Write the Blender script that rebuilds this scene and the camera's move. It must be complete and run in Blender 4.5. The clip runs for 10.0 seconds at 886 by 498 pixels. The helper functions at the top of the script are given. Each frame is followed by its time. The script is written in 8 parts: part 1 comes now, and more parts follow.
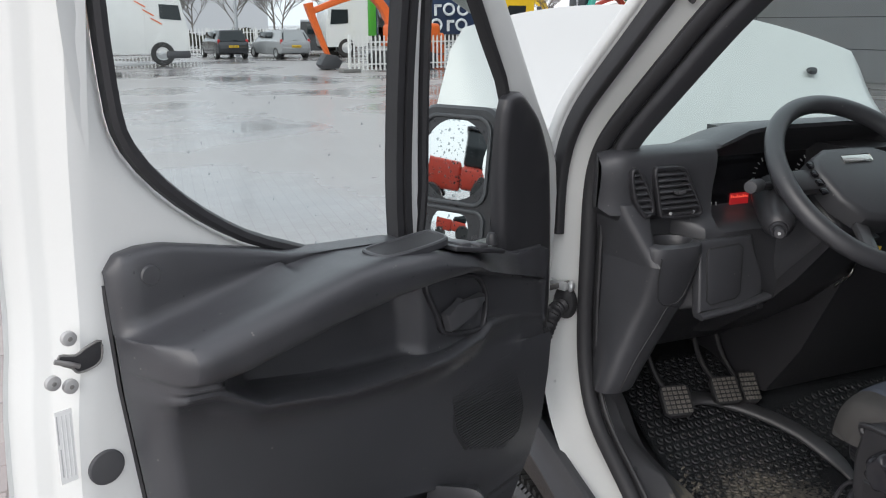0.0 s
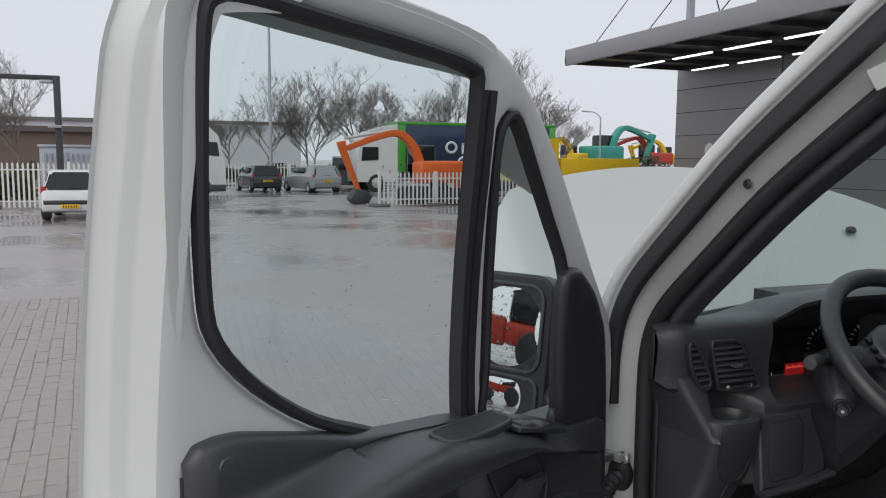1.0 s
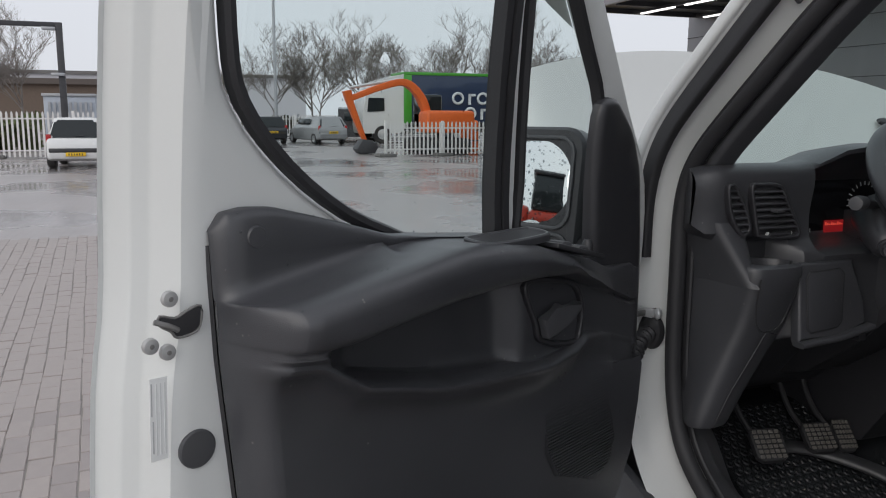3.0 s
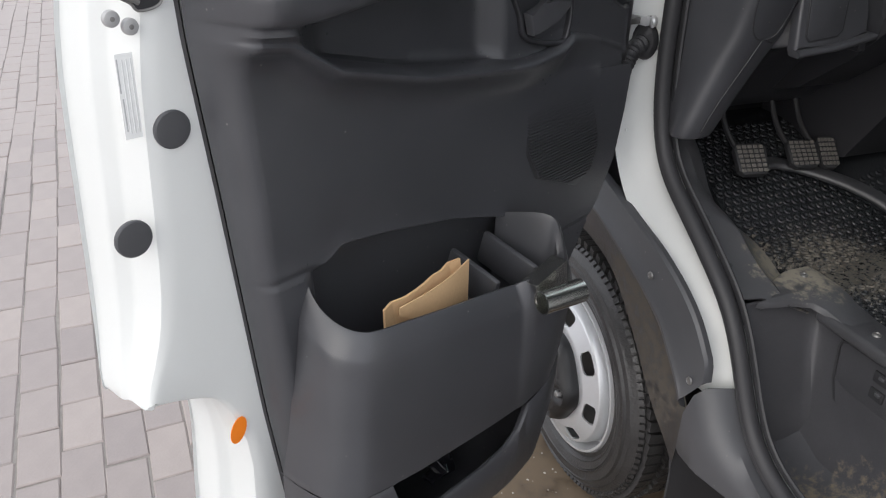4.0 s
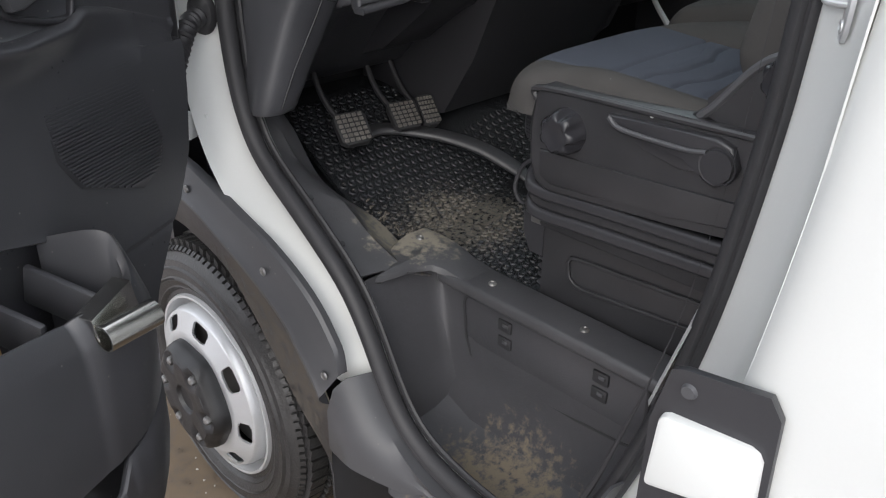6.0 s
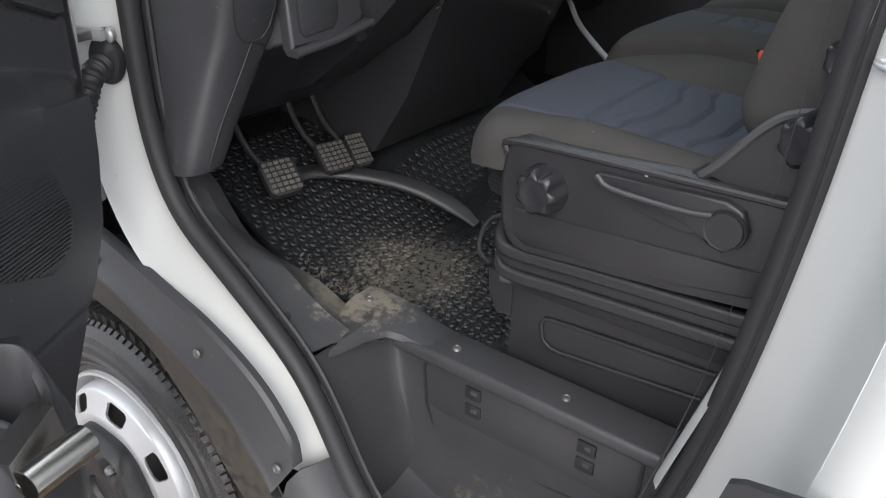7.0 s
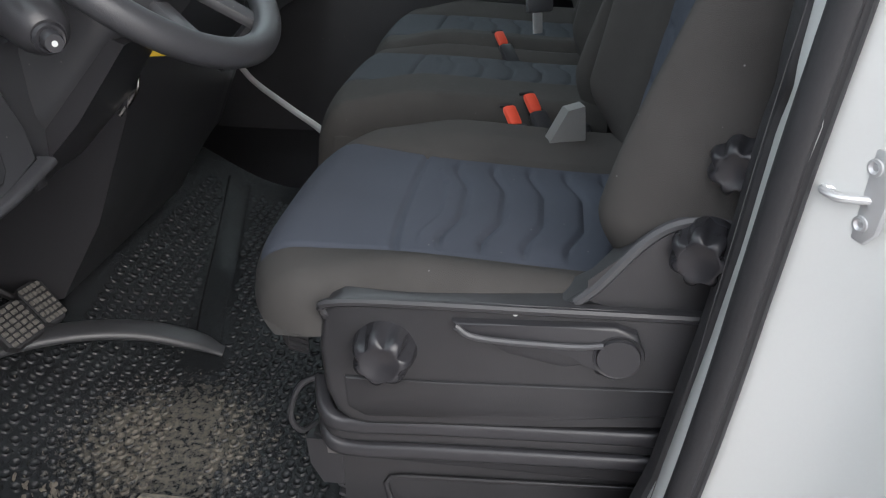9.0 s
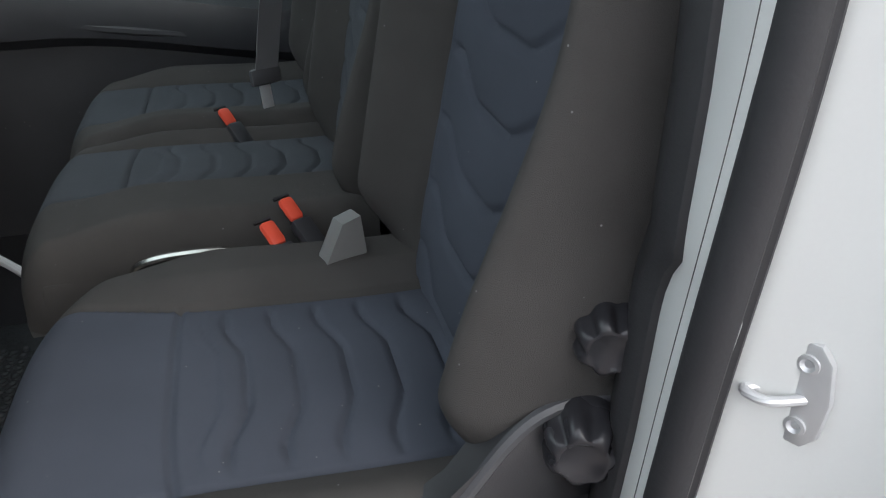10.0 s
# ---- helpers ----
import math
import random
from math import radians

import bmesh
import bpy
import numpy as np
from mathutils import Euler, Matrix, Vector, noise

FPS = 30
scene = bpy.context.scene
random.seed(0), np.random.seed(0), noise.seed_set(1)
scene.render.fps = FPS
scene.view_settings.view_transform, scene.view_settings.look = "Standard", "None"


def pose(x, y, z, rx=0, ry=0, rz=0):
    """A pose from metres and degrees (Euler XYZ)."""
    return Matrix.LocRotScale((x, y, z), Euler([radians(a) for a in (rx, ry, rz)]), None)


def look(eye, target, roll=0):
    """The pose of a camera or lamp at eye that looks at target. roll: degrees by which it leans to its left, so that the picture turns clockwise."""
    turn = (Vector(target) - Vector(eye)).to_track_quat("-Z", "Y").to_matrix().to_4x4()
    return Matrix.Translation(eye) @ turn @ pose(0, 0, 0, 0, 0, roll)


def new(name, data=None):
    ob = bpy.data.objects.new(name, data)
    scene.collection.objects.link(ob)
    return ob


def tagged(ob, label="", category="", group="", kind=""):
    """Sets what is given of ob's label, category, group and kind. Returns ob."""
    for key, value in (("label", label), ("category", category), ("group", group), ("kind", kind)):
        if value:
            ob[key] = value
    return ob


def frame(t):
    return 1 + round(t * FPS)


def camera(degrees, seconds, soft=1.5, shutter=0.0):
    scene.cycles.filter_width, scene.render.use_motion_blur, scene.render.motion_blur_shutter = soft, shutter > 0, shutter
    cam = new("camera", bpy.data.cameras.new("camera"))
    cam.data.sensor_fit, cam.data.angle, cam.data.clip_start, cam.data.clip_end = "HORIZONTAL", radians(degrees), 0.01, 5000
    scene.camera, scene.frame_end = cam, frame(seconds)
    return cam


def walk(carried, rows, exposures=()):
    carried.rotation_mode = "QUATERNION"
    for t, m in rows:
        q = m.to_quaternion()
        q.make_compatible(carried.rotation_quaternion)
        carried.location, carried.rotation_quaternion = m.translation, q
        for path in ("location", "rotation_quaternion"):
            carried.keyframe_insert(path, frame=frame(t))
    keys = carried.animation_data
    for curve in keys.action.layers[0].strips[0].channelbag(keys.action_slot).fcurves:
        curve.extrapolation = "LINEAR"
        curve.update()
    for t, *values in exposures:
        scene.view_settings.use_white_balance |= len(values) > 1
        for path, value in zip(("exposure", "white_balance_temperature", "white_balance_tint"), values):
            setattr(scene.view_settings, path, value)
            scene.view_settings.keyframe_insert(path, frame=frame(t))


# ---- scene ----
cam = camera(58.1, 10.0, soft=1.1)
PATH = [
    (0, (-0.705, -1.388, 1.75), (0.022, 0.394, 1.205), -0.1),
    (0.5, (-0.733, -1.36, 1.774), (-0.03, 0.491, 1.498), 0.0),
    (1, (-0.763, -1.367, 1.825), (-0.07, 0.495, 1.601), 0.4),
    (1.5, (-0.77, -1.346, 1.807), (-0.079, 0.523, 1.64), 0.3),
    (2, (-0.775, -1.318, 1.725), (-0.083, 0.552, 1.575), 0.3),
    (2.2, (-0.777, -1.314, 1.695), (-0.079, 0.555, 1.546), 0.3),
    (3.3, (-0.788, -1.326, 1.585), (-0.13, 0.494, 1.08), 0.6),
    (3.5, (-0.787, -1.329, 1.573), (-0.141, 0.449, 0.923), 0.8),
    (4, (-0.763, -1.339, 1.544), (-0.153, 0.319, 0.606), 0.9),
    (4.5, (-0.695, -1.371, 1.533), (-0.098, 0.28, 0.575), 0.4),
    (5, (-0.64, -1.378, 1.526), (0.061, 0.231, 0.568), 0.3),
    (5.5, (-0.577, -1.365, 1.504), (0.39, 0.111, 0.562), 0.2),
    (6, (-0.544, -1.295, 1.473), (0.693, -0.039, 0.529), 0.5),
    (6.2, (-0.544, -1.246, 1.475), (0.787, -0.091, 0.529), 0.6),
    (7.3, (-0.472, -1.047, 1.502), (0.956, -0.005, 0.567), 1.4),
    (7.5, (-0.453, -0.998, 1.507), (0.982, 0.03, 0.568), 1.1),
    (8, (-0.437, -0.892, 1.535), (1.101, -0.02, 0.6), 0.5),
    (8.5, (-0.414, -0.828, 1.554), (1.261, -0.26, 0.621), 0.4),
    (9, (-0.331, -0.792, 1.567), (1.422, -0.564, 0.632), 0.2),
    (9.5, (-0.174, -0.767, 1.594), (1.589, -0.862, 0.654), -0.6),
    (10, (-0.082, -0.742, 1.628), (1.639, -1.155, 0.696), -1.5),
]
walk(cam, [(t, look(eye, target, roll)) for t, eye, target, roll in PATH],
     exposures=[(0.0, 0.75), (0.5, 0.32), (1.0, -0.05), (2.2, -0.25), (3.3, 0.25), (4.0, 0.82), (4.5, 0.82), (5.0, 1.1), (5.5, 1.42), (6.0, 1.08), (7.3, 1.42), (8.0, 1.7), (8.5, 1.62), (9.0, 1.5), (10.0, 1.42)])

# ---- world ----
world = bpy.data.worlds.new("overcast")
scene.world = world
world.use_nodes = True
wn, wl = world.node_tree.nodes, world.node_tree.links
bg = wn["Background"]
sky = wn.new("ShaderNodeTexSky")
sky.sky_type, sky.sun_disc = "NISHITA", False
sky.sun_elevation, sky.sun_rotation = radians(33), radians(237)
sky.air_density, sky.dust_density, sky.ozone_density = 1.0, 6.0, 1.0
cloud = wn.new("ShaderNodeMix")
cloud.data_type = "RGBA"
cloud.inputs[0].default_value = 0.9
cloud.inputs[7].default_value = (6.05, 6.25, 6.75, 1)
wl.new(sky.outputs[0], cloud.inputs[6])
wl.new(cloud.outputs[2], bg.inputs[0])
bg.inputs[1].default_value = 0.13
sun = new("sun", bpy.data.lights.new("sun", "SUN"))
sun.data.energy, sun.data.angle, sun.data.color = 0.85, radians(60), (1.0, 0.98, 0.96)
sun.matrix_world = look((-7, -4.5, 5.5), (0, 0, 0))


# ---- materials ----
def mat(name, color, rough=0.5, metal=0.0, var=0.12, scale=6.0, fine=120.0, bump=0.1, dist=0.002, spec=0.5, coat=0.0):
    """A painted, moulded or worn surface: base colour varied at two scales, roughness and fine relief."""
    m = bpy.data.materials.new(name)
    m.use_nodes = True
    n, l = m.node_tree.nodes, m.node_tree.links
    b = n["Principled BSDF"]
    b.inputs["Roughness"].default_value, b.inputs["Metallic"].default_value = rough, metal
    b.inputs["Specular IOR Level"].default_value, b.inputs["Coat Weight"].default_value = spec, coat
    co = n.new("ShaderNodeTexCoord")
    big, small = n.new("ShaderNodeTexNoise"), n.new("ShaderNodeTexNoise")
    big.inputs["Scale"].default_value, big.inputs["Detail"].default_value = scale, 5
    small.inputs["Scale"].default_value, small.inputs["Detail"].default_value = fine, 3
    for t in (big, small):
        l.new(co.outputs["Object"], t.inputs["Vector"])
    ramp = n.new("ShaderNodeMix")
    ramp.data_type = "RGBA"
    ramp.inputs[6].default_value = (*[c * (1 - var) for c in color], 1)
    ramp.inputs[7].default_value = (*[min(1, c * (1 + var)) for c in color], 1)
    add = n.new("ShaderNodeMath")
    add.operation = "MULTIPLY_ADD"
    add.inputs[1].default_value, add.inputs[2].default_value = 0.4, -0.2
    l.new(small.outputs[0], add.inputs[0])
    tot = n.new("ShaderNodeMath")
    tot.use_clamp = True
    l.new(big.outputs[0], tot.inputs[0])
    l.new(add.outputs[0], tot.inputs[1])
    l.new(tot.outputs[0], ramp.inputs[0])
    l.new(ramp.outputs[2], b.inputs["Base Color"])
    rr = n.new("ShaderNodeMapRange")
    rr.inputs[3].default_value, rr.inputs[4].default_value = max(0.01, rough - min(0.08, rough * 0.3)), min(1, rough + min(0.08, rough * 0.3))
    l.new(big.outputs[0], rr.inputs[0])
    l.new(rr.outputs[0], b.inputs["Roughness"])
    if bump:
        bp = n.new("ShaderNodeBump")
        bp.inputs["Strength"].default_value, bp.inputs["Distance"].default_value = bump, dist
        l.new(small.outputs[0], bp.inputs["Height"])
        l.new(bp.outputs[0], b.inputs["Normal"])
    return m


def glass(name, tint, rough=0.0, clear=0.92):
    """Thin pane: mostly clear, with a mirror-like share that grows at grazing angles."""
    m = bpy.data.materials.new(name)
    m.use_nodes = True
    n, l = m.node_tree.nodes, m.node_tree.links
    n.remove(n["Principled BSDF"])
    tr, gl, mix, fr = n.new("ShaderNodeBsdfTransparent"), n.new("ShaderNodeBsdfGlossy"), n.new("ShaderNodeMixShader"), n.new("ShaderNodeLayerWeight")
    tr.inputs[0].default_value = (*tint, 1)
    gl.inputs["Roughness"].default_value = rough
    fr.inputs[0].default_value = 0.5
    pw, sc = n.new("ShaderNodeMath"), n.new("ShaderNodeMath")
    pw.operation, sc.operation = "POWER", "MULTIPLY_ADD"
    pw.inputs[1].default_value, sc.inputs[1].default_value, sc.inputs[2].default_value = 4.5, 0.9, 0.05
    l.new(fr.outputs["Facing"], pw.inputs[0])
    l.new(pw.outputs[0], sc.inputs[0])
    l.new(sc.outputs[0], mix.inputs[0])
    l.new(tr.outputs[0], mix.inputs[1])
    l.new(gl.outputs[0], mix.inputs[2])
    l.new(mix.outputs[0], n["Material Output"].inputs[0])
    return m


WHITE = mat("white_paint", (0.68, 0.695, 0.685), 0.36, var=0.03, scale=3, fine=300, bump=0.03, coat=0.2)
PLASTIC = mat("black_grained_plastic", (0.05, 0.051, 0.057), 0.38, var=0.22, scale=9, fine=700, bump=0.3, dist=0.0007, spec=0.6)
PLASTIC_DARK = mat("black_smooth_plastic", (0.034, 0.034, 0.038), 0.32, var=0.2, fine=600, bump=0.08)
GREY_PLASTIC = mat("grey_plastic", (0.068, 0.069, 0.075), 0.42, var=0.2, fine=700, bump=0.2, dist=0.0006)
RUBBER = mat("black_rubber", (0.03, 0.03, 0.033), 0.55, var=0.25, fine=300, bump=0.15)
TYRE = mat("tyre_rubber", (0.035, 0.034, 0.034), 0.36, var=0.5, scale=20, fine=180, bump=0.7)
ZINC = mat("dull_zinc", (0.42, 0.42, 0.42), 0.45, 0.4)
STEEL = mat("silver_painted_steel", (0.6, 0.61, 0.62), 0.36, 0.5, var=0.08, scale=8, fine=150, bump=0.06)
CHROME = mat("bright_metal", (0.62, 0.61, 0.58), 0.22, 1.0, var=0.1, fine=200, bump=0.05)
FABRIC = mat("black_seat_cloth", (0.064, 0.061, 0.059), 0.93, var=0.25, scale=12, fine=1400, bump=0.6, dist=0.001, spec=0.2)
FABRIC_BLUE = mat("blue_grey_seat_cloth", (0.068, 0.076, 0.097), 0.93, var=0.18, scale=9, fine=1500, bump=0.6, dist=0.001, spec=0.2)


def specks(m, color, scale, size, share):
    """Crumbs of dust and lint: a few small pale specks strewn over a material."""
    n, l = m.node_tree.nodes, m.node_tree.links
    b = n["Principled BSDF"]
    old = b.inputs["Base Color"].links[0].from_socket
    co = next(q for q in n if q.type == "TEX_COORD")
    vor = n.new("ShaderNodeTexVoronoi")
    vor.inputs["Scale"].default_value = scale
    l.new(co.outputs["Object"], vor.inputs["Vector"])
    near = n.new("ShaderNodeMapRange")
    near.inputs[1].default_value, near.inputs[2].default_value = size, size * 0.5
    l.new(vor.outputs["Distance"], near.inputs[0])
    sep = n.new("ShaderNodeSeparateColor")
    l.new(vor.outputs["Color"], sep.inputs[0])
    few = n.new("ShaderNodeMath")
    few.operation = "LESS_THAN"
    few.inputs[1].default_value = share
    l.new(sep.outputs[0], few.inputs[0])
    both = n.new("ShaderNodeMath")
    both.operation = "MULTIPLY"
    l.new(near.outputs[0], both.inputs[0])
    l.new(few.outputs[0], both.inputs[1])
    mix = n.new("ShaderNodeMix")
    mix.data_type = "RGBA"
    mix.inputs[7].default_value = (*color, 1)
    l.new(both.outputs[0], mix.inputs[0])
    l.new(old, mix.inputs[6])
    l.new(mix.outputs[2], b.inputs["Base Color"])


for m in (PLASTIC, GREY_PLASTIC):
    specks(m, (0.16, 0.155, 0.15), 75, 0.13, 0.1)
for m in (FABRIC, FABRIC_BLUE):
    specks(m, (0.22, 0.22, 0.22), 90, 0.1, 0.08)


# lining kept pale so that unseen cab surfaces bounce light onto the seats
LINER = mat("pale_grey_lining", (0.42, 0.42, 0.41), 0.85, var=0.06, scale=8, fine=500, bump=0.2)
RED = mat("red_plastic", (0.75, 0.09, 0.05), 0.4, var=0.1)
YELLOW = mat("yellow_paint", (0.75, 0.5, 0.02), 0.45, var=0.12)
ORANGE = mat("orange_paint", (0.72, 0.13, 0.02), 0.45, var=0.15)
CARD = mat("brown_paper", (0.6, 0.4, 0.22), 0.85, var=0.12, scale=20, fine=220, bump=0.3)
GLASS = glass("tinted_glass", (0.80, 0.87, 0.86))
SCREEN_GLASS = glass("windscreen_glass", (0.74, 0.84, 0.82))
MIRROR = mat("mirror_silver", (0.86, 0.88, 0.88), 0.03, 1.0, var=0.0, bump=0)
MUD = mat("dry_mud", (0.2, 0.178, 0.148), 0.9, var=0.35, scale=40, fine=200, bump=0.8, dist=0.004)
GREY_RUBBER = mat("worn_grey_rubber", (0.15, 0.142, 0.13), 0.45, var=0.3, scale=60)
LIGHT_MARK = mat("pale_print", (0.6, 0.62, 0.62), 0.5, var=0.05, bump=0)
GLOSS_BLACK = mat("gloss_black", (0.008, 0.008, 0.01), 0.12, var=0.1, bump=0)
DARK_METAL = mat("dark_worn_steel", (0.24, 0.235, 0.23), 0.42, 0.7, var=0.3)


def dirty(name, base, dirt, rough, centre, radius, scale, amount, bump=0.3):
    """Plastic with dried mud: a patchy stain round a place, broken up by noise."""
    m = mat(name, base, rough, var=0.25, scale=9, fine=500, bump=0.0)
    n, l = m.node_tree.nodes, m.node_tree.links
    b = n["Principled BSDF"]
    old = b.inputs["Base Color"].links[0].from_socket
    co = next(q for q in n if q.type == "TEX_COORD")
    geo = n.new("ShaderNodeNewGeometry")
    dist = n.new("ShaderNodeVectorMath")
    dist.operation = "DISTANCE"
    dist.inputs[1].default_value = centre
    l.new(geo.outputs["Position"], dist.inputs[0])
    fall = n.new("ShaderNodeMapRange")
    fall.inputs[1].default_value, fall.inputs[2].default_value = radius, radius * 0.2
    l.new(dist.outputs["Value"], fall.inputs[0])
    nz = n.new("ShaderNodeTexNoise")
    nz.inputs["Scale"].default_value, nz.inputs["Detail"].default_value, nz.inputs["Roughness"].default_value = scale, 8, 0.7
    l.new(geo.outputs["Position"], nz.inputs["Vector"])
    mul = n.new("ShaderNodeMath")
    mul.operation = "MULTIPLY"
    l.new(fall.outputs[0], mul.inputs[0])
    l.new(nz.outputs[0], mul.inputs[1])
    cut = n.new("ShaderNodeMapRange")
    cut.inputs[1].default_value, cut.inputs[2].default_value = 0.5 - 0.3 * amount, 0.62 - 0.25 * amount
    l.new(mul.outputs[0], cut.inputs[0])
    mix = n.new("ShaderNodeMix")
    mix.data_type = "RGBA"
    mix.inputs[7].default_value = (*dirt, 1)
    l.new(cut.outputs[0], mix.inputs[0])
    l.new(old, mix.inputs[6])
    l.new(mix.outputs[2], b.inputs["Base Color"])
    rr = n.new("ShaderNodeMapRange")
    rr.inputs[3].default_value, rr.inputs[4].default_value = rough, 0.9
    l.new(cut.outputs[0], rr.inputs[0])
    l.new(rr.outputs[0], b.inputs["Roughness"])
    bp = n.new("ShaderNodeBump")
    bp.inputs["Strength"].default_value, bp.inputs["Distance"].default_value = bump, 0.003
    l.new(nz.outputs[0], bp.inputs["Height"])
    l.new(bp.outputs[0], b.inputs["Normal"])
    return m


STEP_MAT = dirty("step_plastic_with_mud", (0.058, 0.058, 0.064), (0.16, 0.135, 0.1), 0.38, (0.22, -0.64, 0.46), 0.34, 60, 0.42)
MAT_MAT = dirty("rubber_mat_with_mud", (0.024, 0.026, 0.029), (0.16, 0.145, 0.122), 0.25, (0.53, -0.27, 0.755), 0.42, 95, 0.26, 0.6)
SILL_MAT = dirty("scuffed_sill_plastic", (0.062, 0.062, 0.067), (0.26, 0.235, 0.19), 0.4, (0.36, -0.28, 0.78), 0.27, 55, 0.5)
ORANGE_STICKER = mat("bright_orange", (0.95, 0.24, 0.015), 0.45, var=0.04, bump=0)

# ---- builders ----
from mathutils.geometry import delaunay_2d_cdt


def mesh_of(name, bm, material, smooth=35):
    bmesh.ops.recalc_face_normals(bm, faces=bm.faces)
    me = bpy.data.meshes.new(name)
    bm.to_mesh(me)
    bm.free()
    for m in material if isinstance(material, (list, tuple)) else [material]:
        me.materials.append(m)
    if smooth:
        for p in me.polygons:
            p.use_smooth = True
        me.set_sharp_from_angle(angle=radians(smooth))
    return me


def thing(name, base, label, category, group="", turn=0.0, kind=""):
    ob = new(name)
    ob.empty_display_size = 0.05
    ob.matrix_world = pose(*base, 0, 0, turn)
    return tagged(ob, label, category, group, kind)


def part(name, bm, material, parent, label="", smooth=35, local=False):
    """One mesh under a thing or a part. Meshes are given in the world, or in the thing's own axes with local."""
    ob = new(name, mesh_of(name, bm, material, smooth))
    ob.parent = parent
    if not local:
        top = parent
        m = parent.matrix_basis.copy()
        while top.parent:
            m = top.parent.matrix_basis @ top.matrix_parent_inverse @ m
            top = top.parent
        ob.matrix_parent_inverse = m.inverted()
    if label:
        ob["label"] = label
    return ob


def solo(name, bm, material, label, category, group="", kind="", smooth=35):
    return tagged(new(name, mesh_of(name, bm, material, smooth)), label, category, group, kind)


def box(x0, x1, y0, y1, z0, z1, bevel=0.0, seg=2, bm=None):
    bm = bm or bmesh.new()
    got = bmesh.ops.create_cube(bm, size=1, matrix=Matrix.Translation(((x0 + x1) / 2, (y0 + y1) / 2, (z0 + z1) / 2)) @ Matrix.Diagonal((x1 - x0, y1 - y0, z1 - z0, 1)))
    if bevel:
        edges = list({e for v in got["verts"] for e in v.link_edges})
        bmesh.ops.bevel(bm, geom=edges, offset=bevel, segments=seg, affect="EDGES", profile=0.5)
    return bm


def obox(size, m, bevel=0.0, seg=2, bm=None):
    """A box of that size, centred, at the pose m."""
    b = box(-size[0] / 2, size[0] / 2, -size[1] / 2, size[1] / 2, -size[2] / 2, size[2] / 2, bevel, seg)
    b.transform(m)
    return merge(bm, b) if bm else b


def merge(bm, other):
    me = bpy.data.meshes.new("tmp")
    other.to_mesh(me)
    other.free()
    bm.from_mesh(me)
    bpy.data.meshes.remove(me)
    return bm


def curve_pts(pts, n=8, closed=False):
    """A smooth line through the points (Catmull-Rom)."""
    pts = [Vector(p) for p in pts]
    k, out = len(pts), []
    for i in range(k if closed else k - 1):
        if closed:
            a, b, c, d = pts[i - 1], pts[i], pts[(i + 1) % k], pts[(i + 2) % k]
        else:
            b, c = pts[i], pts[i + 1]
            a, d = pts[i - 1] if i else 2 * b - c, pts[i + 2] if i + 2 < k else 2 * c - b
        for j in range(n):
            t = j / n
            out.append(0.5 * (2 * b + (c - a) * t + (2 * a - 5 * b + 4 * c - d) * t * t + (3 * b - a - 3 * c + d) * t**3))
    if not closed:
        out.append(pts[-1])
    return out


def sweep(path, profile, up=(0, 0, 1), closed=False, cap=True, bm=None, scale=None):
    """A profile of (sideways, upward) pairs carried along a line. up: the direction kept nearest to the profile's upward axis."""
    bm = bm or bmesh.new()
    path = [Vector(p) for p in path]
    rings, k = [], len(path)
    for i, p in enumerate(path):
        a = path[i - 1] if (i or closed) else p
        b = path[(i + 1) % k] if (i < k - 1 or closed) else p
        t = (b - a).normalized()
        side = t.cross(Vector(up)).normalized()
        top = side.cross(t).normalized()
        s = scale(i / max(1, k - 1)) if scale else 1
        rings.append([bm.verts.new(p + side * q * s + top * r * s) for q, r in profile])
    m = len(profile)
    for i in range(k if closed else k - 1):
        a, b = rings[i], rings[(i + 1) % k]
        for j in range(m):
            bm.faces.new((a[j], a[(j + 1) % m], b[(j + 1) % m], b[j]))
    if cap and not closed:
        bm.faces.new(rings[0])
        bm.faces.new(rings[-1][::-1])
    return bm


def ring_profile(r, n=10, rz=None):
    return [(r * math.cos(6.28319 * i / n), (rz or r) * math.sin(6.28319 * i / n)) for i in range(n)]


def rect_profile(w, h, r=0.0, n=3):
    if not r:
        return [(-w / 2, -h / 2), (w / 2, -h / 2), (w / 2, h / 2), (-w / 2, h / 2)]
    out = []
    for cx, cy, a in ((w / 2 - r, h / 2 - r, 0), (-w / 2 + r, h / 2 - r, 90), (-w / 2 + r, -h / 2 + r, 180), (w / 2 - r, -h / 2 + r, 270)):
        out += [(cx + r * math.cos(radians(a + 90 * i / n)), cy + r * math.sin(radians(a + 90 * i / n))) for i in range(n + 1)]
    return out


def tube(path, r, n=10, smooth=6, closed=False, bm=None, up=(0.31, 0.2, 0.93), scale=None):
    return sweep(curve_pts(path, smooth, closed) if smooth else path, ring_profile(r, n), up, closed, bm=bm, scale=scale)


def lathe(profile, m=None, n=32, bm=None):
    """(radius, height) pairs turned about z, then put at the pose m."""
    own = bmesh.new()
    rings = [[own.verts.new((r * math.cos(6.28319 * i / n), r * math.sin(6.28319 * i / n), h)) for i in range(n)] if r > 1e-6 else [own.verts.new((0, 0, h))] for r, h in profile]
    for a, b in zip(rings, rings[1:]):
        for i in range(n):
            j = (i + 1) % n
            if len(a) == 1 and len(b) > 1:
                own.faces.new((a[0], b[i], b[j]))
            elif len(b) == 1 and len(a) > 1:
                own.faces.new((a[i], a[j], b[0]))
            elif len(a) > 1:
                own.faces.new((a[i], a[j], b[j], b[i]))
    if m:
        own.transform(m)
    return merge(bm, own) if bm else own


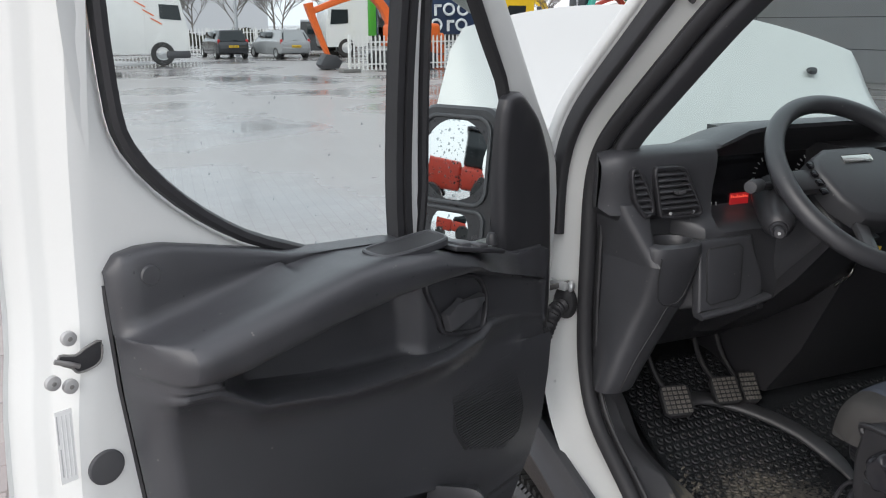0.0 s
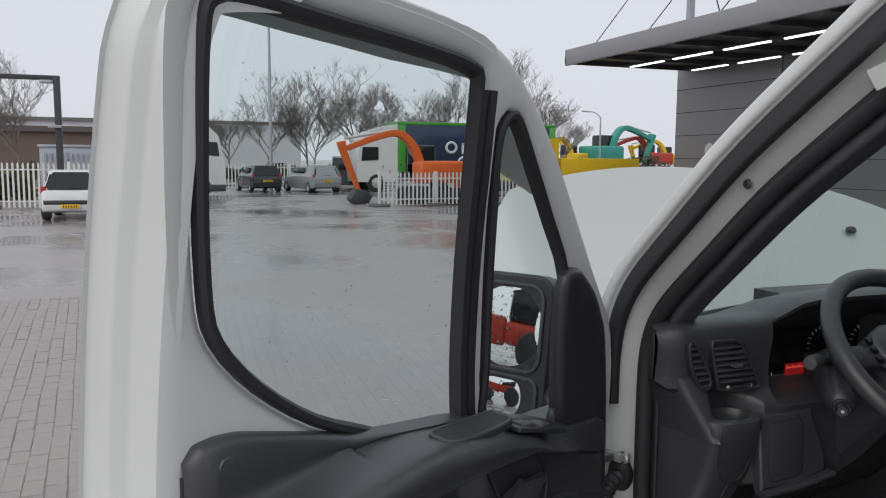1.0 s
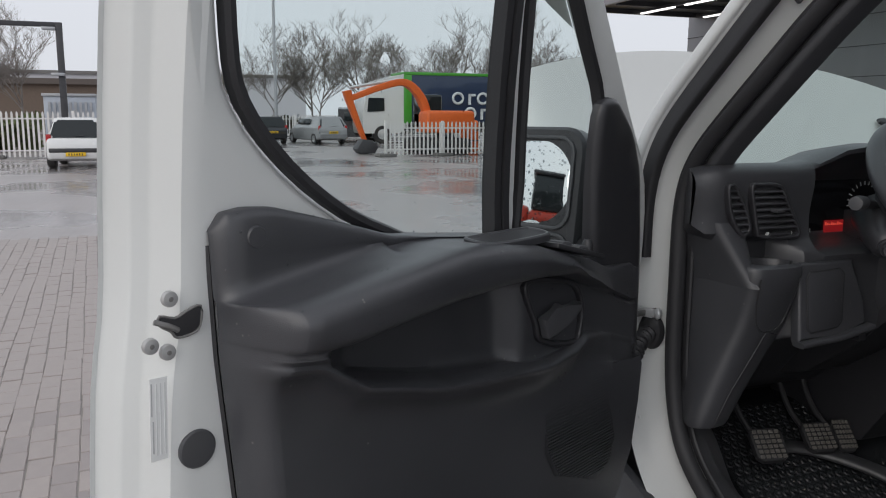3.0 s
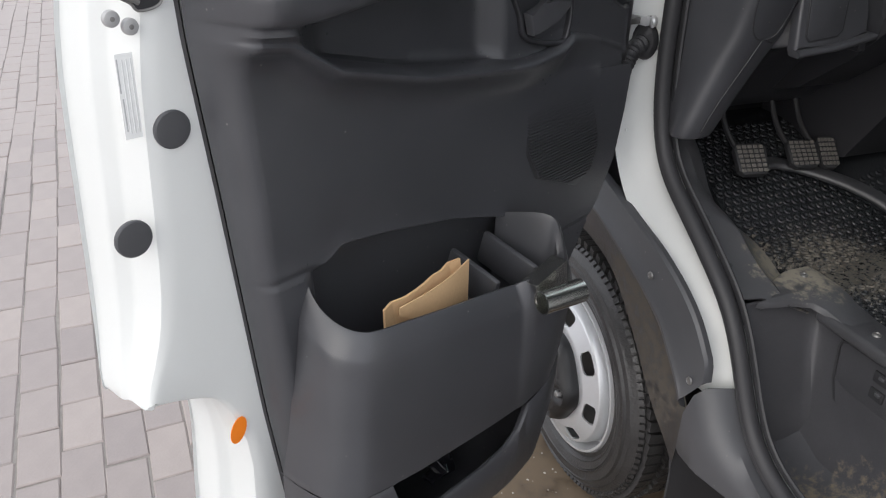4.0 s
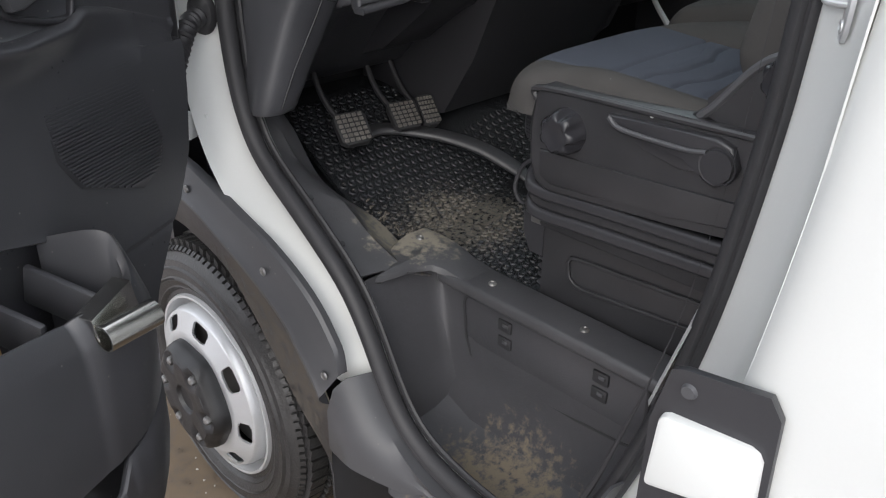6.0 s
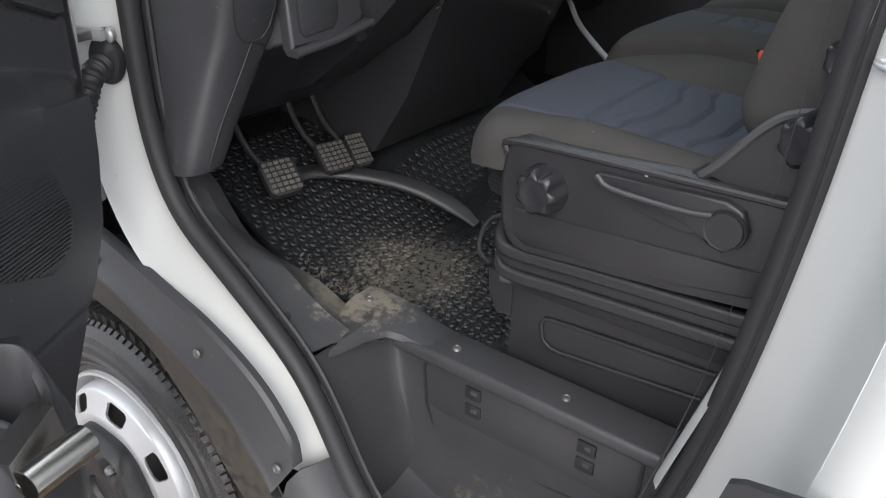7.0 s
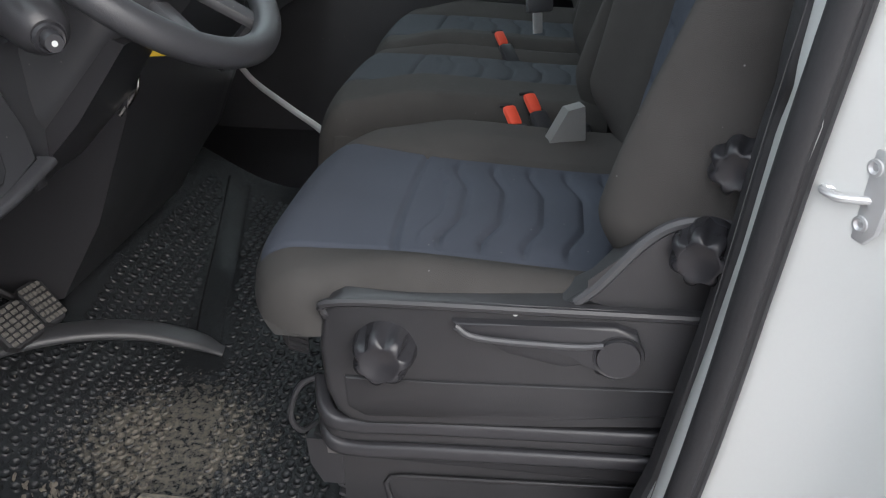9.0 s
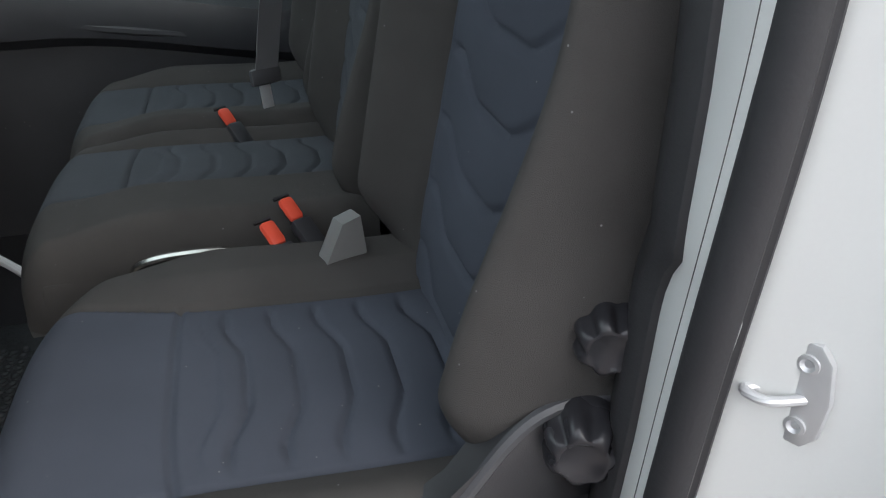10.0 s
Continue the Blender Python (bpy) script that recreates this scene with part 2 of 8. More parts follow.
def grid(rows, closed_u=False, bm=None):
    """A surface through rows of points."""
    bm = bm or bmesh.new()
    vs = [[bm.verts.new(p) for p in r] for r in rows]
    n = len(vs[0])
    for a, b in zip(vs, vs[1:]):
        for j in range(n if closed_u else n - 1):
            bm.faces.new((a[j], a[(j + 1) % n], b[(j + 1) % n], b[j]))
    return bm


def thick(bm, d):
    """Gives a sheet its thickness."""
    bmesh.ops.recalc_face_normals(bm, faces=bm.faces)
    bmesh.ops.solidify(bm, geom=bm.faces[:], thickness=d)
    return bm


def plate(outline, depth, m, bevel=0.0, seg=2, bm=None):
    """A flat outline of (x, y) pairs with a thickness along its own z, at the pose m."""
    own = bmesh.new()
    lo = [own.verts.new((x, y, 0)) for x, y in outline]
    hi = [own.verts.new((x, y, depth)) for x, y in outline]
    own.faces.new(lo[::-1])
    top = own.faces.new(hi)
    k = len(lo)
    for i in range(k):
        own.faces.new((lo[i], lo[(i + 1) % k], hi[(i + 1) % k], hi[i]))
    if bevel:
        bmesh.ops.bevel(own, geom=list(top.edges), offset=bevel, segments=seg, affect="EDGES", profile=0.5)
    own.transform(m)
    return merge(bm, own) if bm else own


def inside(p, loop):
    hit = False
    for a, b in zip(loop, loop[1:] + loop[:1]):
        if (a[1] > p[1]) != (b[1] > p[1]) and p[0] < a[0] + (b[0] - a[0]) * (p[1] - a[1]) / (b[1] - a[1]):
            hit = not hit
    return hit


def fill(bm, loops, place, cell=0.045):
    """Fills the first (x, z) loop, less the others, with small triangles put in space by place(x, z)."""
    pts, edges = [], []
    for lp in loops:
        k = len(pts)
        pts += [Vector((p[0], p[1])) for p in lp]
        edges += [(k + i, k + (i + 1) % len(lp)) for i in range(len(lp))]
    x0, x1, z0, z1 = min(p.x for p in pts), max(p.x for p in pts), min(p.y for p in pts), max(p.y for p in pts)
    pts += [Vector((x0 + cell * (i + 0.5), z0 + cell * (j + 0.5))) for i in range(int((x1 - x0) / cell)) for j in range(int((z1 - z0) / cell))]
    co, _, tris = delaunay_2d_cdt(pts, edges, [], 0, 1e-5)[:3]
    vs = [None] * len(co)
    for t in tris:
        c = (sum(co[i].x for i in t) / 3, sum(co[i].y for i in t) / 3)
        if not inside(c, loops[0]) or any(inside(c, lp) for lp in loops[1:]):
            continue
        for i in t:
            vs[i] = vs[i] or bm.verts.new(place(co[i].x, co[i].y))
        bm.faces.new([vs[i] for i in t])
    return bm


def resample(pts, n, closed=True):
    pts = [Vector((*p, 0)[:3]) for p in pts]
    if closed:
        pts = pts + [pts[0]]
    ln = [0]
    for a, b in zip(pts, pts[1:]):
        ln.append(ln[-1] + (b - a).length)
    out, j = [], 0
    for i in range(n):
        s = ln[-1] * i / (n if closed else n - 1)
        while j < len(ln) - 2 and ln[j + 1] < s:
            j += 1
        f = (s - ln[j]) / max(1e-9, ln[j + 1] - ln[j])
        out.append(pts[j].lerp(pts[j + 1], min(1, f)))
    return out


def axes(ex, ey, ez, o):
    """A pose from three axes and an origin."""
    m = Matrix((ex, ey, ez)).transposed().to_4x4()
    m.translation = o
    return m


def XZ(y):
    """Outlines in (x, z), thickness towards -y."""
    return axes((1, 0, 0), (0, 0, 1), (0, -1, 0), (0, y, 0))


def YZ(x):
    """Outlines in (y, z), thickness towards +x."""
    return axes((0, 1, 0), (0, 0, 1), (1, 0, 0), (x, 0, 0))


def lin(x, pts):
    """Piecewise line through (x, value) pairs."""
    return float(np.interp(x, [p[0] for p in pts], [p[1] for p in pts]))


def step(x, a, b):
    t = min(1, max(0, (x - a) / (b - a)))
    return t * t * (3 - 2 * t)

# ---- ground ----
def ground_material():
    """Wet clay paving: courses far off as relief and tint, darker wet patches, shallow puddles."""
    m = mat("wet_paving", (0.33, 0.305, 0.3), 0.3, var=0.16, scale=0.7, fine=60, bump=0.15, dist=0.004)
    n, l = m.node_tree.nodes, m.node_tree.links
    b = n["Principled BSDF"]
    old = b.inputs["Base Color"].links[0].from_socket
    co = next(q for q in n if q.type == "TEX_COORD")
    mp = n.new("ShaderNodeMapping")
    mp.inputs["Rotation"].default_value = (0, 0, radians(-86.5))
    l.new(co.outputs["Object"], mp.inputs[0])
    br = n.new("ShaderNodeTexBrick")
    for k, v in (("Scale", 1.0), ("Brick Width", 0.215), ("Row Height", 0.112), ("Mortar Size", 0.006), ("Mortar Smooth", 0.3), ("Bias", 0.0)):
        br.inputs[k].default_value = v
    br.inputs["Color1"].default_value, br.inputs["Color2"].default_value, br.inputs["Mortar"].default_value = (1, 1, 1, 1), (0.95, 0.945, 0.94, 1), (0.86, 0.85, 0.84, 1)
    l.new(mp.outputs[0], br.inputs[0])
    mul = n.new("ShaderNodeMix")
    mul.data_type, mul.blend_type = "RGBA", "MULTIPLY"
    mul.inputs[0].default_value = 1
    l.new(old, mul.inputs[6])
    l.new(br.outputs[0], mul.inputs[7])
    wet = n.new("ShaderNodeTexNoise")
    wet.inputs["Scale"].default_value, wet.inputs["Detail"].default_value = 0.22, 7
    l.new(co.outputs["Object"], wet.inputs["Vector"])
    cut = n.new("ShaderNodeMapRange")
    cut.inputs[1].default_value, cut.inputs[2].default_value = 0.46, 0.6
    l.new(wet.outputs[0], cut.inputs[0])
    dark = n.new("ShaderNodeMix")
    dark.data_type, dark.blend_type = "RGBA", "MULTIPLY"
    dark.inputs[7].default_value = (0.68, 0.69, 0.71, 1)
    l.new(cut.outputs[0], dark.inputs[0])
    l.new(mul.outputs[2], dark.inputs[6])
    l.new(dark.outputs[2], b.inputs["Base Color"])
    rr = n.new("ShaderNodeMapRange")
    rr.inputs[3].default_value, rr.inputs[4].default_value = 0.33, 0.09
    l.new(cut.outputs[0], rr.inputs[0])
    l.new(rr.outputs[0], b.inputs["Roughness"])
    return m


bm = bmesh.new()
bmesh.ops.create_grid(bm, x_segments=40, y_segments=40, size=700)
ground = solo("ground", bm, ground_material(), "wet grey yard of worn clay paving", "ground", kind="structure", smooth=0)

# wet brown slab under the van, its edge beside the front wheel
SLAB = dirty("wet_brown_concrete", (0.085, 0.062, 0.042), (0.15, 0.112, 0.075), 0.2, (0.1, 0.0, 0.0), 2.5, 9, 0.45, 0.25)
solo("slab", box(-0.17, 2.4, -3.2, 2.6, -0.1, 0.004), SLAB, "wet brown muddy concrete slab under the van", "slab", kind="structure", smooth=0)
rnd = random.Random(21)
verts, faces = [], []
for _ in range(260):
    x, y, s = rnd.uniform(-0.16, 0.35), rnd.uniform(-0.9, 0.9), rnd.uniform(0.001, 0.004)
    k = len(verts)
    verts += [(x + s * math.cos(q) * rnd.uniform(0.6, 1.4), y + s * math.sin(q) * rnd.uniform(0.6, 1.4), 0.004) for q in (0, 1.3, 2.6, 3.9, 5.1)] + [(x, y, 0.004 + s * 0.7)]
    faces += [(k + i, k + (i + 1) % 5, k + 5) for i in range(5)]
me = bpy.data.meshes.new("grit")
me.from_pydata(verts, [], faces)
me.materials.append(mat("pale_grit", (0.4, 0.37, 0.33), 0.7, var=0.4, scale=90))
tagged(new("grit", me), "pale grit scattered on the wet slab", "grit", kind="stuff")

# ---- van body ----
SEAL = [(-0.053, 1.5), (-0.052, 1.3), (-0.053, 1.1), (-0.082, 0.985), (-0.115, 0.93), (-0.206, 0.89), (-0.27, 0.832), (-0.355, 0.785), (-0.41, 0.69), (-0.45, 0.61),
        (-0.494, 0.54), (-0.6, 0.505), (-0.78, 0.492), (-0.838, 0.54), (-0.873, 0.674), (-0.912, 0.84), (-0.938, 0.978), (-0.963, 1.2), (-0.976, 1.4), (-0.99, 1.52), (-0.993, 1.7), (-0.98, 1.82),
        (-0.94, 1.93), (-0.87, 2.02), (-0.75, 2.04), (-0.65, 2.0), (-0.557, 1.934), (-0.348, 1.784), (-0.287, 1.726), (-0.16, 1.61), (-0.085, 1.54)]
van = thing("van", (1.1, -1.0, 0), "white delivery van with its bonnet raised and driver's door open", "van")
opening = [p.xy for p in resample([(p.x, p.y) for p in curve_pts([(*p, 0) for p in SEAL], 5, True)], 170)]
for _ in range(14):
    opening = [(opening[i - 1] + 2 * opening[i] + opening[(i + 1) % 170]) / 4 for i in range(170)]


def lean(z):
    """How far the side leans inwards above the waist."""
    return 0.08 * max(0, z - 1.4) ** 1.5


def loop_out(loop, d):
    area = sum(a.x * b.y - b.x * a.y for a, b in zip(loop, loop[1:] + loop[:1]))
    k, res, s = len(loop), [], -1 if area > 0 else 1
    for i in range(k):
        t = (loop[(i + 1) % k] - loop[i - 1]).normalized()
        res.append(loop[i] + Vector((-t.y, t.x)) * s * (d(loop[i]) if callable(d) else d))
    return res


def rear(y):
    return step(-y, 0.76, 0.93)


def loop3(loop, x, k=1.0):
    return [Vector((x + lean(q.y) + (0.085 * k - 0.024 * min(1, max(0, (q.y - 1.22) / 0.36))) * rear(q.x), q.x, q.y)) for q in loop]


def along(d, x, y0, y1, z0, z1):
    """A stretch of the door opening's line, moved outwards by d."""
    pts = loop3(loop_out(opening, d), x)
    keep = [i for i, p in enumerate(pts) if y0 <= p.y <= y1 and z0 <= p.z <= z1]
    cut = next((k for k in range(1, len(keep)) if keep[k] - keep[k - 1] > 1), 0)
    return [pts[i] for i in keep[cut:] + keep[:cut]]


ring = loop3(loop_out(opening, lambda q: -0.006 + 0.014 * rear(q.x)), 0.155, 1.26)
SEAL_CUT = [(0.0155 * math.cos(a), 0.0165 * math.sin(a) * (1 - 0.3 * max(0, math.cos(a - 1.9)) ** 60 - 0.3 * max(0, math.cos(a + 1.9)) ** 60)) for a in [6.28319 * i / 44 for i in range(44)]]
part("seal", sweep(ring, SEAL_CUT, (1, 0, 0), True), RUBBER, van, "black rubber door seal")
lip = loop3(loop_out(opening, -0.022), 0.172)
part("seal_lip", sweep(lip, ring_profile(0.008, 8, 0.005), (1, 0, 0), True, scale=lambda f: 1 - 0.95 * rear(lip[round(f * (len(lip) - 1))].y)), RUBBER, van)
rows = [loop3(loop_out(opening, lambda q, d=d, e=e: (d + e * rear(q.x)) * (1 - 0.75 * step(0.64 - q.y, 0.0, 0.1) * step(q.x, -0.88, -0.8))), x, k) for d, x, k, e in ((-0.005, 0.19, 0.98, 0.021), (0.012, 0.18, 0.98, 0.009), (0.026, 0.17, 0.96, 0.004), (0.05, 0.145, 0.94, 0.02), (0.068, 0.125, 0.6, 0.03), (0.08, 0.108, 0.14, 0.034), (0.084, 0.1, 0, 0.035))]
for p in [p for r in rows for p in r]:
    p.x += max(0, 0.172 - p.x) * step(0.64 - p.z, 0.0, 0.1) * step(p.y, -0.88, -0.8)
part("door_frame", thick(grid(rows, True), 0.002), WHITE, van, "white painted door jamb")
part("pillar_seal", sweep(along(0.058, 0.118, -0.62, 0.2, 1.31, 2.1), rect_profile(0.038, 0.02, 0.006), (1, 0, 0)), RUBBER, van, "black rubber strip along the windscreen pillar")
part("pillar_edge", sweep(along(0.092, 0.11, -0.6, 0.2, 1.45, 2.1), rect_profile(0.026, 0.03, 0.008), (1, 0, 0)), WHITE, van)
part("pillar_trim", sweep(along(-0.03, 0.19, -0.62, 0.2, 1.48, 2.1), rect_profile(0.02, 0.05, 0.008), (1, 0, 0)), GREY_PLASTIC, van, "grey inner pillar trim")
for p in (along(0.034, 0.15, -0.36, -0.3, 1.7, 1.8)[0], along(0.06, 0.1, -0.06, 0.1, 1.45, 1.5)[0]):
    part("pillar_screw", lathe([(0, 0.006), (0.006, 0.005), (0.009, 0)], axes((0, 1, 0), (0, 0, 1), (-1, 0, 0), p), 12), GREY_PLASTIC, van)
COVER_Y = [(0.78, -0.878), (0.98, -0.932), (1.15, -0.957), (1.25, -0.969), (1.35, -0.977), (1.379, -0.981), (1.4, -0.978), (1.42, -0.978), (1.5, -0.983), (1.98, -0.995)]
COVER_X = [(0.78, 0.304), (1.376, 0.306), (1.396, 0.29), (1.98, 0.284)]
zs = [0.78 + 0.015 * i for i in range(81)]
rows, cover = [], []
for z in zs:
    x, y = lin(z, COVER_X) + lean(z), lin(z, COVER_Y)
    o = lean(z) - 0.024 * min(1, max(0, (z - 1.22) / 0.36))
    rows.append([Vector((0.25 + o, y - 0.008, z)), Vector((0.262 + o, y + 0.0, z)), Vector((0.274 + o, y + 0.003, z)), Vector((x, y, z)), Vector((0.312 + lean(z), y - 0.004, z))])
    cover.append([Vector((x + a, y + b, z)) for a, b in ((-0.001, -0.005), (0.0, 0.002), (0.002, 0.005), (0.008, 0.007), (0.02, 0.008), (0.03, 0.004), (0.1, -0.03), (0.16, -0.1))])
part("pillar_flange", grid(rows), WHITE, van, "white pillar flange")
part("pillar_cover", grid(cover), RUBBER, van, "black inner pillar cover")

# rear side skin and the cover on it
edge = [q for q in loop_out(opening, lambda q: 0.084 + 0.035 * rear(q.x)) if q.x < -0.8]
rows = []
for z in np.linspace(0.46, 2.12, 36):
    y0 = min(edge, key=lambda q: abs(q.y - z) + 0.3 * abs(q.x + 1.0)).x if z > 0.6 else lin(z, [(0.46, -0.93), (0.6, -0.955)])
    rows.append([Vector((x + lean(z), y0 + dy, z)) for x, dy in ((0.101, 0.002), (0.092, -0.006), (0.083, -0.018), (0.078, -0.034), (0.076, -0.07))] + [Vector((0.075 + lean(z) - 0.006 * math.exp(-((z - 1.02 - 0.03 * i) / 0.03) ** 2), y0 - 0.13 - 0.12 * i, z)) for i in range(11)])
part("side_panel", thick(grid(rows), 0.003), WHITE, van, "white painted side panel wet with rain")
part("cover_frame", plate([(-1.0, 1.0), (-1.012, 1.006), (-1.098, 1.02), (-1.112, 1.0), (-1.122, 0.7), (-0.985, 0.7), (-0.985, 0.93)], 0.012, YZ(0.064), 0.004), PLASTIC_DARK, van, "dark grey filler recess")
part("filler_flap", plate([(-0.998, 0.94), (-1.001, 0.947), (-1.008, 0.951), (-1.092, 0.961), (-1.101, 0.958), (-1.106, 0.95), (-1.109, 0.89), (-1.107, 0.884), (-1.0, 0.852), (-0.995, 0.853), (-0.993, 0.858)], 0.014, axes((0, 1, 0), (0, 0, 1), (-1, 0, 0), (0.067, 0, 0)), 0.006), WHITE, van, "white filler flap")
part("frame_screw", lathe([(0, 0.004), (0.007, 0.004), (0.009, 0)], axes((0, 1, 0), (0, 0, 1), (-1, 0, 0), (0.064, -1.022, 0.985)), 14), GREY_PLASTIC, van)

# striker on the rear jamb
part("striker_plate", plate([(-0.015, 0.026), (-0.006, 0.036), (0.006, 0.036), (0.014, 0.026), (0.017, 0.0), (0.014, -0.026), (0.006, -0.036), (-0.006, -0.036), (-0.015, -0.026), (-0.017, 0)], 0.005, axes((-0.87, -0.49, 0), (0, 0, 1), (-0.49, 0.87, 0), (0.2275, -1.029, 1.335)), 0.002), STEEL, van, "steel door striker")
sm = axes((-0.87, -0.49, 0), (0, 0, 1), (-0.49, 0.87, 0), (0.2275, -1.029, 1.335))
SC, SE, SD = Vector((0.23, -1.03, 1.333)), Vector((-0.87, -0.49, -0.1)) * 0.0085, Vector((0.006, 0.029, -0.001))
part("striker_loop", tube([SC + SE * a + SD * b for a, b in ((1, 0), (1, 0.75), (0.8, 0.93), (0.35, 1.0), (-0.35, 1.0), (-0.8, 0.93), (-1, 0.75), (-1, 0))], 0.0034, 10, 4), STEEL, van)
for z in (0.022, -0.022):
    part("striker_bolt", lathe([(0, 0.002), (0.0025, 0.001), (0.0045, 0.003), (0.0065, 0.0025), (0.0068, 0)], sm @ pose(0.001, z, 0.004), 16), STEEL, van)

# hinge jamb: check strap and cable bellows
part("check_bracket", obox((0.012, 0.05, 0.018), pose(0.118, -0.005, 1.222, 0, 0, 20), 0.003), STEEL, van)
part("check_strap", obox((0.085, 0.006, 0.012), pose(0.105, -0.016, 1.222, 0, 0, 12), 0.002), DARK_METAL, van, "dark steel check strap")
part("check_bolt", lathe([(0, 0.01), (0.007, 0.009), (0.011, 0.004), (0.011, -0.01)], axes((0, 1, 0), (0, 0, 1), (-0.8, -0.6, 0), (0.14, -0.022, 1.219)), 14), STEEL, van)
bel = curve_pts([(0.128, -0.012, 1.178), (0.1, -0.026, 1.168), (0.074, -0.043, 1.142), (0.05, -0.06, 1.11), (0.03, -0.076, 1.07)], 10)
part("cable_bellows", sweep(bel, ring_profile(0.017, 14), (0.3, 1, 0.1), scale=lambda f: 1.0 + 0.1 * math.sin(f * 100)), RUBBER, van, "corrugated black cable bellows")
part("bellows_base", lathe([(0, 0.012), (0.02, 0.01), (0.026, 0.004), (0.027, 0)], axes((0, 0, 1), (0.6, -0.8, 0), (-0.8, -0.6, 0), (0.14, -0.005, 1.18)) @ Matrix.Diagonal((1.4, 1, 1, 1)), 20), RUBBER, van)
for z, h in ((1.335, 0.09), (1.27, 0.05), (0.98, 0.05)):
    part("hinge_leaf", obox((0.03, 0.035, h), pose(0.095, 0.03, z, 0, 0, 25), 0.006), WHITE if h < 0.08 else PLASTIC_DARK, van)
part("jamb_clip", obox((0.01, 0.02, 0.03), pose(0.12, -0.0, 0.99, 0, 0, 20), 0.003), WHITE, van)

# roof, headliner, bulkhead and the far side
rows = []
for i in range(15):
    f = i / 14
    x = 0.14 + 1.93 * f
    h = 2.11 + 0.13 * math.sin(math.pi * f) ** 0.55
    rows.append([Vector((x, y, h - 0.17 * step(-y, 0.95, 0.5))) for y in (-0.55, -0.6, -0.7, -0.8, -0.9, -1.0, -1.3, -1.7, -2.3)])
part("roof", thick(grid(rows), 0.03), WHITE, van, "white roof")
# headliner is out of view; it and the bulkhead bounce light into the cab
part("headliner", thick(grid([[p + Vector((0, 0, -0.06)) for p in r] for r in rows[1:-1]]), 0.004), LINER, van, "pale grey headliner")
part("bulkhead", box(0.22, 2.0, -1.42, -1.4, 0.5, 2.14, 0.005), LINER, van, "pale grey bulkhead behind the seats")
part("far_side", box(2.03, 2.09, -2.3, -1.0, 0.45, 2.15, 0.01), WHITE, van)
part("rear_wall", box(0.1, 2.05, -2.33, -2.28, 0.45, 2.15, 0.01), WHITE, van)
part("underbody", box(0.4, 1.8, -2.2, 0.9, 0.3, 0.42, 0.02), RUBBER, van)

# far door, seen across the cab
far_door = part("passenger_door", box(1.99, 2.08, -1.0, 0.36, 0.5, 1.42, 0.02), WHITE, van, "closed passenger door")
rows = []
for y in np.linspace(-1.0, 0.3, 34):
    a = step(y, -0.95, -0.3)
    rows.append([Vector((1.985 - n, y, z)) for n, z in ((0, 0.6), (0.03, 0.62), (0.03, 0.95), (0.04, 1.05), (0.04, 1.12 + 0.08 * a), (0.09, 1.15 + 0.08 * a), (0.1, 1.2 + 0.08 * a), (0.09, 1.25 + 0.08 * a), (0.04, 1.28 + 0.07 * a), (0.03, 1.38), (0, 1.42))])
part("door_trim", grid(rows), PLASTIC, far_door, "black passenger door trim with armrest")
part("door_pull", tube([(1.93, -0.75, 1.2), (1.9, -0.6, 1.22), (1.9, -0.4, 1.25), (1.93, -0.25, 1.28)], 0.012, 8), GREY_PLASTIC, far_door)
for y0, y1 in ((-1.0, -0.94), (-0.02, 0.1)):
    part("window_post", box(2.0, 2.07, y0, y1, 1.42, 2.12, 0.01), PLASTIC, far_door)
pane = part("window_pane", box(2.03, 2.036, -0.96, 0.05, 1.42, 2.1), GLASS, far_door)
pane.visible_shadow = False

# windscreen, its lower edge and wipers
def screen(f, s):
    b = 0.17 * (1 - f * f)
    return Vector((1.1 + (0.9 - 0.04 * s) * f, 0.14 + b - (0.7 + 0.25 * b) * s, 1.41 + 0.66 * s))


rows = [[screen(-1 + i / 8, k / 8) for k in range(9)] for i in range(17)]
ob = part("windscreen", grid(rows), SCREEN_GLASS, van, "tinted windscreen glass")
ob.visible_shadow = False
part("screen_edge", sweep([screen(-1 + i / 12, 0.0) + Vector((0, 0, 0.005)) for i in range(25)], rect_profile(0.03, 0.06, 0.01), (0, 0, 1)), RUBBER, van, "black lower windscreen edge")
part("wiper", tube([screen(-0.72, 0.03) + Vector((0, 0.03, 0.01)), screen(-0.4, 0.045) + Vector((0, 0.035, 0.01)), screen(0.0, 0.035) + Vector((0, 0.035, 0.01))], 0.008, 8), RUBBER, van, "black wiper")
for s0 in (0.97,):
    part("screen_header", sweep([screen(-1 + i / 12, s0) for i in range(25)], rect_profile(0.1, 0.08, 0.02), (0, 0, 1)), WHITE, van)
part("far_pillar", sweep(curve_pts([(2.0, 0.16, 1.38), (1.99, -0.2, 1.72), (1.95, -0.56, 2.06)], 5), rect_profile(0.09, 0.09, 0.02), (1, 0, 0)), PLASTIC, van)

# raised bonnet
def bonnet(f, s):
    top = 1.8 - 0.05 * f - 0.15 * abs(f) ** 2.2 - 0.3 * step(abs(f), 0.86, 1.02)
    return Vector((0.98 + (0.84 + 0.04 * s) * f, 0.36 + 0.36 * s + 0.05 * math.sin(math.pi * s) + 0.12 * (1 - f * f), 1.3 + (top - 1.3) * s))


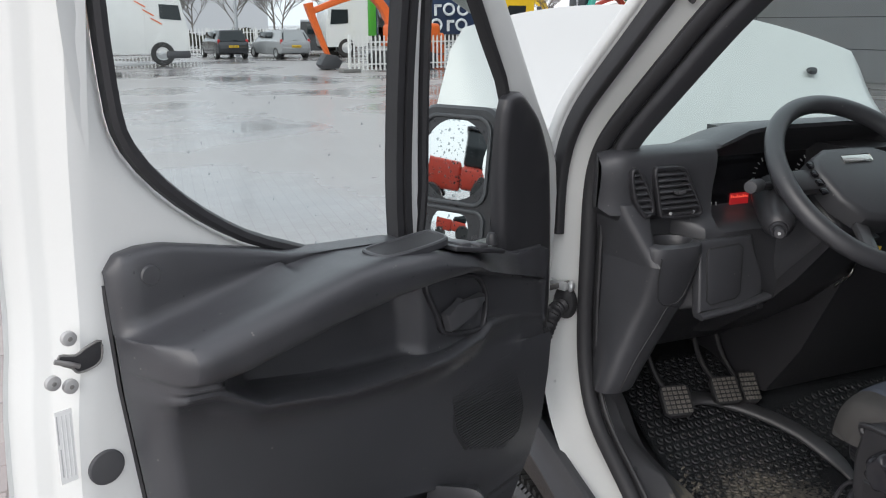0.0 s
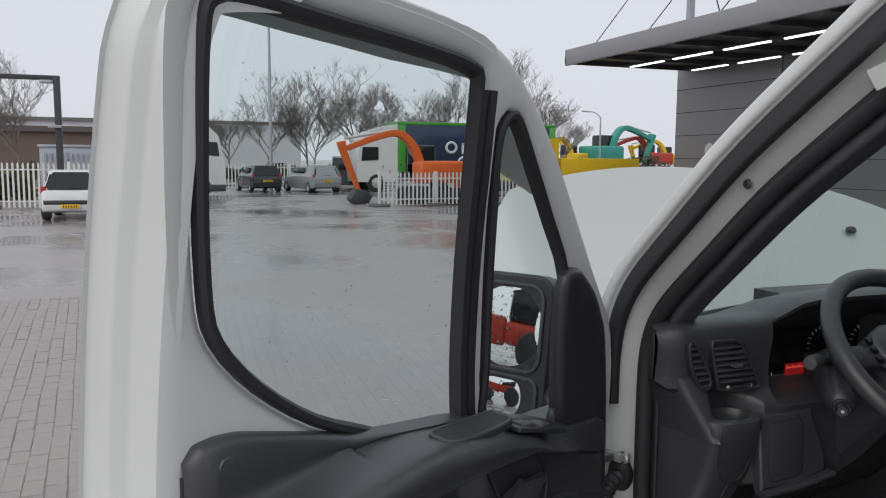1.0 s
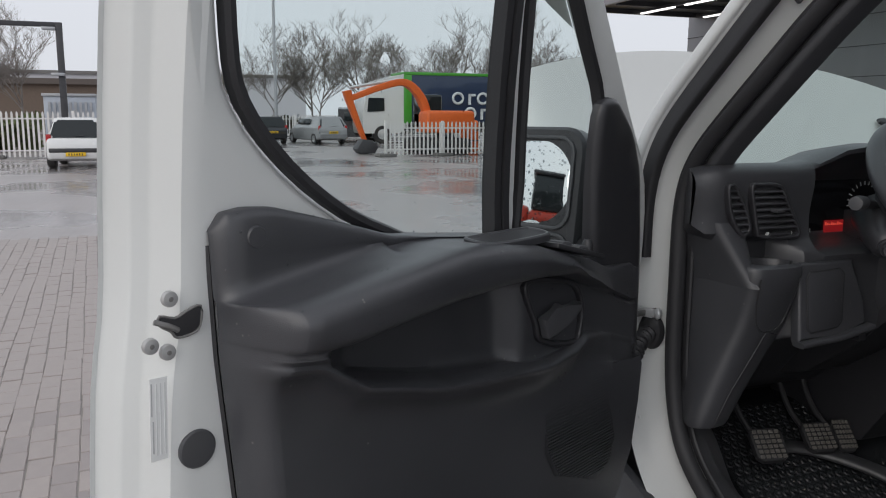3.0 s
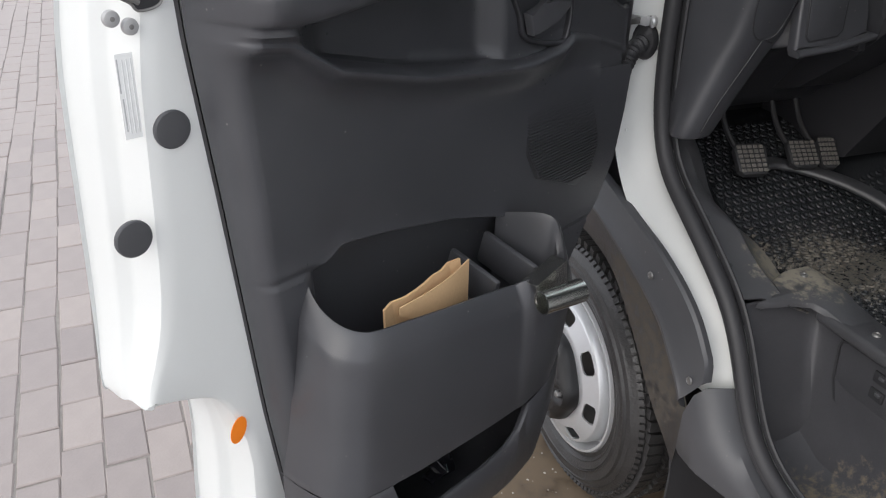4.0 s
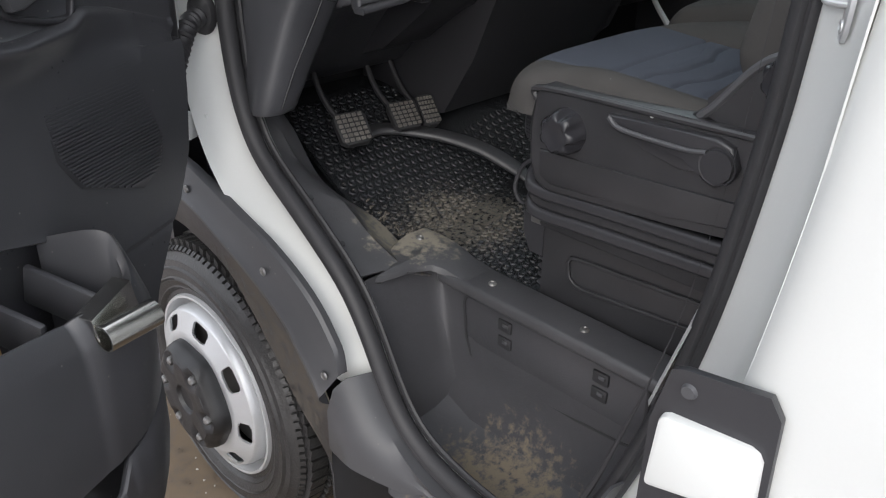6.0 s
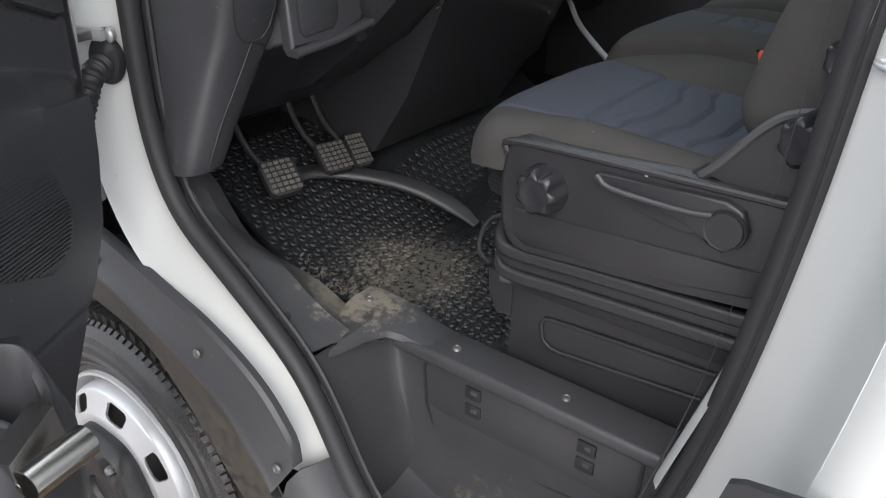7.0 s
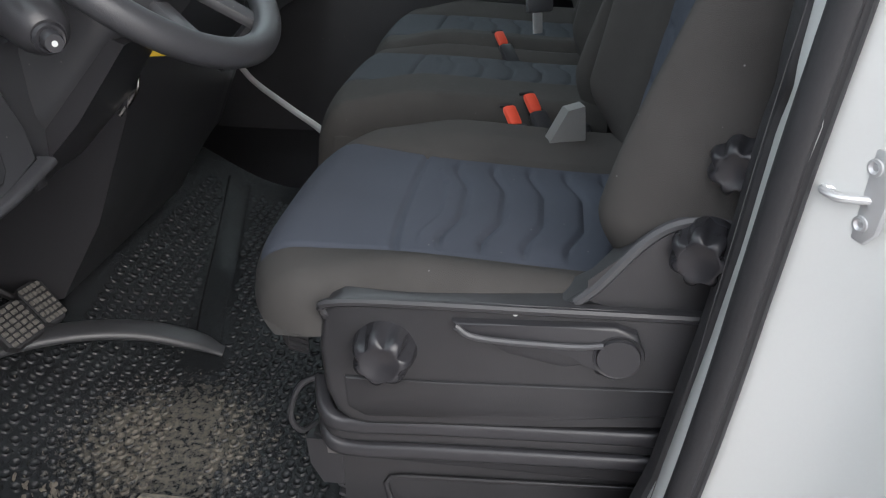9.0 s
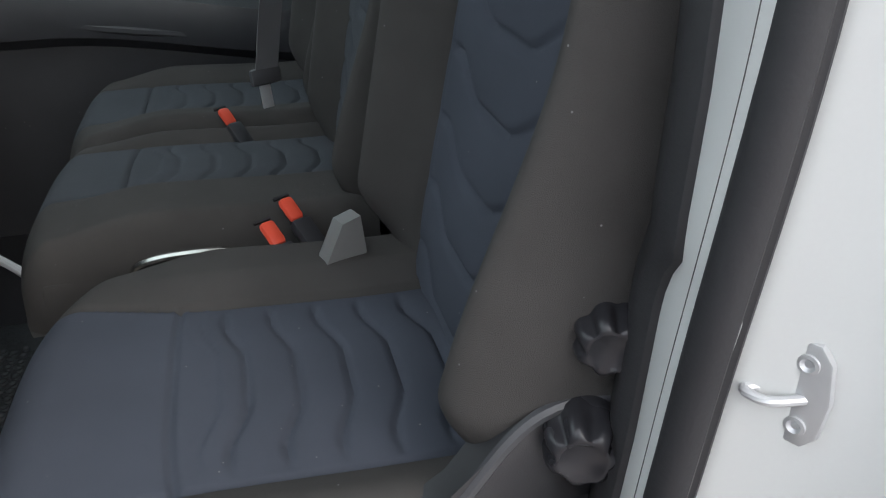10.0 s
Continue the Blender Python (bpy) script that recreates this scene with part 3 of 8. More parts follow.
rows = [[bonnet(-1 + i / 20, k / 16) for k in range(17)] for i in range(41)]
bn = part("bonnet", thick(grid(rows), 0.018), WHITE, van, "white bonnet standing open")
for p in (bonnet(0.61, 0.68),):
    part("washer_jet", lathe([(0, 0.012), (0.012, 0.01), (0.018, 0.002), (0.018, 0)], axes((1, 0, 0), (0, 0.6, 0.8), (0, -0.8, 0.6), p + Vector((0, -0.012, 0.006))) @ Matrix.Diagonal((1.3, 0.8, 1, 1)), 16), PLASTIC_DARK, bn, "black washer jet")
part("front_wing", box(0.1, 0.13, 0.2, 0.8, 0.86, 1.12, 0.01), WHITE, van)
part("nose", box(0.15, 1.95, 0.75, 1.0, 0.4, 1.25, 0.06), WHITE, van)

# wheel arch
WY, WZ = 0.095, 0.345
UP = [(0.45, 0.86), (0.2, 0.918), (0.05, 0.908), (-0.026, 0.89), (-0.09, 0.871), (-0.151, 0.853), (-0.217, 0.834), (-0.295, 0.799), (-0.353, 0.759), (-0.394, 0.711), (-0.405, 0.69), (-0.408, 0.655)]
RIDGE = [(0.45, 0.78), (0.2, 0.85), (0.017, 0.836), (-0.103, 0.797), (-0.164, 0.775), (-0.23, 0.745), (-0.285, 0.712), (-0.321, 0.672), (-0.356, 0.631), (-0.375, 0.6)]
LO = [(0.45, 0.66), (0.192, 0.736), (0.06, 0.73), (-0.045, 0.7), (-0.12, 0.64), (-0.19, 0.56), (-0.25, 0.49), (-0.31, 0.44), (-0.35, 0.4)]
smooth_line = lambda pts: resample([(p.x, p.y) for p in curve_pts([(*p, 0) for p in pts], 6)], 60, False)
rows, inner = [], []
for a, r, b in zip(smooth_line(UP), smooth_line(RIDGE), smooth_line(LO)):
    line = [Vector((x, *(a.lerp(r, f) if f <= 1 else r.lerp(b, f - 1)).xy)) for x, f in ((0.106, 0.03), (0.094, 0.0), (0.087, 0.05), (0.08, 0.4), (0.072, 0.85), (0.066, 0.95), (0.066, 1.02), (0.074, 1.08), (0.09, 1.14), (0.095, 1.5), (0.1, 1.95), (0.104, 2.0), (0.13, 2.0))]
    rows.append(line[:9])
    inner.append([line[8] + Vector((0.003, 0, 0))] + line[9:])
am = part("arch_moulding", grid(rows), GREY_PLASTIC, van, "dark grey plastic wheel arch moulding")
part("arch_liner", grid(inner), dirty("muddy_black_liner", (0.034, 0.031, 0.03), (0.09, 0.078, 0.064), 0.5, (0.1, -0.2, 0.62), 0.6, 40, 0.35), van, "muddy black inner band of the wheel arch")
for y, z in ((-0.225, 0.785), (-0.386, 0.65), (0.02, 0.862)):
    part("moulding_screw", lathe([(0, 0.003), (0.004, 0.003), (0.0045, 0.004), (0.007, 0.003), (0.008, 0)], axes((0, 1, 0), (0, 0, 1), (-1, 0, 0), (0.074, y, z)), 16), DARK_METAL, am)
part("wheel_house", thick(grid([[Vector((x, WY - math.cos(radians(a)) * 0.45, WZ + math.sin(radians(a)) * 0.45)) for x in (0.1, 0.3, 0.55)] for a in range(-35, 216, 10)]), 0.006), RUBBER, van, "black wheel housing")


HUB_BLACK = mat("black_hub_plastic", (0.013, 0.013, 0.014), 0.38, var=0.3, scale=30, fine=300, bump=0.2)


def wheel(y, z):
    m = axes((0, 1, 0), (0, 0, 1), (1, 0, 0), (0.115, y, z))
    w = part("wheel", lathe([(0.21, 0.03), (0.216, -0.004), (0.224, -0.01), (0.232, -0.008), (0.236, -0.014), (0.24, -0.018), (0.243, -0.0165), (0.258, -0.0245), (0.2605, -0.022), (0.263, -0.0255), (0.267, -0.0225), (0.285, -0.024), (0.2865, -0.0265), (0.29, -0.02), (0.302, -0.0165), (0.304, -0.019), (0.307, -0.014), (0.312, -0.011), (0.326, 0.004), (0.326, 0.014), (0.329, 0.03), (0.329, 0.17), (0.325, 0.195), (0.3, 0.21), (0.22, 0.205)], m, 72), TYRE, van, "black tyre on a silver steel rim")
    bm = bmesh.new()
    for i in range(72):
        for x0, x1, o in ((0.006, 0.046, 0.0), (0.056, 0.092, 0.5), (0.104, 0.14, 0.2), (0.15, 0.188, 0.7)):
            a = 6.28319 * (i + o) / 72
            obox((0.023, x1 - x0, 0.016), m @ Matrix.Rotation(a, 4, "Z") @ axes((0, 1, 0), (0, 0, 1), (1, 0, 0), (0.34 if x0 > 0.02 and x1 < 0.16 else 0.335, 0, (x0 + x1) / 2)) @ pose(0, 0, 0, 0, 0, 14 if o else -10), bm=bm)
    for i in range(108):
        a = 6.28319 * i / 108
        obox((0.012, 0.011, 0.02), m @ Matrix.Rotation(a, 4, "Z") @ axes((0, 1, 0), (0, 0, 1), (1, 0, 0), (0.32, 0, 0.001)) @ pose(0, 0, 0, 36, 0, 0), bm=bm)
    part("tread_block", bm, TYRE, w, "tread blocks", 0)["kind"] = "stuff"
    # dished rim: a valley inside the lip, a convex disc with eight slots
    bm = lathe([(0.222, -0.006), (0.219, -0.016), (0.213, -0.016), (0.209, -0.006), (0.206, 0.012), (0.202, 0.024), (0.198, 0.024), (0.196, 0.01)], m, 64)
    n = 448
    prof = [(0.196, 0.01), (0.195, -0.012), (0.191, -0.026)] + [(0.189 - 0.00205 * k, -0.029 - 0.00086 * k) for k in range(22)] + [(0.135, -0.048), (0.12, -0.046), (0.1, -0.03)]
    for i in range(n):
        a, b = 6.28319 * i / n, 6.28319 * (i + 1) / n
        ph = ((i + 0.5) / n * 8 - 98 / 45 + 0.5) % 1 - 0.5
        for j in range(len(prof) - 1):
            rc = (prof[j][0] + prof[j + 1][0]) / 2
            if ((rc - 0.167) / 0.0165) ** 4 + (ph / 0.215) ** 4 < 1:
                continue
            vs = [bm.verts.new(m @ Vector((r * math.cos(t), r * math.sin(t), h))) for (r, h), t in ((prof[j], a), (prof[j], b), (prof[j + 1], b), (prof[j + 1], a))]
            bm.faces.new(vs)
    bmesh.ops.remove_doubles(bm, verts=bm.verts, dist=0.0004)
    thick(bm, 0.005)
    rim = part("rim", bm, STEEL, w, "silver steel rim with eight slots")
    part("tyre_valve", tube([m @ Vector(q) for q in ((0.03, -0.203, 0.0), (0.028, -0.19, -0.02), (0.024, -0.18, -0.035))], 0.004, 8, 3), RUBBER, w)
    part("brake_drum", lathe([(0, 0.05), (0.19, 0.05), (0.2, 0.06), (0.2, 0.15)], m, 32), DARK_METAL, w)
    rows = []
    for r, h in ((0.13, -0.044), (0.129, -0.06), (0.124, -0.074), (0.116, -0.084), (0.106, -0.088), (0.098, -0.09), (0.09, -0.0905), (0.08, -0.09), (0.072, -0.089), (0.06, -0.088), (0.045, -0.088), (0.036, -0.086), (0.03, -0.078), (0.001, -0.077)):
        ring = []
        for i in range(120):
            a = 6.28319 * i / 120
            lobe = 0.5 + 0.5 * math.cos(6 * (a - radians(3)))
            rr = r * (1 - 0.07 * (1 - lobe) * (r > 0.1))
            d = math.hypot(rr * math.cos(a) - 0.092 * math.cos(round((a - radians(3)) / 1.0472) * 1.0472 + radians(3)), rr * math.sin(a) - 0.092 * math.sin(round((a - radians(3)) / 1.0472) * 1.0472 + radians(3)))
            ring.append(m @ Vector((rr * math.cos(a), rr * math.sin(a), h + 0.014 * math.exp(-((d / 0.019) ** 4)) * (r > 0.05))))
        rows.append(ring)
    part("hub_cover", grid(rows, True), HUB_BLACK, w, "black plastic hub cover")
    for i in range(6):
        a = radians(3 + 60 * i)
        c = m @ Matrix.Translation((0.092 * math.cos(a), 0.092 * math.sin(a), -0.087))
        part("nut_recess", lathe([(0.0165, 0.008), (0.0165, 0.012), (0, 0.012)], c, 20), RUBBER, w)
        part("wheel_nut", lathe([(0, -0.004), (0.006, -0.004), (0.009, -0.002), (0.0105, 0.002), (0.0105, 0.01)], c, 6), DARK_METAL, w, "grey steel wheel nut", 20)
    return w


wheel(WY, WZ)

# step well, sill and floor edge
def well(y):
    """Across the step from the floor edge down to the outer sill."""
    return [(0.362, 0.765), (0.352, 0.758), (0.348, 0.7), (0.345, 0.6), (0.335, 0.52), (0.315, 0.483), (0.28, 0.47), (0.22, 0.466), (0.16, 0.464), (0.14, 0.474), (0.125, 0.47), (0.11, 0.44)]


rows = []
for y in (-0.355, -0.36, -0.368, -0.38, -0.4, -0.44, -0.5, -0.58, -0.66, -0.74, -0.82, -0.88, -0.94):
    k = step(-y, 0.352, 0.46)
    rows.append([Vector((max(x, 0.168) if y > -0.47 else x, y, 0.775 + (z - 0.775) * k if x > 0.15 else 0.79 + (z - 0.79) * k)) for x, z in well(y)])
stp = part("step_well", thick(grid(rows), 0.004), STEP_MAT, van, "dark grey plastic step with dried mud")
verts, faces = [], []
for r in range(17):
    for c in range(6):
        x, y = 0.172 + 0.0225 * c + (0.011 if r % 2 else 0), -0.535 - 0.0195 * r
        k = len(verts)
        for s, h in ((1, 0.0), (0.75, 0.0036), (0.45, 0.0012)):
            verts += [(x + 0.0095 * s * math.cos(q), y + 0.0062 * s * math.sin(q) + 0.003 * s * math.cos(q), 0.4665 + h + 0.02 * (x - 0.17)) for q in [0.7854 * i for i in range(8)]]
        for ring_ in (0, 8):
            faces += [(k + ring_ + i, k + ring_ + (i + 1) % 8, k + ring_ + 8 + (i + 1) % 8, k + ring_ + 8 + i) for i in range(8)]
        faces.append(tuple(range(k + 16, k + 24)))
me = bpy.data.meshes.new("tread_stud")
me.from_pydata(verts, [], faces)
me.materials.append(STEP_MAT)
me.polygons.foreach_set("use_smooth", [True] * len(me.polygons))
ob = new("tread_stud", me)
ob.parent, ob.matrix_parent_inverse, ob["kind"] = stp, van.matrix_basis.inverted(), "stuff"
FLAP = [(-0.449, 0.708), (-0.452, 0.72), (-0.465, 0.726), (-0.82, 0.738), (-0.835, 0.73), (-0.835, 0.63), (-0.82, 0.606), (-0.8, 0.602), (-0.54, 0.58), (-0.5, 0.583), (-0.47, 0.6), (-0.455, 0.64)]
part("flap", plate(FLAP, 0.006, axes((0, 1, 0), (0, 0, 1), (-1, 0, 0), (0.352, 0, 0)) @ pose(0, 0, 0), 0.002), STEP_MAT, stp, "dark grey access flap")
part("flap_groove", sweep([Vector((0.346, *p)) for p in FLAP], rect_profile(0.005, 0.004), (1, 0, 0), True), RUBBER, stp)
for y, z in ((-0.548, 0.703), (-0.549, 0.669), (-0.75, 0.703), (-0.75, 0.671)):
    part("flap_catch", obox((0.006, 0.03, 0.022), pose(0.3445, y, z), 0.002), RUBBER, stp, "black flap catch")
    part("catch_tab", obox((0.008, 0.012, 0.008), pose(0.342, y - 0.004, z + 0.004), 0.002), GREY_PLASTIC, stp)
for y, z in ((-0.324, 0.788), (-0.508, 0.768), (-0.705, 0.768)):
    part("sill_screw", lathe([(0, 0.003), (0.004, 0.002), (0.005, 0.004), (0.007, 0.003), (0.008, 0)], pose(0.352, y, z), 14), DARK_METAL, stp, "steel sill screw")
fr = curve_pts([(0.165, -0.053, 1.1), (0.165, -0.085, 0.985), (0.165, -0.118, 0.93), (0.165, -0.206, 0.888), (0.165, -0.27, 0.83), (0.165, -0.357, 0.783)], 6)
rows = [[q + Vector((dx * (0.42 + 0.58 * (i / (len(fr) - 1)) ** 0.8), dy, dz)) for dx, dy, dz in ((0.0, 0, 0), (0.02, 0, 0.004), (0.06, -0.004, 0.0), (0.1, -0.012 - 0.02 * i / 30, -0.006 - 0.03 * (1 - i / 30)), (0.14, -0.02, -0.03 - 0.05 * (1 - i / 30)), (0.2, -0.02, -0.06 - 0.06 * (1 - i / 30)))] for i, q in enumerate(fr)]
part("sill_trim", thick(grid(rows), 0.004), SILL_MAT, van, "dark grey plastic sill trim")
for y, z in ((-0.215, 0.886), (-0.3, 0.826)):
    part("trim_pin", lathe([(0, 0.002), (0.005, 0.002), (0.006, 0)], pose(0.19, y, z, 35, 0, 0), 12), RUBBER, van)
part("floor_edge", box(0.318, 0.395, -0.96, -0.4, 0.742, 0.768, 0.008, 3), SILL_MAT, van, "scuffed floor edge")
bm = grid([[Vector((x, y, 0.768 + 0.02 * step(y, -0.46, -0.36) - dz)) for x, dz in ((x0, 0.012), (x0 + 0.004, 0.002), (x0 + 0.012, 0.0), (0.345, 0.0), (0.385, 0.0), (0.396, 0.004), (0.4, 0.02))] for y, x0 in ((-0.47, 0.322), (-0.42, 0.318), (-0.4, 0.305), (-0.388, 0.27), (-0.38, 0.215), (-0.374, 0.2), (-0.368, 0.236), (-0.355, 0.25), (-0.335, 0.255), (-0.315, 0.285), (-0.3, 0.315), (-0.296, 0.33))])
part("corner_plate", thick(bm, 0.004), SILL_MAT, van, "scuffed floor corner with dried mud")
rows = []
for q in along(0.014, 0.15, -0.93, -0.41, 0.4, 0.665):
    e, zl = step(-q.y, 0.46, 0.6), lin(q.y, [(-0.93, 0.435), (-0.6, 0.44), (-0.5, 0.462), (-0.41, 0.468)])
    rows.append([q + Vector((0.004, 0, 0)), q + Vector((-0.022, 0.004, 0.004)), Vector((0.103 + 0.036 * e, q.y + 0.016 - 0.01 * e, q.z + 0.002 - 0.02 * e)), Vector((0.088 + 0.047 * e, q.y + 0.03 - 0.024 * e, q.z + (zl - q.z) * (0.12 + 0.3 * e))),
                 Vector((0.081 + 0.055 * e, q.y + 0.04 - 0.034 * e, q.z + (zl - q.z) * (0.4 + 0.25 * e))), Vector((0.082 + 0.056 * e, q.y + 0.042 - 0.036 * e, q.z + (zl - q.z) * 0.9)), Vector((0.09 + 0.054 * e, q.y + 0.042 - 0.036 * e, zl)), Vector((0.13 + 0.05 * e, q.y + 0.04 - 0.034 * e, zl - 0.004))])
part("sill_cover", thick(grid(rows), 0.004), GREY_PLASTIC, van, "dark grey plastic sill cover")
part("cab_floor", box(0.36, 1.99, -1.4, 0.29, 0.70, 0.735), PLASTIC_DARK, van)
part("firewall", box(0.15, 1.98, 0.28, 0.31, 0.5, 1.42), PLASTIC_DARK, van)
part("footwell_side", thick(grid([[Vector((x, y, z)) for z in (0.7, 0.9, 1.1, 1.4)] for x, y in ((0.19, -0.07), (0.215, 0.0), (0.24, 0.1), (0.26, 0.3))]), 0.004), PLASTIC_DARK, van)

# ---- driver's door, built in its own axes: along the door, towards the cab, up ----
DOOR = pose(0.085, -0.035, 0, 0, 0, 207.5)


def tumble(z):
    return 0.25 * max(0, z - 1.45) ** 1.6


def dl(u, z, n=0.0):
    """A point of the door; the window frame leans in above the waist."""
    return Vector((u, n + tumble(z), z))


def flat(pts, n=3):
    return [Vector((p.x, p.y)) for p in curve_pts([(*p, 0) for p in pts], n, True)]


def out_loop(loop, d):
    """The loop moved outwards, or inwards where d is below 0."""
    area = sum(a.x * b.y - b.x * a.y for a, b in zip(loop, loop[1:] + loop[:1]))
    s = -1 if area > 0 else 1
    k, res = len(loop), []
    for i in range(k):
        t = (loop[(i + 1) % k] - loop[i - 1]).normalized()
        res.append(loop[i] + Vector((-t.y, t.x)) * s * (d(loop[i]) if callable(d) else d))
    return res


OUT = [(-0.033, 1.487), (0.069, 1.636), (0.217, 1.809), (0.32, 1.908), (0.411, 1.975), (0.482, 2.007), (0.583, 2.03), (0.743, 2.044), (0.895, 2.039), (0.963, 2.015), (0.99, 1.954),
       (0.995, 1.868), (0.998, 1.691), (1.003, 1.436), (1.02, 1.308), (1.034, 1.1), (1.041, 1.0), (1.047, 0.925), (1.042, 0.907), (1.02, 0.903), (0.991, 0.894), (0.956, 0.876), (0.942, 0.849),
       (0.94, 0.788), (0.953, 0.643), (0.945, 0.564), (0.882, 0.529), (0.637, 0.484), (0.498, 0.49), (0.394, 0.568), (0.316, 0.707), (0.217, 0.827), (0.106, 0.892), (0.027, 0.952), (-0.012, 1.094), (-0.034, 1.288)]
WIN = [(0.457, 1.407), (0.471, 1.596), (0.491, 1.807), (0.508, 1.917), (0.527, 1.942), (0.649, 1.958), (0.766, 1.968), (0.88, 1.978), (0.919, 1.974), (0.925, 1.946), (0.916, 1.851), (0.897, 1.689), (0.878, 1.622), (0.817, 1.554), (0.73, 1.493), (0.633, 1.451), (0.554, 1.411)]
QUA = [(0.39, 1.358), (0.381, 1.497), (0.408, 1.733), (0.426, 1.835), (0.421, 1.877), (0.4, 1.875), (0.341, 1.81), (0.263, 1.717), (0.192, 1.62), (0.175, 1.491), (0.174, 1.357), (0.273, 1.343)]
out, win, qua = flat(OUT), flat(WIN), flat(QUA)


def wide(p):
    return (1.0 if p.x > 0.85 else 0.55) * (1 - (0.75 * math.exp(-(((p.y - 0.89) / 0.1) ** 2)) if p.x > 0.85 else 0))


bm = bmesh.new()
rings = []
for d, n in ((0.0, -0.09), (0.006, -0.091), (0.011, -0.084), (0.014, -0.056), (0.018, -0.049), (0.03, -0.043), (0.034, -0.036), (0.042, -0.012), (0.047, -0.004), (0.056, -0.001), (0.068, 0.0)):
    rings.append([bm.verts.new(dl(p.x, p.y, n)) for p in out_loop(out, lambda q, d=d: -d * wide(q))])
k = len(out)
for a, b2 in zip(rings, rings[1:]):
    for i in range(k):
        bm.faces.new((a[i], a[(i + 1) % k], b2[(i + 1) % k], b2[i]))
loops = [out_loop(out, lambda q: -0.068 * wide(q))]
for loop in (win, qua):
    prev = None
    for d, n in ((0.05, 0.0), (0.03, -0.001), (0.02, -0.008), (0.012, -0.02)) if loop is win else ((0.024, 0.0), (0.016, -0.006), (0.012, -0.02)):
        vs = [bm.verts.new(dl(p.x, p.y, n)) for p in out_loop(loop, d)]
        m = len(vs)
        if prev:
            for i in range(m):
                bm.faces.new((prev[i], prev[(i + 1) % m], vs[(i + 1) % m], vs[i]))
        else:
            loops.append(out_loop(loop, d))
        prev = vs
fill(bm, loops, dl)
bmesh.ops.remove_doubles(bm, verts=bm.verts, dist=0.0008)
driver_door = part("driver_door", bm, WHITE, van, "open white painted driver's door", local=True)
driver_door.matrix_parent_inverse = van.matrix_basis.inverted()
driver_door.matrix_basis = DOOR

# outer skin, with the same openings
bm = bmesh.new()
fill(bm, [out_loop(loop, d) for loop, d in ((out, -0.002), ([Vector((p.x - 0.11 * step(p.x, 0.62, 0.5), p.y - 0.04 * step(p.y, 1.75, 1.6))) for p in win], 0.006), ([Vector((p.x - 0.15 * step(p.x, 0.36, 0.26), p.y)) for p in qua], 0.004))], lambda u, z: dl(u, z, -0.094))
part("outer_skin", bm, WHITE, driver_door, "white painted outer skin", local=True)


def dpart(name, bm, material, label="", smooth=35):
    return part(name, bm, material, driver_door, label, smooth, True)


def seal_of(loop, d0, d1, n0, n1):
    rows = [[dl(p.x, p.y, n) for p in out_loop(loop, d)] for d, n in ((d0, n0), (d0, n1 - 0.004), (d0 + (d1 - d0) * 0.3, n1), (d0 + (d1 - d0) * 0.75, n1 - 0.002), (d1, n1 - 0.012), (d1, n0))]
    return grid(rows + rows[:1], True)


dpart("window_seal", seal_of(win, 0.015, -0.002, -0.012, 0.006), RUBBER, "black rubber window seal")
dpart("window_seal", seal_of(qua, 0.015, -0.002, -0.012, 0.006), RUBBER, "black rubber quarter window seal")
for nm, loop, n in (("window_pane", win, -0.009), ("quarter_pane", qua, -0.01)):
    bm = bmesh.new()
    fill(bm, [out_loop(loop, 0.008)], lambda u, z: dl(u, z, n))
    pane = dpart(nm, bm, GLASS, "clear window glass with rain drops", 60)
    pane.visible_shadow = False
# glass channel beside the main window
for u0, u1, n1 in ((-0.002, 0.012, 0.012), (0.016, 0.03, 0.014)):
    rows = [[dl(lin(z, [(1.4, 0.457), (1.6, 0.471), (1.81, 0.491), (1.92, 0.508)]) - u, z, n) for u, n in ((u0, -0.012), (u0, n1), (u1, n1), (u1, -0.012))] for z in np.linspace(1.4, 1.92, 14)]
    dpart("glass_channel", grid(rows), RUBBER, "black rubber glass channel")

# inner trim: a section of the panel at every step along the door
Z_TOP = [(0.068, 1.343), (0.179, 1.35), (0.277, 1.386), (0.383, 1.414), (0.487, 1.437), (0.597, 1.448), (0.686, 1.459), (0.734, 1.473), (0.793, 1.489), (0.857, 1.505), (0.888, 1.507), (0.914, 1.503), (0.928, 1.484)]
Z_BACK = [(0.07, 1.333), (0.279, 1.379), (0.489, 1.431), (0.599, 1.445), (0.658, 1.446), (0.736, 1.438), (0.831, 1.426), (0.914, 1.414), (0.929, 1.411)]
Z_RIDGE = [(0.086, 1.287), (0.243, 1.339), (0.348, 1.376), (0.393, 1.398), (0.487, 1.424), (0.603, 1.441), (0.683, 1.443), (0.76, 1.438), (0.852, 1.428), (0.922, 1.416), (0.945, 1.413)]
N_RIDGE = [(0.085, 0.03), (0.187, 0.05), (0.297, 0.09), (0.403, 0.115), (0.558, 0.13), (0.753, 0.135), (0.893, 0.13), (0.925, 0.105), (0.945, 0.05)]
Z_CREASE = [(0.084, 1.268), (0.295, 1.342), (0.391, 1.375), (0.489, 1.385), (0.572, 1.389), (0.677, 1.385), (0.77, 1.376), (0.836, 1.366), (0.866, 1.366), (0.943, 1.37)]
N_REC = [(0.077, 0.028), (0.233, 0.05), (0.308, 0.06), (0.466, 0.062), (0.497, 0.035), (0.548, 0.03), (0.782, 0.034), (0.829, 0.07), (0.866, 0.115), (0.912, 0.1), (0.936, 0.05)]
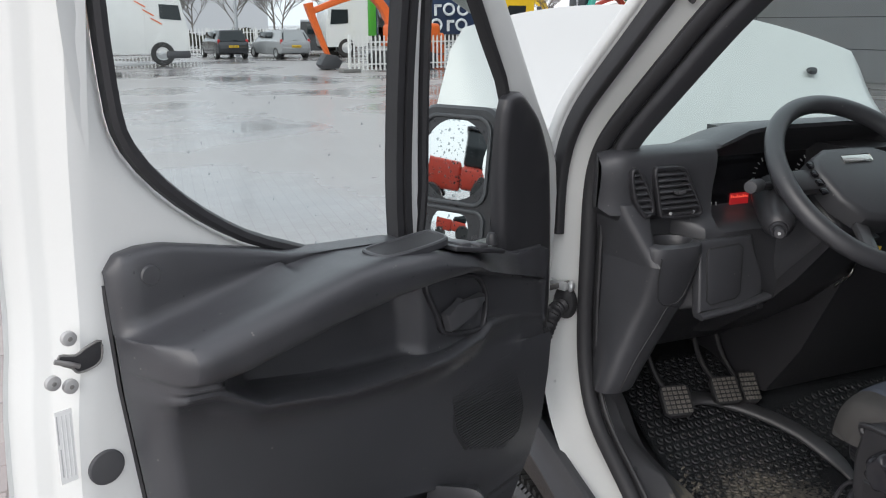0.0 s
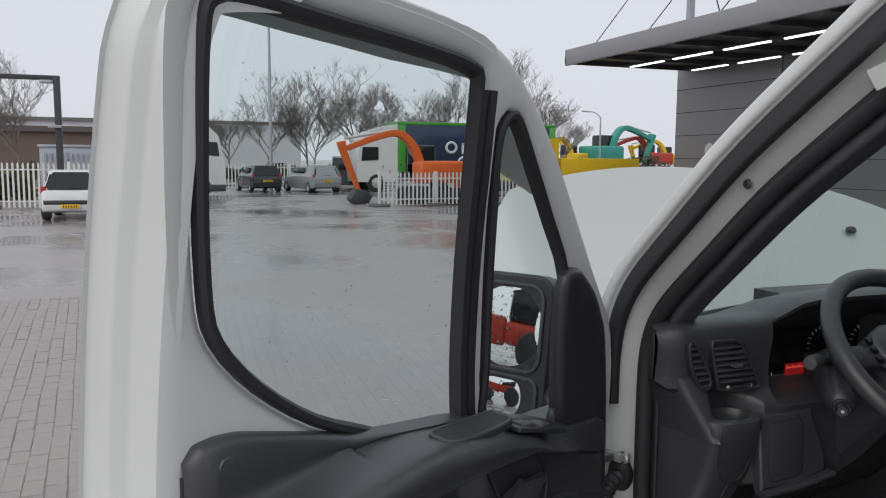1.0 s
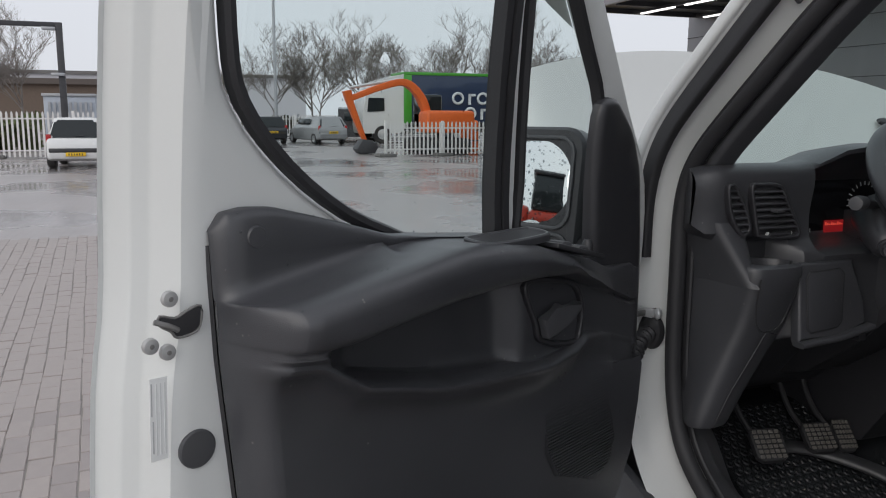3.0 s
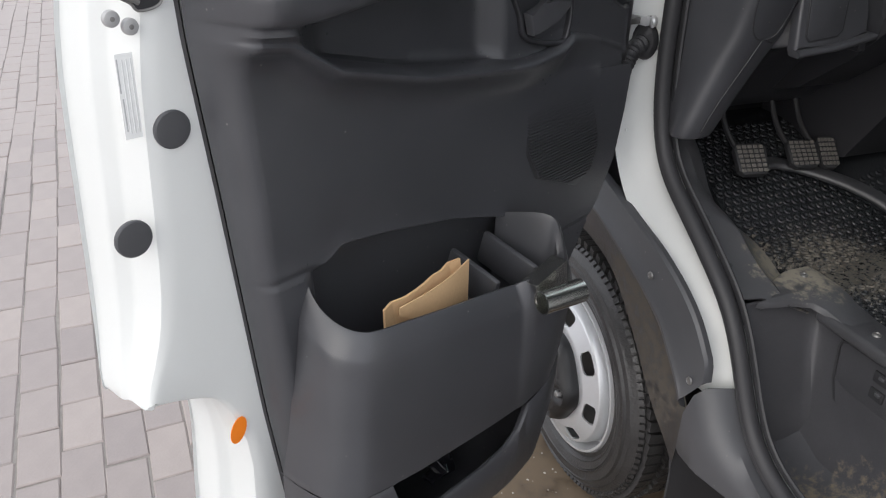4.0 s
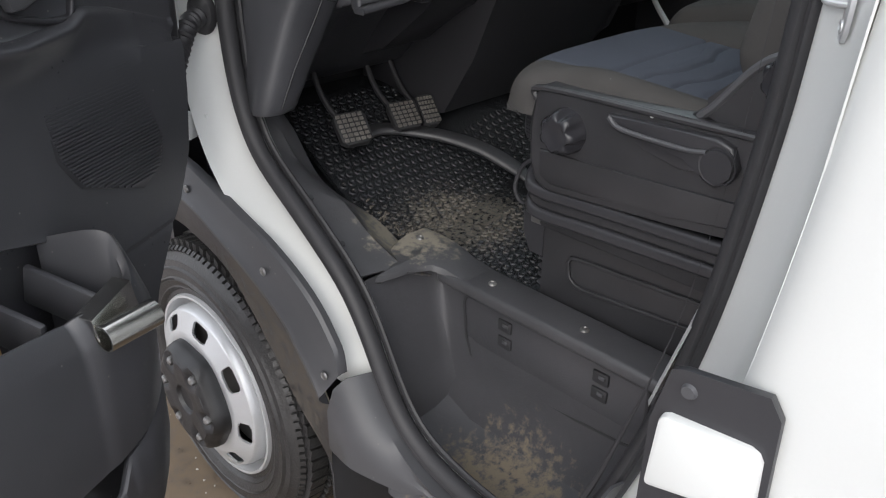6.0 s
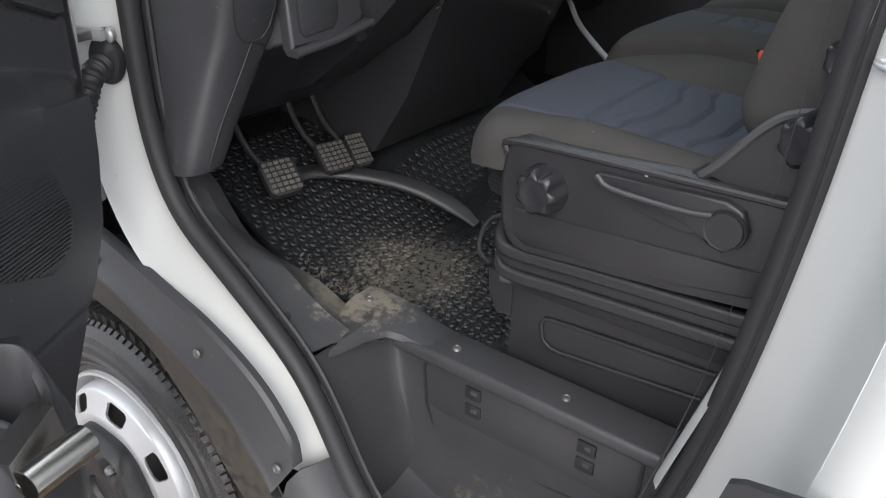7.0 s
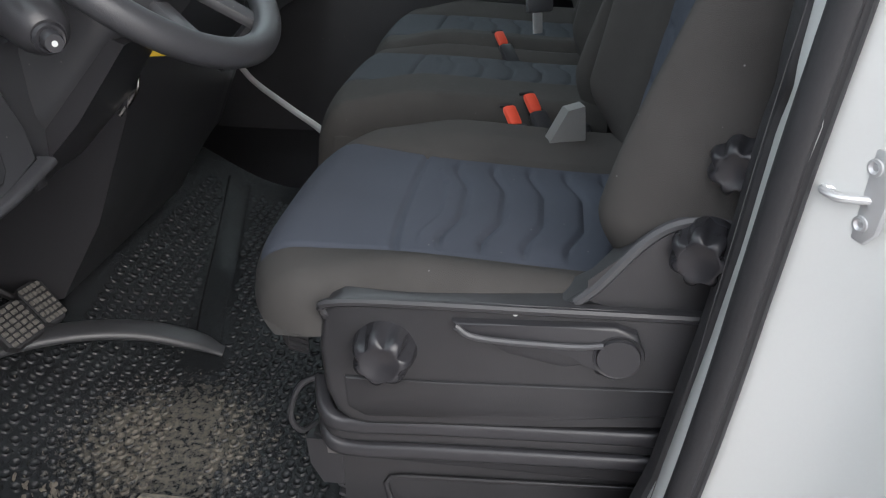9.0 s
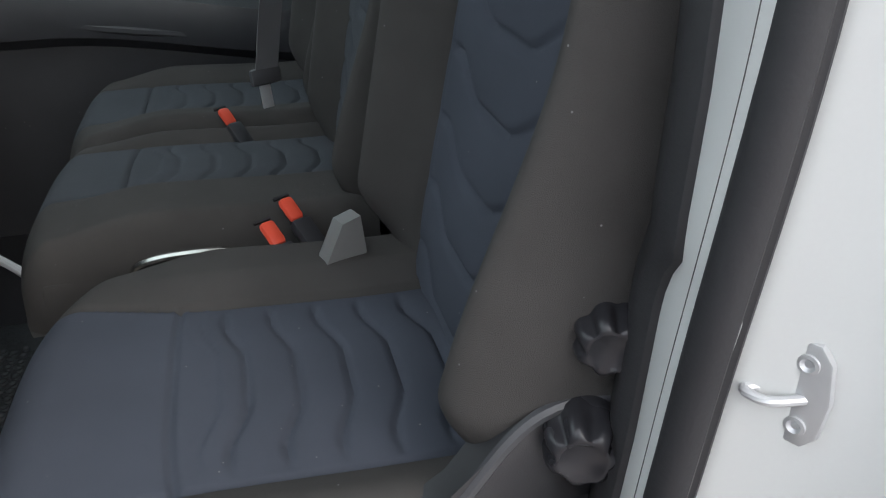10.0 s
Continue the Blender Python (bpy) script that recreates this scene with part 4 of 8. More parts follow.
Z_LIP = [(0.077, 1.198), (0.237, 1.248), (0.306, 1.262), (0.336, 1.25), (0.425, 1.246), (0.554, 1.259), (0.665, 1.275), (0.802, 1.31), (0.842, 1.336), (0.862, 1.349), (0.897, 1.354), (0.94, 1.357)]
N_LIP = [(0.081, 0.03), (0.182, 0.045), (0.306, 0.075), (0.45, 0.09), (0.651, 0.096), (0.842, 0.1), (0.915, 0.095), (0.94, 0.05)]
U_LEFT = [(0.55, 0.846), (0.616, 0.85), (0.829, 0.876), (1.152, 0.904), (1.341, 0.922), (1.484, 0.928), (1.515, 0.928)]
U_RIGHT = [(0.499, 0.512), (0.516, 0.388), (0.561, 0.314), (0.801, 0.22), (0.881, 0.164), (0.965, 0.092), (1.125, 0.069), (1.488, 0.067)]


def section(u):
    zt, zb, zr, zc, zl = (lin(u, t) for t in (Z_TOP, Z_BACK, Z_RIDGE, Z_CREASE, Z_LIP))
    nr, nc, nl = lin(u, N_RIDGE), lin(u, N_REC), lin(u, N_LIP)
    zb = min(zb, zt - 0.004)
    e = step(u, 0.068, 0.083)
    low = 0.05 * e
    zr = min(zr, zb - 0.006)
    ze = lin(u, [(0.262, 0.893), (0.33, 0.953), (0.572, 1.023), (0.719, 1.05), (0.792, 1.059), (0.821, 1.041)])
    inn = low + (0.008 - low) * step(u, 0.25, 0.29) * step(u, 0.85, 0.815)
    return [(-0.01, zt), (0.02 * e, zt - 0.001), (0.028 * e, zt - (zt - zb) * 0.4), (0.03 * e, zb + 0.008 * (zt - zb > 0.02)), (0.03 + (nr - 0.03) * 0.35, zb - 0.001), (0.03 + (nr - 0.03) * 0.8, zr + 0.006),
            (nr, zr - 0.008), (nr, (zr + zc) / 2), (nr - 0.008, zc + 0.004), (max(nc, nr - 0.03), zc - 0.002), (nc, zc - 0.01), (nc, (zc + zl) / 2), (nc, zl + 0.006), ((nc + nl) / 2, zl + 0.002), (nl, zl - 0.003), (nl, zl - 0.012),
            ((nl + 2 * low) / 3, zl - 0.045), (low * 1.15, 1.16), (low, ze + 0.035), (low, ze + 0.012), (low * 0.95, ze + 0.003), (inn, ze - 0.006), (inn, ze - 0.03), (inn, 0.82), (inn, 0.76), (low * 0.9, 0.65), (low * 0.8, 0.57), (-0.01, 0.565)]


us = sorted({*np.linspace(0.068, 0.928, 90).tolist(), *(0.928 - 0.03 * (1 - math.cos(0.12 * i)) for i in range(14)), 0.07, 0.075})
rows = []
for u in us:
    g = math.sqrt(max(0, 1 - (max(0, u - 0.898) / 0.0301) ** 2))
    prof = curve_pts([(n * g + 0.003, z, 0) for n, z in section(u)], 3)
    f = (u - 0.068) / 0.86
    rows.append([Vector((lin(p.y, U_RIGHT) * (1 - f) + lin(p.y, U_LEFT) * f, p.x, p.y)) for p in prof])
trim_rows = rows
dpart("trim_panel", grid(rows), PLASTIC, "black grained plastic trim with moulded armrest", 50)

# pocket bin at the bottom: the lip of its opening, the ridge round the bulge and the lower seam, (along, towards cab, up)
LIP = [(0.82, 0.044, 1.035), (0.826, 0.06, 1.017), (0.829, 0.085, 1.003), (0.826, 0.115, 0.994), (0.812, 0.138, 0.988), (0.79, 0.148, 0.985), (0.74, 0.153, 0.979), (0.675, 0.156, 0.969), (0.6, 0.157, 0.957), (0.54, 0.157, 0.946),
       (0.527, 0.158, 0.943), (0.518, 0.165, 0.948), (0.505, 0.171, 0.95), (0.46, 0.175, 0.943), (0.435, 0.173, 0.94), (0.415, 0.167, 0.945), (0.404, 0.156, 0.963), (0.402, 0.147, 0.988), (0.406, 0.138, 1.006), (0.413, 0.11, 1.008), (0.425, 0.046, 0.992)]
RIM = [(0.84, 0.046, 0.99), (0.849, 0.07, 0.975), (0.852, 0.1, 0.967), (0.849, 0.125, 0.961), (0.836, 0.146, 0.956), (0.81, 0.162, 0.953), (0.75, 0.168, 0.945), (0.68, 0.172, 0.933), (0.6, 0.174, 0.92), (0.545, 0.175, 0.91),
       (0.528, 0.176, 0.907), (0.518, 0.182, 0.908), (0.5, 0.188, 0.908), (0.455, 0.19, 0.9), (0.425, 0.186, 0.895), (0.4, 0.176, 0.895), (0.38, 0.162, 0.9), (0.37, 0.145, 0.91), (0.36, 0.12, 0.93), (0.34, 0.09, 0.945), (0.3, 0.046, 0.94)]
SEAM = [(0.885, 0.046, 0.745), (0.883, 0.07, 0.742), (0.878, 0.1, 0.74), (0.87, 0.13, 0.74), (0.852, 0.15, 0.741), (0.825, 0.163, 0.742), (0.75, 0.17, 0.735), (0.68, 0.172, 0.729), (0.6, 0.173, 0.722), (0.545, 0.173, 0.718),
        (0.528, 0.173, 0.717), (0.515, 0.174, 0.716), (0.5, 0.174, 0.716), (0.45, 0.17, 0.718), (0.42, 0.163, 0.722), (0.39, 0.152, 0.73), (0.365, 0.14, 0.738), (0.35, 0.125, 0.745), (0.335, 0.11, 0.75), (0.315, 0.09, 0.76), (0.29, 0.046, 0.77)]
lip_c, rim_c, seam_c = (curve_pts(q, 4) for q in (LIP, RIM, SEAM))
rows = []
for p, q, e in zip(lip_c, rim_c, seam_c):
    mid = (p + q) / 2
    rows.append([Vector((0.62 + (p.x - 0.62) * 0.95, max(0.012, p.y - 0.012), 0.76)), Vector((0.62 + (p.x - 0.62) * 0.975, p.y - 0.007, p.z - 0.012)), p + Vector((0, -0.004, -0.001)), p, p.lerp(q, 0.12) + Vector((0, 0.002, 0.001)),
                 mid + Vector((0, 0.002, 0.002)), p.lerp(q, 0.88) + Vector((0, 0.001, 0.001)), q, q.lerp(e, 0.06) + Vector((0, 0.001, 0)), q.lerp(e, 0.3) + Vector((0, 0.003, 0)), q.lerp(e, 0.7) + Vector((0, 0.003, 0)), e.lerp(q, 0.05), e, e + Vector((0, -0.012, -0.003))])
dpart("pocket", grid(rows), PLASTIC, "black plastic door pocket", 40)
dpart("pocket_floor", plate([(0.41, 0.02), (0.41, 0.12), (0.44, 0.15), (0.8, 0.13), (0.82, 0.02)], 0.006, pose(0, 0, 0.76)), PLASTIC_DARK)
for u, w in ((0.535, 0.1), (0.455, 0.11)):
    dpart("pocket_rib", obox((0.012, w, 0.06), pose(u, w / 2 + 0.03, 0.925, -14, 0, 0), 0.005), PLASTIC, "moulded divider in the pocket")
# lower slot and its outer wall
rows = []
for e in seam_c:
    z1 = min(e.z - 0.003, lin(e.x, [(0.29, 0.76), (0.45, 0.712), (0.49, 0.708), (0.515, 0.668), (0.54, 0.65), (0.6, 0.643), (0.7, 0.645), (0.745, 0.65), (0.77, 0.668), (0.783, 0.737), (0.9, 0.745)]))
    z0 = lin(e.x, [(0.29, 0.69), (0.34, 0.6), (0.424, 0.545), (0.537, 0.53), (0.86, 0.567), (0.95, 0.604)])
    rows.append([Vector((e.x, e.y * 0.86, z0 + 0.012)), Vector((e.x, e.y * 0.94, z1 - 0.006)), Vector((e.x, e.y * 0.965, z1)), Vector((e.x, e.y * 0.99, z1)), Vector((e.x, e.y * 1.01, z1 - 0.006)), Vector((e.x, e.y * 1.0, (z0 + z1) / 2)), Vector((e.x, e.y * 0.9, z0)), Vector((e.x, 0.0, z0 - 0.01))])
dpart("lower_tray", grid(rows), PLASTIC, "black plastic lower door tray", 40)
dpart("slot_back", box(0.36, 0.86, 0.02, 0.03, 0.56, 0.76), RUBBER)
bm = bmesh.new()
for i, (u, z) in enumerate(((0.66, 0.655), (0.64, 0.66), (0.652, 0.668), (0.625, 0.652), (0.635, 0.672))):
    obox((0.03, 0.02, 0.008), pose(u, 0.12, z - 0.02, 40 * i, 25 * i, 60 * i), 0.002, bm=bm)
scrap = bm
# corner trim behind the quarter window
CORNER = [(0.165, 1.635), (0.137, 1.617), (0.098, 1.584), (0.068, 1.541), (0.046, 1.493), (0.033, 1.389), (0.029, 1.275), (0.031, 1.175), (0.041, 1.108), (0.071, 0.995), (0.107, 0.932), (0.127, 0.991), (0.143, 1.154), (0.179, 1.319), (0.2, 1.345), (0.208, 1.491), (0.212, 1.603), (0.198, 1.632)]
rows = []
loop = flat(CORNER, 2)
for d, n in ((0, -0.002), (0, 0.008), (-0.003, 0.015), (-0.01, 0.021), (-0.018, 0.0235)):
    rows.append([dl(p.x, p.y, n) for p in out_loop(loop, d)])
bm = grid(rows, True)
fill(bm, [out_loop(loop, -0.018)], lambda u, z: dl(u, z, 0.0235))
bmesh.ops.remove_doubles(bm, verts=bm.verts, dist=0.0005)
dpart("corner_trim", bm, PLASTIC_DARK, "black smooth corner trim")

# handle, recess bezel, tray and switches
bez = flat([(0.459, 1.355), (0.449, 1.369), (0.387, 1.362), (0.331, 1.346), (0.308, 1.309), (0.313, 1.263), (0.329, 1.253), (0.377, 1.261), (0.421, 1.277), (0.434, 1.307)], 3)
dpart("handle_bezel", sweep([Vector((p.x, 0.066, p.y)) for p in bez], rect_profile(0.008, 0.012, 0.003), (0, 1, 0), True), PLASTIC_DARK)
bm = grid([[Vector((p.x, n, p.y)) for p in out_loop(bez, d)] for d, n in ((0.0, 0.066), (-0.008, 0.035), (-0.02, 0.03))], True)
bm.verts.ensure_lookup_table()
bm.faces.new(bm.verts[-len(bez):])
dpart("handle_recess", bm, PLASTIC_DARK)
bm = plate([(0.0, -0.004), (0.03, 0.004), (0.042, 0.012), (0.05, 0.004), (0.098, 0.006), (0.1, -0.006), (0.07, -0.022), (0.03, -0.036), (0.012, -0.036)], 0.014, axes((-1, 0, 0), (0, 0, 1), (0, 1, 0), (0.432, 0.072, 1.316)), 0.004)
dpart("door_handle", bm, GREY_PLASTIC, "black inner door handle")
tray = flat([(0.57, 0.055), (0.51, 0.055), (0.45, 0.056), (0.441, 0.064), (0.442, 0.086), (0.455, 0.098), (0.51, 0.103), (0.565, 0.1), (0.58, 0.088), (0.581, 0.066)], 4)
def tray_pts(d, h):
    return [Vector((p.x, p.y, 1.4415 - 0.08 * (p.y - 0.09) + h)) for p in out_loop(tray, d)]
bm = grid([tray_pts(0.004, -0.008), tray_pts(0.004, 0.001), tray_pts(0.002, 0.003), tray_pts(-0.001, 0.003), tray_pts(-0.003, 0.0005)], True)
dpart("armrest_tray", bm, PLASTIC, "small tray sunk in the armrest")
bm = bmesh.new()
bm.faces.new([bm.verts.new(p) for p in tray_pts(-0.003, 0.0008)])
dpart("tray_floor", bm, RUBBER, smooth=0)
SM = axes((0.97, 0, 0.243), (0, 1, 0), (-0.243, 0, 0.97), (0.375, 0.078, 1.409))
dpart("switch_panel", obox((0.13, 0.062, 0.008), SM, 0.003), PLASTIC_DARK)
for i in range(2):
    dpart("window_switch", obox((0.024, 0.03, 0.009), SM @ pose(0.03 - 0.045 * i, 0.008, 0.005, 0, 6, 0), 0.003), GREY_PLASTIC)
dpart("lock_knob", lathe([(0.0, 0.02), (0.006, 0.019), (0.009, 0.012), (0.01, 0.0)], pose(0.285, 0.06, 1.392), 14), PLASTIC_DARK)
dpart("screw_cap", lathe([(0.0, 0.002), (0.011, 0.002), (0.0125, 0.0), (0.013, -0.003)], axes((1, 0, 0), (0, 0, 1), (0, 1, 0), (0.885, 0.03, 1.477)), 24), PLASTIC)

# loudspeaker grille
SPK = [(0.395, 1.143), (0.256, 1.176), (0.217, 1.173), (0.174, 1.071), (0.166, 1.042), (0.181, 1.001), (0.229, 0.981), (0.35, 1.03), (0.382, 1.079)]
bm = plate(SPK, 0.008, axes((1, 0, 0), (0, 0, 1), (0, 1, 0), (0, 0.05, 0)), 0.004)
grille = dpart("speaker_grille", bm, PLASTIC_DARK, "black ribbed loudspeaker grille")
bm = bmesh.new()
for i in range(36):
    z = 0.995 + 0.0053 * i
    xs = []
    for a, b2 in zip(SPK, SPK[1:] + SPK[:1]):
        if (a[1] - z) * (b2[1] - z) < 0:
            xs.append(a[0] + (b2[0] - a[0]) * (z - a[1]) / (b2[1] - a[1]))
    if len(xs) == 2 and abs(xs[0] - xs[1]) > 0.02:
        box(min(xs) + 0.006, max(xs) - 0.006, 0.057, 0.0605, z, z + 0.0026, bm=bm)
part("grille_rib", bm, PLASTIC, driver_door, "fine grille ribs", local=True)["kind"] = "stuff"

# latch, bolts, plugs, labels on the white edge
def disc(u, z, r, h, n=0.0, sq=1.0):
    return lathe([(0, h), (r * 0.7, h), (r * 0.92, h * 0.8), (r, 0.2 * h), (r, -0.003)], axes((1, 0, 0), (0, 0, 1), (0, 1, 0), (u, n, z)) @ Matrix.Diagonal((1, sq, 1, 1)), 26)
for u, z in ((0.972, 1.42), (0.995, 1.375), (0.977, 1.365)):
    b3 = dpart("latch_bolt", disc(u, z, 0.0085, 0.003, 0.001), ZINC, "grey bolt head")
    part("bolt_socket", disc(u, z, 0.0026, 0.0006, 0.004), DARK_METAL, driver_door, local=True)
LATCH = [(0.9856, 1.4046), (0.9687, 1.3999), (0.9551, 1.4053), (0.9388, 1.4077), (0.9408, 1.3869), (0.9502, 1.3804), (0.9675, 1.3793), (0.9738, 1.3869), (0.9854, 1.395)]
dpart("latch", plate(LATCH, 0.003, axes((1, 0, 0), (0, 0, 1), (0, 1, 0), (0, 0.0012, 0)), 0.001), RUBBER, "dark latch opening")
dpart("latch_rim", tube([(u, 0.0035, z) for u, z in LATCH], 0.0016, 6, 3, True), DARK_METAL, "worn steel edge of the latch")
dpart("latch_claw", tube([(0.992, 0.004, 1.4), (0.978, 0.008, 1.394), (0.968, 0.008, 1.388)], 0.003, 8), DARK_METAL, "steel latch claw")
for u, z in ((0.949, 1.252), (1.013, 1.143)):
    dpart("rubber_plug", disc(u, z, 0.0215, 0.0025, 0.0015), GREY_PLASTIC, "round dark grey rubber plug")
PAPER = mat("white_sticker", (0.86, 0.87, 0.86), 0.36, var=0.03, bump=0)
PALE_INK = mat("pale_print_line", (0.72, 0.73, 0.725), 0.6, var=0.05, bump=0)
INK = mat("grey_print", (0.5, 0.5, 0.51), 0.6, var=0.1, bump=0)
dpart("sticker", obox((0.019, 0.0008, 0.088), pose(0.991, 0.0012, 1.297, 0, -2, 0)), PAPER, "white information sticker")
for i in range(4):
    for k in range(2 if i == 0 else 1):
        part("print_line", obox((0.0014, 0.0005, 0.076 if i else 0.034), pose(0.998 - 0.0046 * i, 0.0018, 1.297 + (0.0 if i else 0.022 - 0.04 * k), 0, -2, 0)), INK if i == 0 else PALE_INK, driver_door, local=True)
dpart("sticker", lathe([(0, 0.0012), (0.012, 0.0012), (0.012, 0)], axes((1, 0, 0), (0, 0, 1), (0, 1, 0), (0.92, 0.0015, 0.819)) @ pose(0, 0, 0, 0, 0, 20) @ Matrix.Diagonal((1, 1.7, 1, 1)), 24), ORANGE_STICKER, "bright orange oval sticker")
rows = [[Vector((lin(z, U_LEFT) + d, n, z)) for d, n in ((-0.004, 0.0), (0.0, 0.004), (0.0025, 0.0))] for z in np.linspace(0.57, 1.47, 30)]
dpart("trim_seal", grid(rows), RUBBER)

# outside mirror: its face looks rearwards along the closed door
MM = axes((0.06, -0.998, 0), (0, 0, 1), (-0.998, -0.06, 0), (0.012, -0.235, 1.42)) @ pose(0, 0, 0, 8, 0, 0)
bm = sweep([MM @ Vector((0, 0, z)) for z in (-0.02, -0.012, 0.02, 0.055, 0.085, 0.1)], rect_profile(0.215, 0.325, 0.045, 5), (0, 0, 1), scale=lambda f: (0.96, 1.0, 1.0, 0.97, 0.86, 0.6)[round(f * 5)])
dpart("mirror_housing", bm, PLASTIC_DARK, "black door mirror housing wet with rain")
dpart("mirror_arm", tube([(0.03, -0.08, 1.32), (-0.01, -0.14, 1.34), (-0.05, -0.2, 1.37)], 0.035, 12), PLASTIC_DARK)
for z0, z1, nm in ((-0.043, 0.14, "mirror glass wet with rain drops"), (-0.146, -0.056, "small wide-angle mirror glass")):
    lp = [(p[0], p[1] + (z0 + z1) / 2) for p in rect_profile(0.172, z1 - z0, 0.034 if z1 > 0 else 0.022, 7)]
    dpart("mirror_rim", sweep([MM @ Vector((x, z, -0.021)) for x, z in lp], rect_profile(0.008, 0.01, 0.002), MM.to_3x3() @ Vector((0, 0, -1)), True), PLASTIC, "black mirror rim")
    bm, R0, zc = bmesh.new(), 1.5 if z1 > 0 else 0.5, (z0 + z1) / 2
    fill(bm, [[Vector(p) for p in lp]], lambda x, z: MM @ Vector((x, z, -0.0225 + (x * x + (z - zc) ** 2) / (2 * R0))), 0.012)
    dpart("mirror_glass", bm, MIRROR, nm, 60)
rnd = random.Random(11)
bm = bmesh.new()
for _ in range(330):
    x, z, r = rnd.uniform(-0.08, 0.08), rnd.uniform(-0.142, 0.134), rnd.choice((0.0009, 0.0013, 0.0016, 0.0024))
    lathe([(0, 0.7), (0.5, 0.6), (0.85, 0.35), (1, 0)], MM @ pose(x, z, -0.0225, 180, 0, 0) @ Matrix.Diagonal((r, r * rnd.uniform(1, 1.7), r, 1)), 6, bm)
WATER = glass("water_drops", (0.62, 0.65, 0.66), 0.05)
dpart("rain_drop", bm, WATER, "rain drops on the mirror")["kind"] = "stuff"
bm = bmesh.new()
for _ in range(90):
    u, z, r = rnd.uniform(0.46, 0.92), rnd.uniform(1.44, 1.97), rnd.choice((0.0008, 0.0011, 0.0016))
    if inside((u, z), [tuple(p) for p in win]):
        lathe([(0, 0.7), (0.5, 0.6), (0.85, 0.35), (1, 0)], Matrix.Translation(dl(u, z, -0.0095)) @ axes((1, 0, 0), (0, 0, 1), (0, -1, 0), (0, 0, 0)) @ Matrix.Diagonal((r, r * rnd.uniform(1, 1.8), r, 1)), 6, bm)
dpart("rain_drop", bm, WATER, "rain drops on the window")["kind"] = "stuff"
bm = bmesh.new()
for _ in range(240):
    p, r = rnd.choice(rnd.choice(trim_rows[4:-12])), rnd.choice((0.0007, 0.001, 0.0014))
    lathe([(0, 0.7), (0.5, 0.6), (0.85, 0.35), (1, 0)], Matrix.Translation(p + Vector((rnd.uniform(-0.003, 0.003), 0.0003, rnd.uniform(-0.003, 0.003)))) @ axes((1, 0, 0), (0, 0, -1), (0, 1, 0), (0, 0, 0)) @ Matrix.Diagonal((r, r * rnd.uniform(1, 1.6), r, 1)), 6, bm)
dpart("rain_drop", bm, WATER, "rain drops on the trim")["kind"] = "stuff"

# things in and on the pocket
scrap.transform(DOOR)
solo("crumpled_wrapper", scrap, GLOSS_BLACK, "small crumpled glossy black wrapper in the lower tray", "wrapper", smooth=0)
rnd = random.Random(3)
rows = [[DOOR @ Vector((0.727 - 0.15 * i / 8 + 0.012 * j / 6, 0.108 - 0.012 * j / 6 + rnd.uniform(-0.005, 0.005), 0.77 + (0.2 + 0.022 * i / 8) * j / 6)) for i in range(9)] for j in range(7)]
bm = thick(grid(rows), 0.004)
flap = [[DOOR @ Vector((0.722 - 0.14 * i / 8, 0.1135 + 0.008 * math.sin(3.1 * i / 8), (0.972 + 0.02 * i / 8) - (0.012 + 0.06 * (i / 8) ** 0.7) * j / 3)) for i in range(9)] for j in range(4)]
merge(bm, thick(grid(flap), 0.002))
solo("paper_envelope", bm, CARD, "crumpled brown paper envelope standing in the door pocket", "envelope", smooth=15)
hook = thing("metal_bracket", DOOR @ Vector((0.48, 0.17, 0.9)), "shiny metal bracket with a short tube clipped on the pocket", "bracket")
bm = obox((0.076, 0.0025, 0.045), pose(0.474, 0.187, 0.932, 0, 11, 0))
obox((0.076, 0.026, 0.0025), pose(0.477, 0.175, 0.9545, 0, 11, 0), bm=bm)
obox((0.076, 0.0025, 0.03), pose(0.475, 0.163, 0.941, 0, 11, 0), bm=bm)
bm.transform(DOOR)
part("plate", bm, CHROME, hook)
bm = lathe([(0.0185, -0.03), (0.0185, 0.045), (0.0165, 0.045), (0.0165, -0.03), (0.0185, -0.03)], DOOR @ axes((0, 0, 1), (0.28, 0.96, 0), (-0.96, 0.28, 0.0), (0.487, 0.208, 0.925)), 28)
part("tube", bm, CHROME, hook)

# ---- seats ----
def wave(s, lo, hi):
    """Trapezoid bulge across a quilted panel."""
    q = (s - lo) / (hi - lo)
    return step(q, 0.12, 0.38) * (1 - step(q, 0.62, 0.88))


def groove(d, w):
    return math.exp(-((d / w) ** 2))


def pad(ns, nt, shape, blue):
    """A padded shape over (s, t); the insert takes the second material."""
    bm = grid([[shape(i / ns, j / nt) for j in range(nt + 1)] for i in range(ns + 1)])
    bm.faces.ensure_lookup_table()
    for k, f in enumerate(bm.faces):
        i, j = divmod(k, nt)
        f.material_index = 1 if blue((i + 0.5) / ns, (j + 0.5) / nt) else 0
    return bm


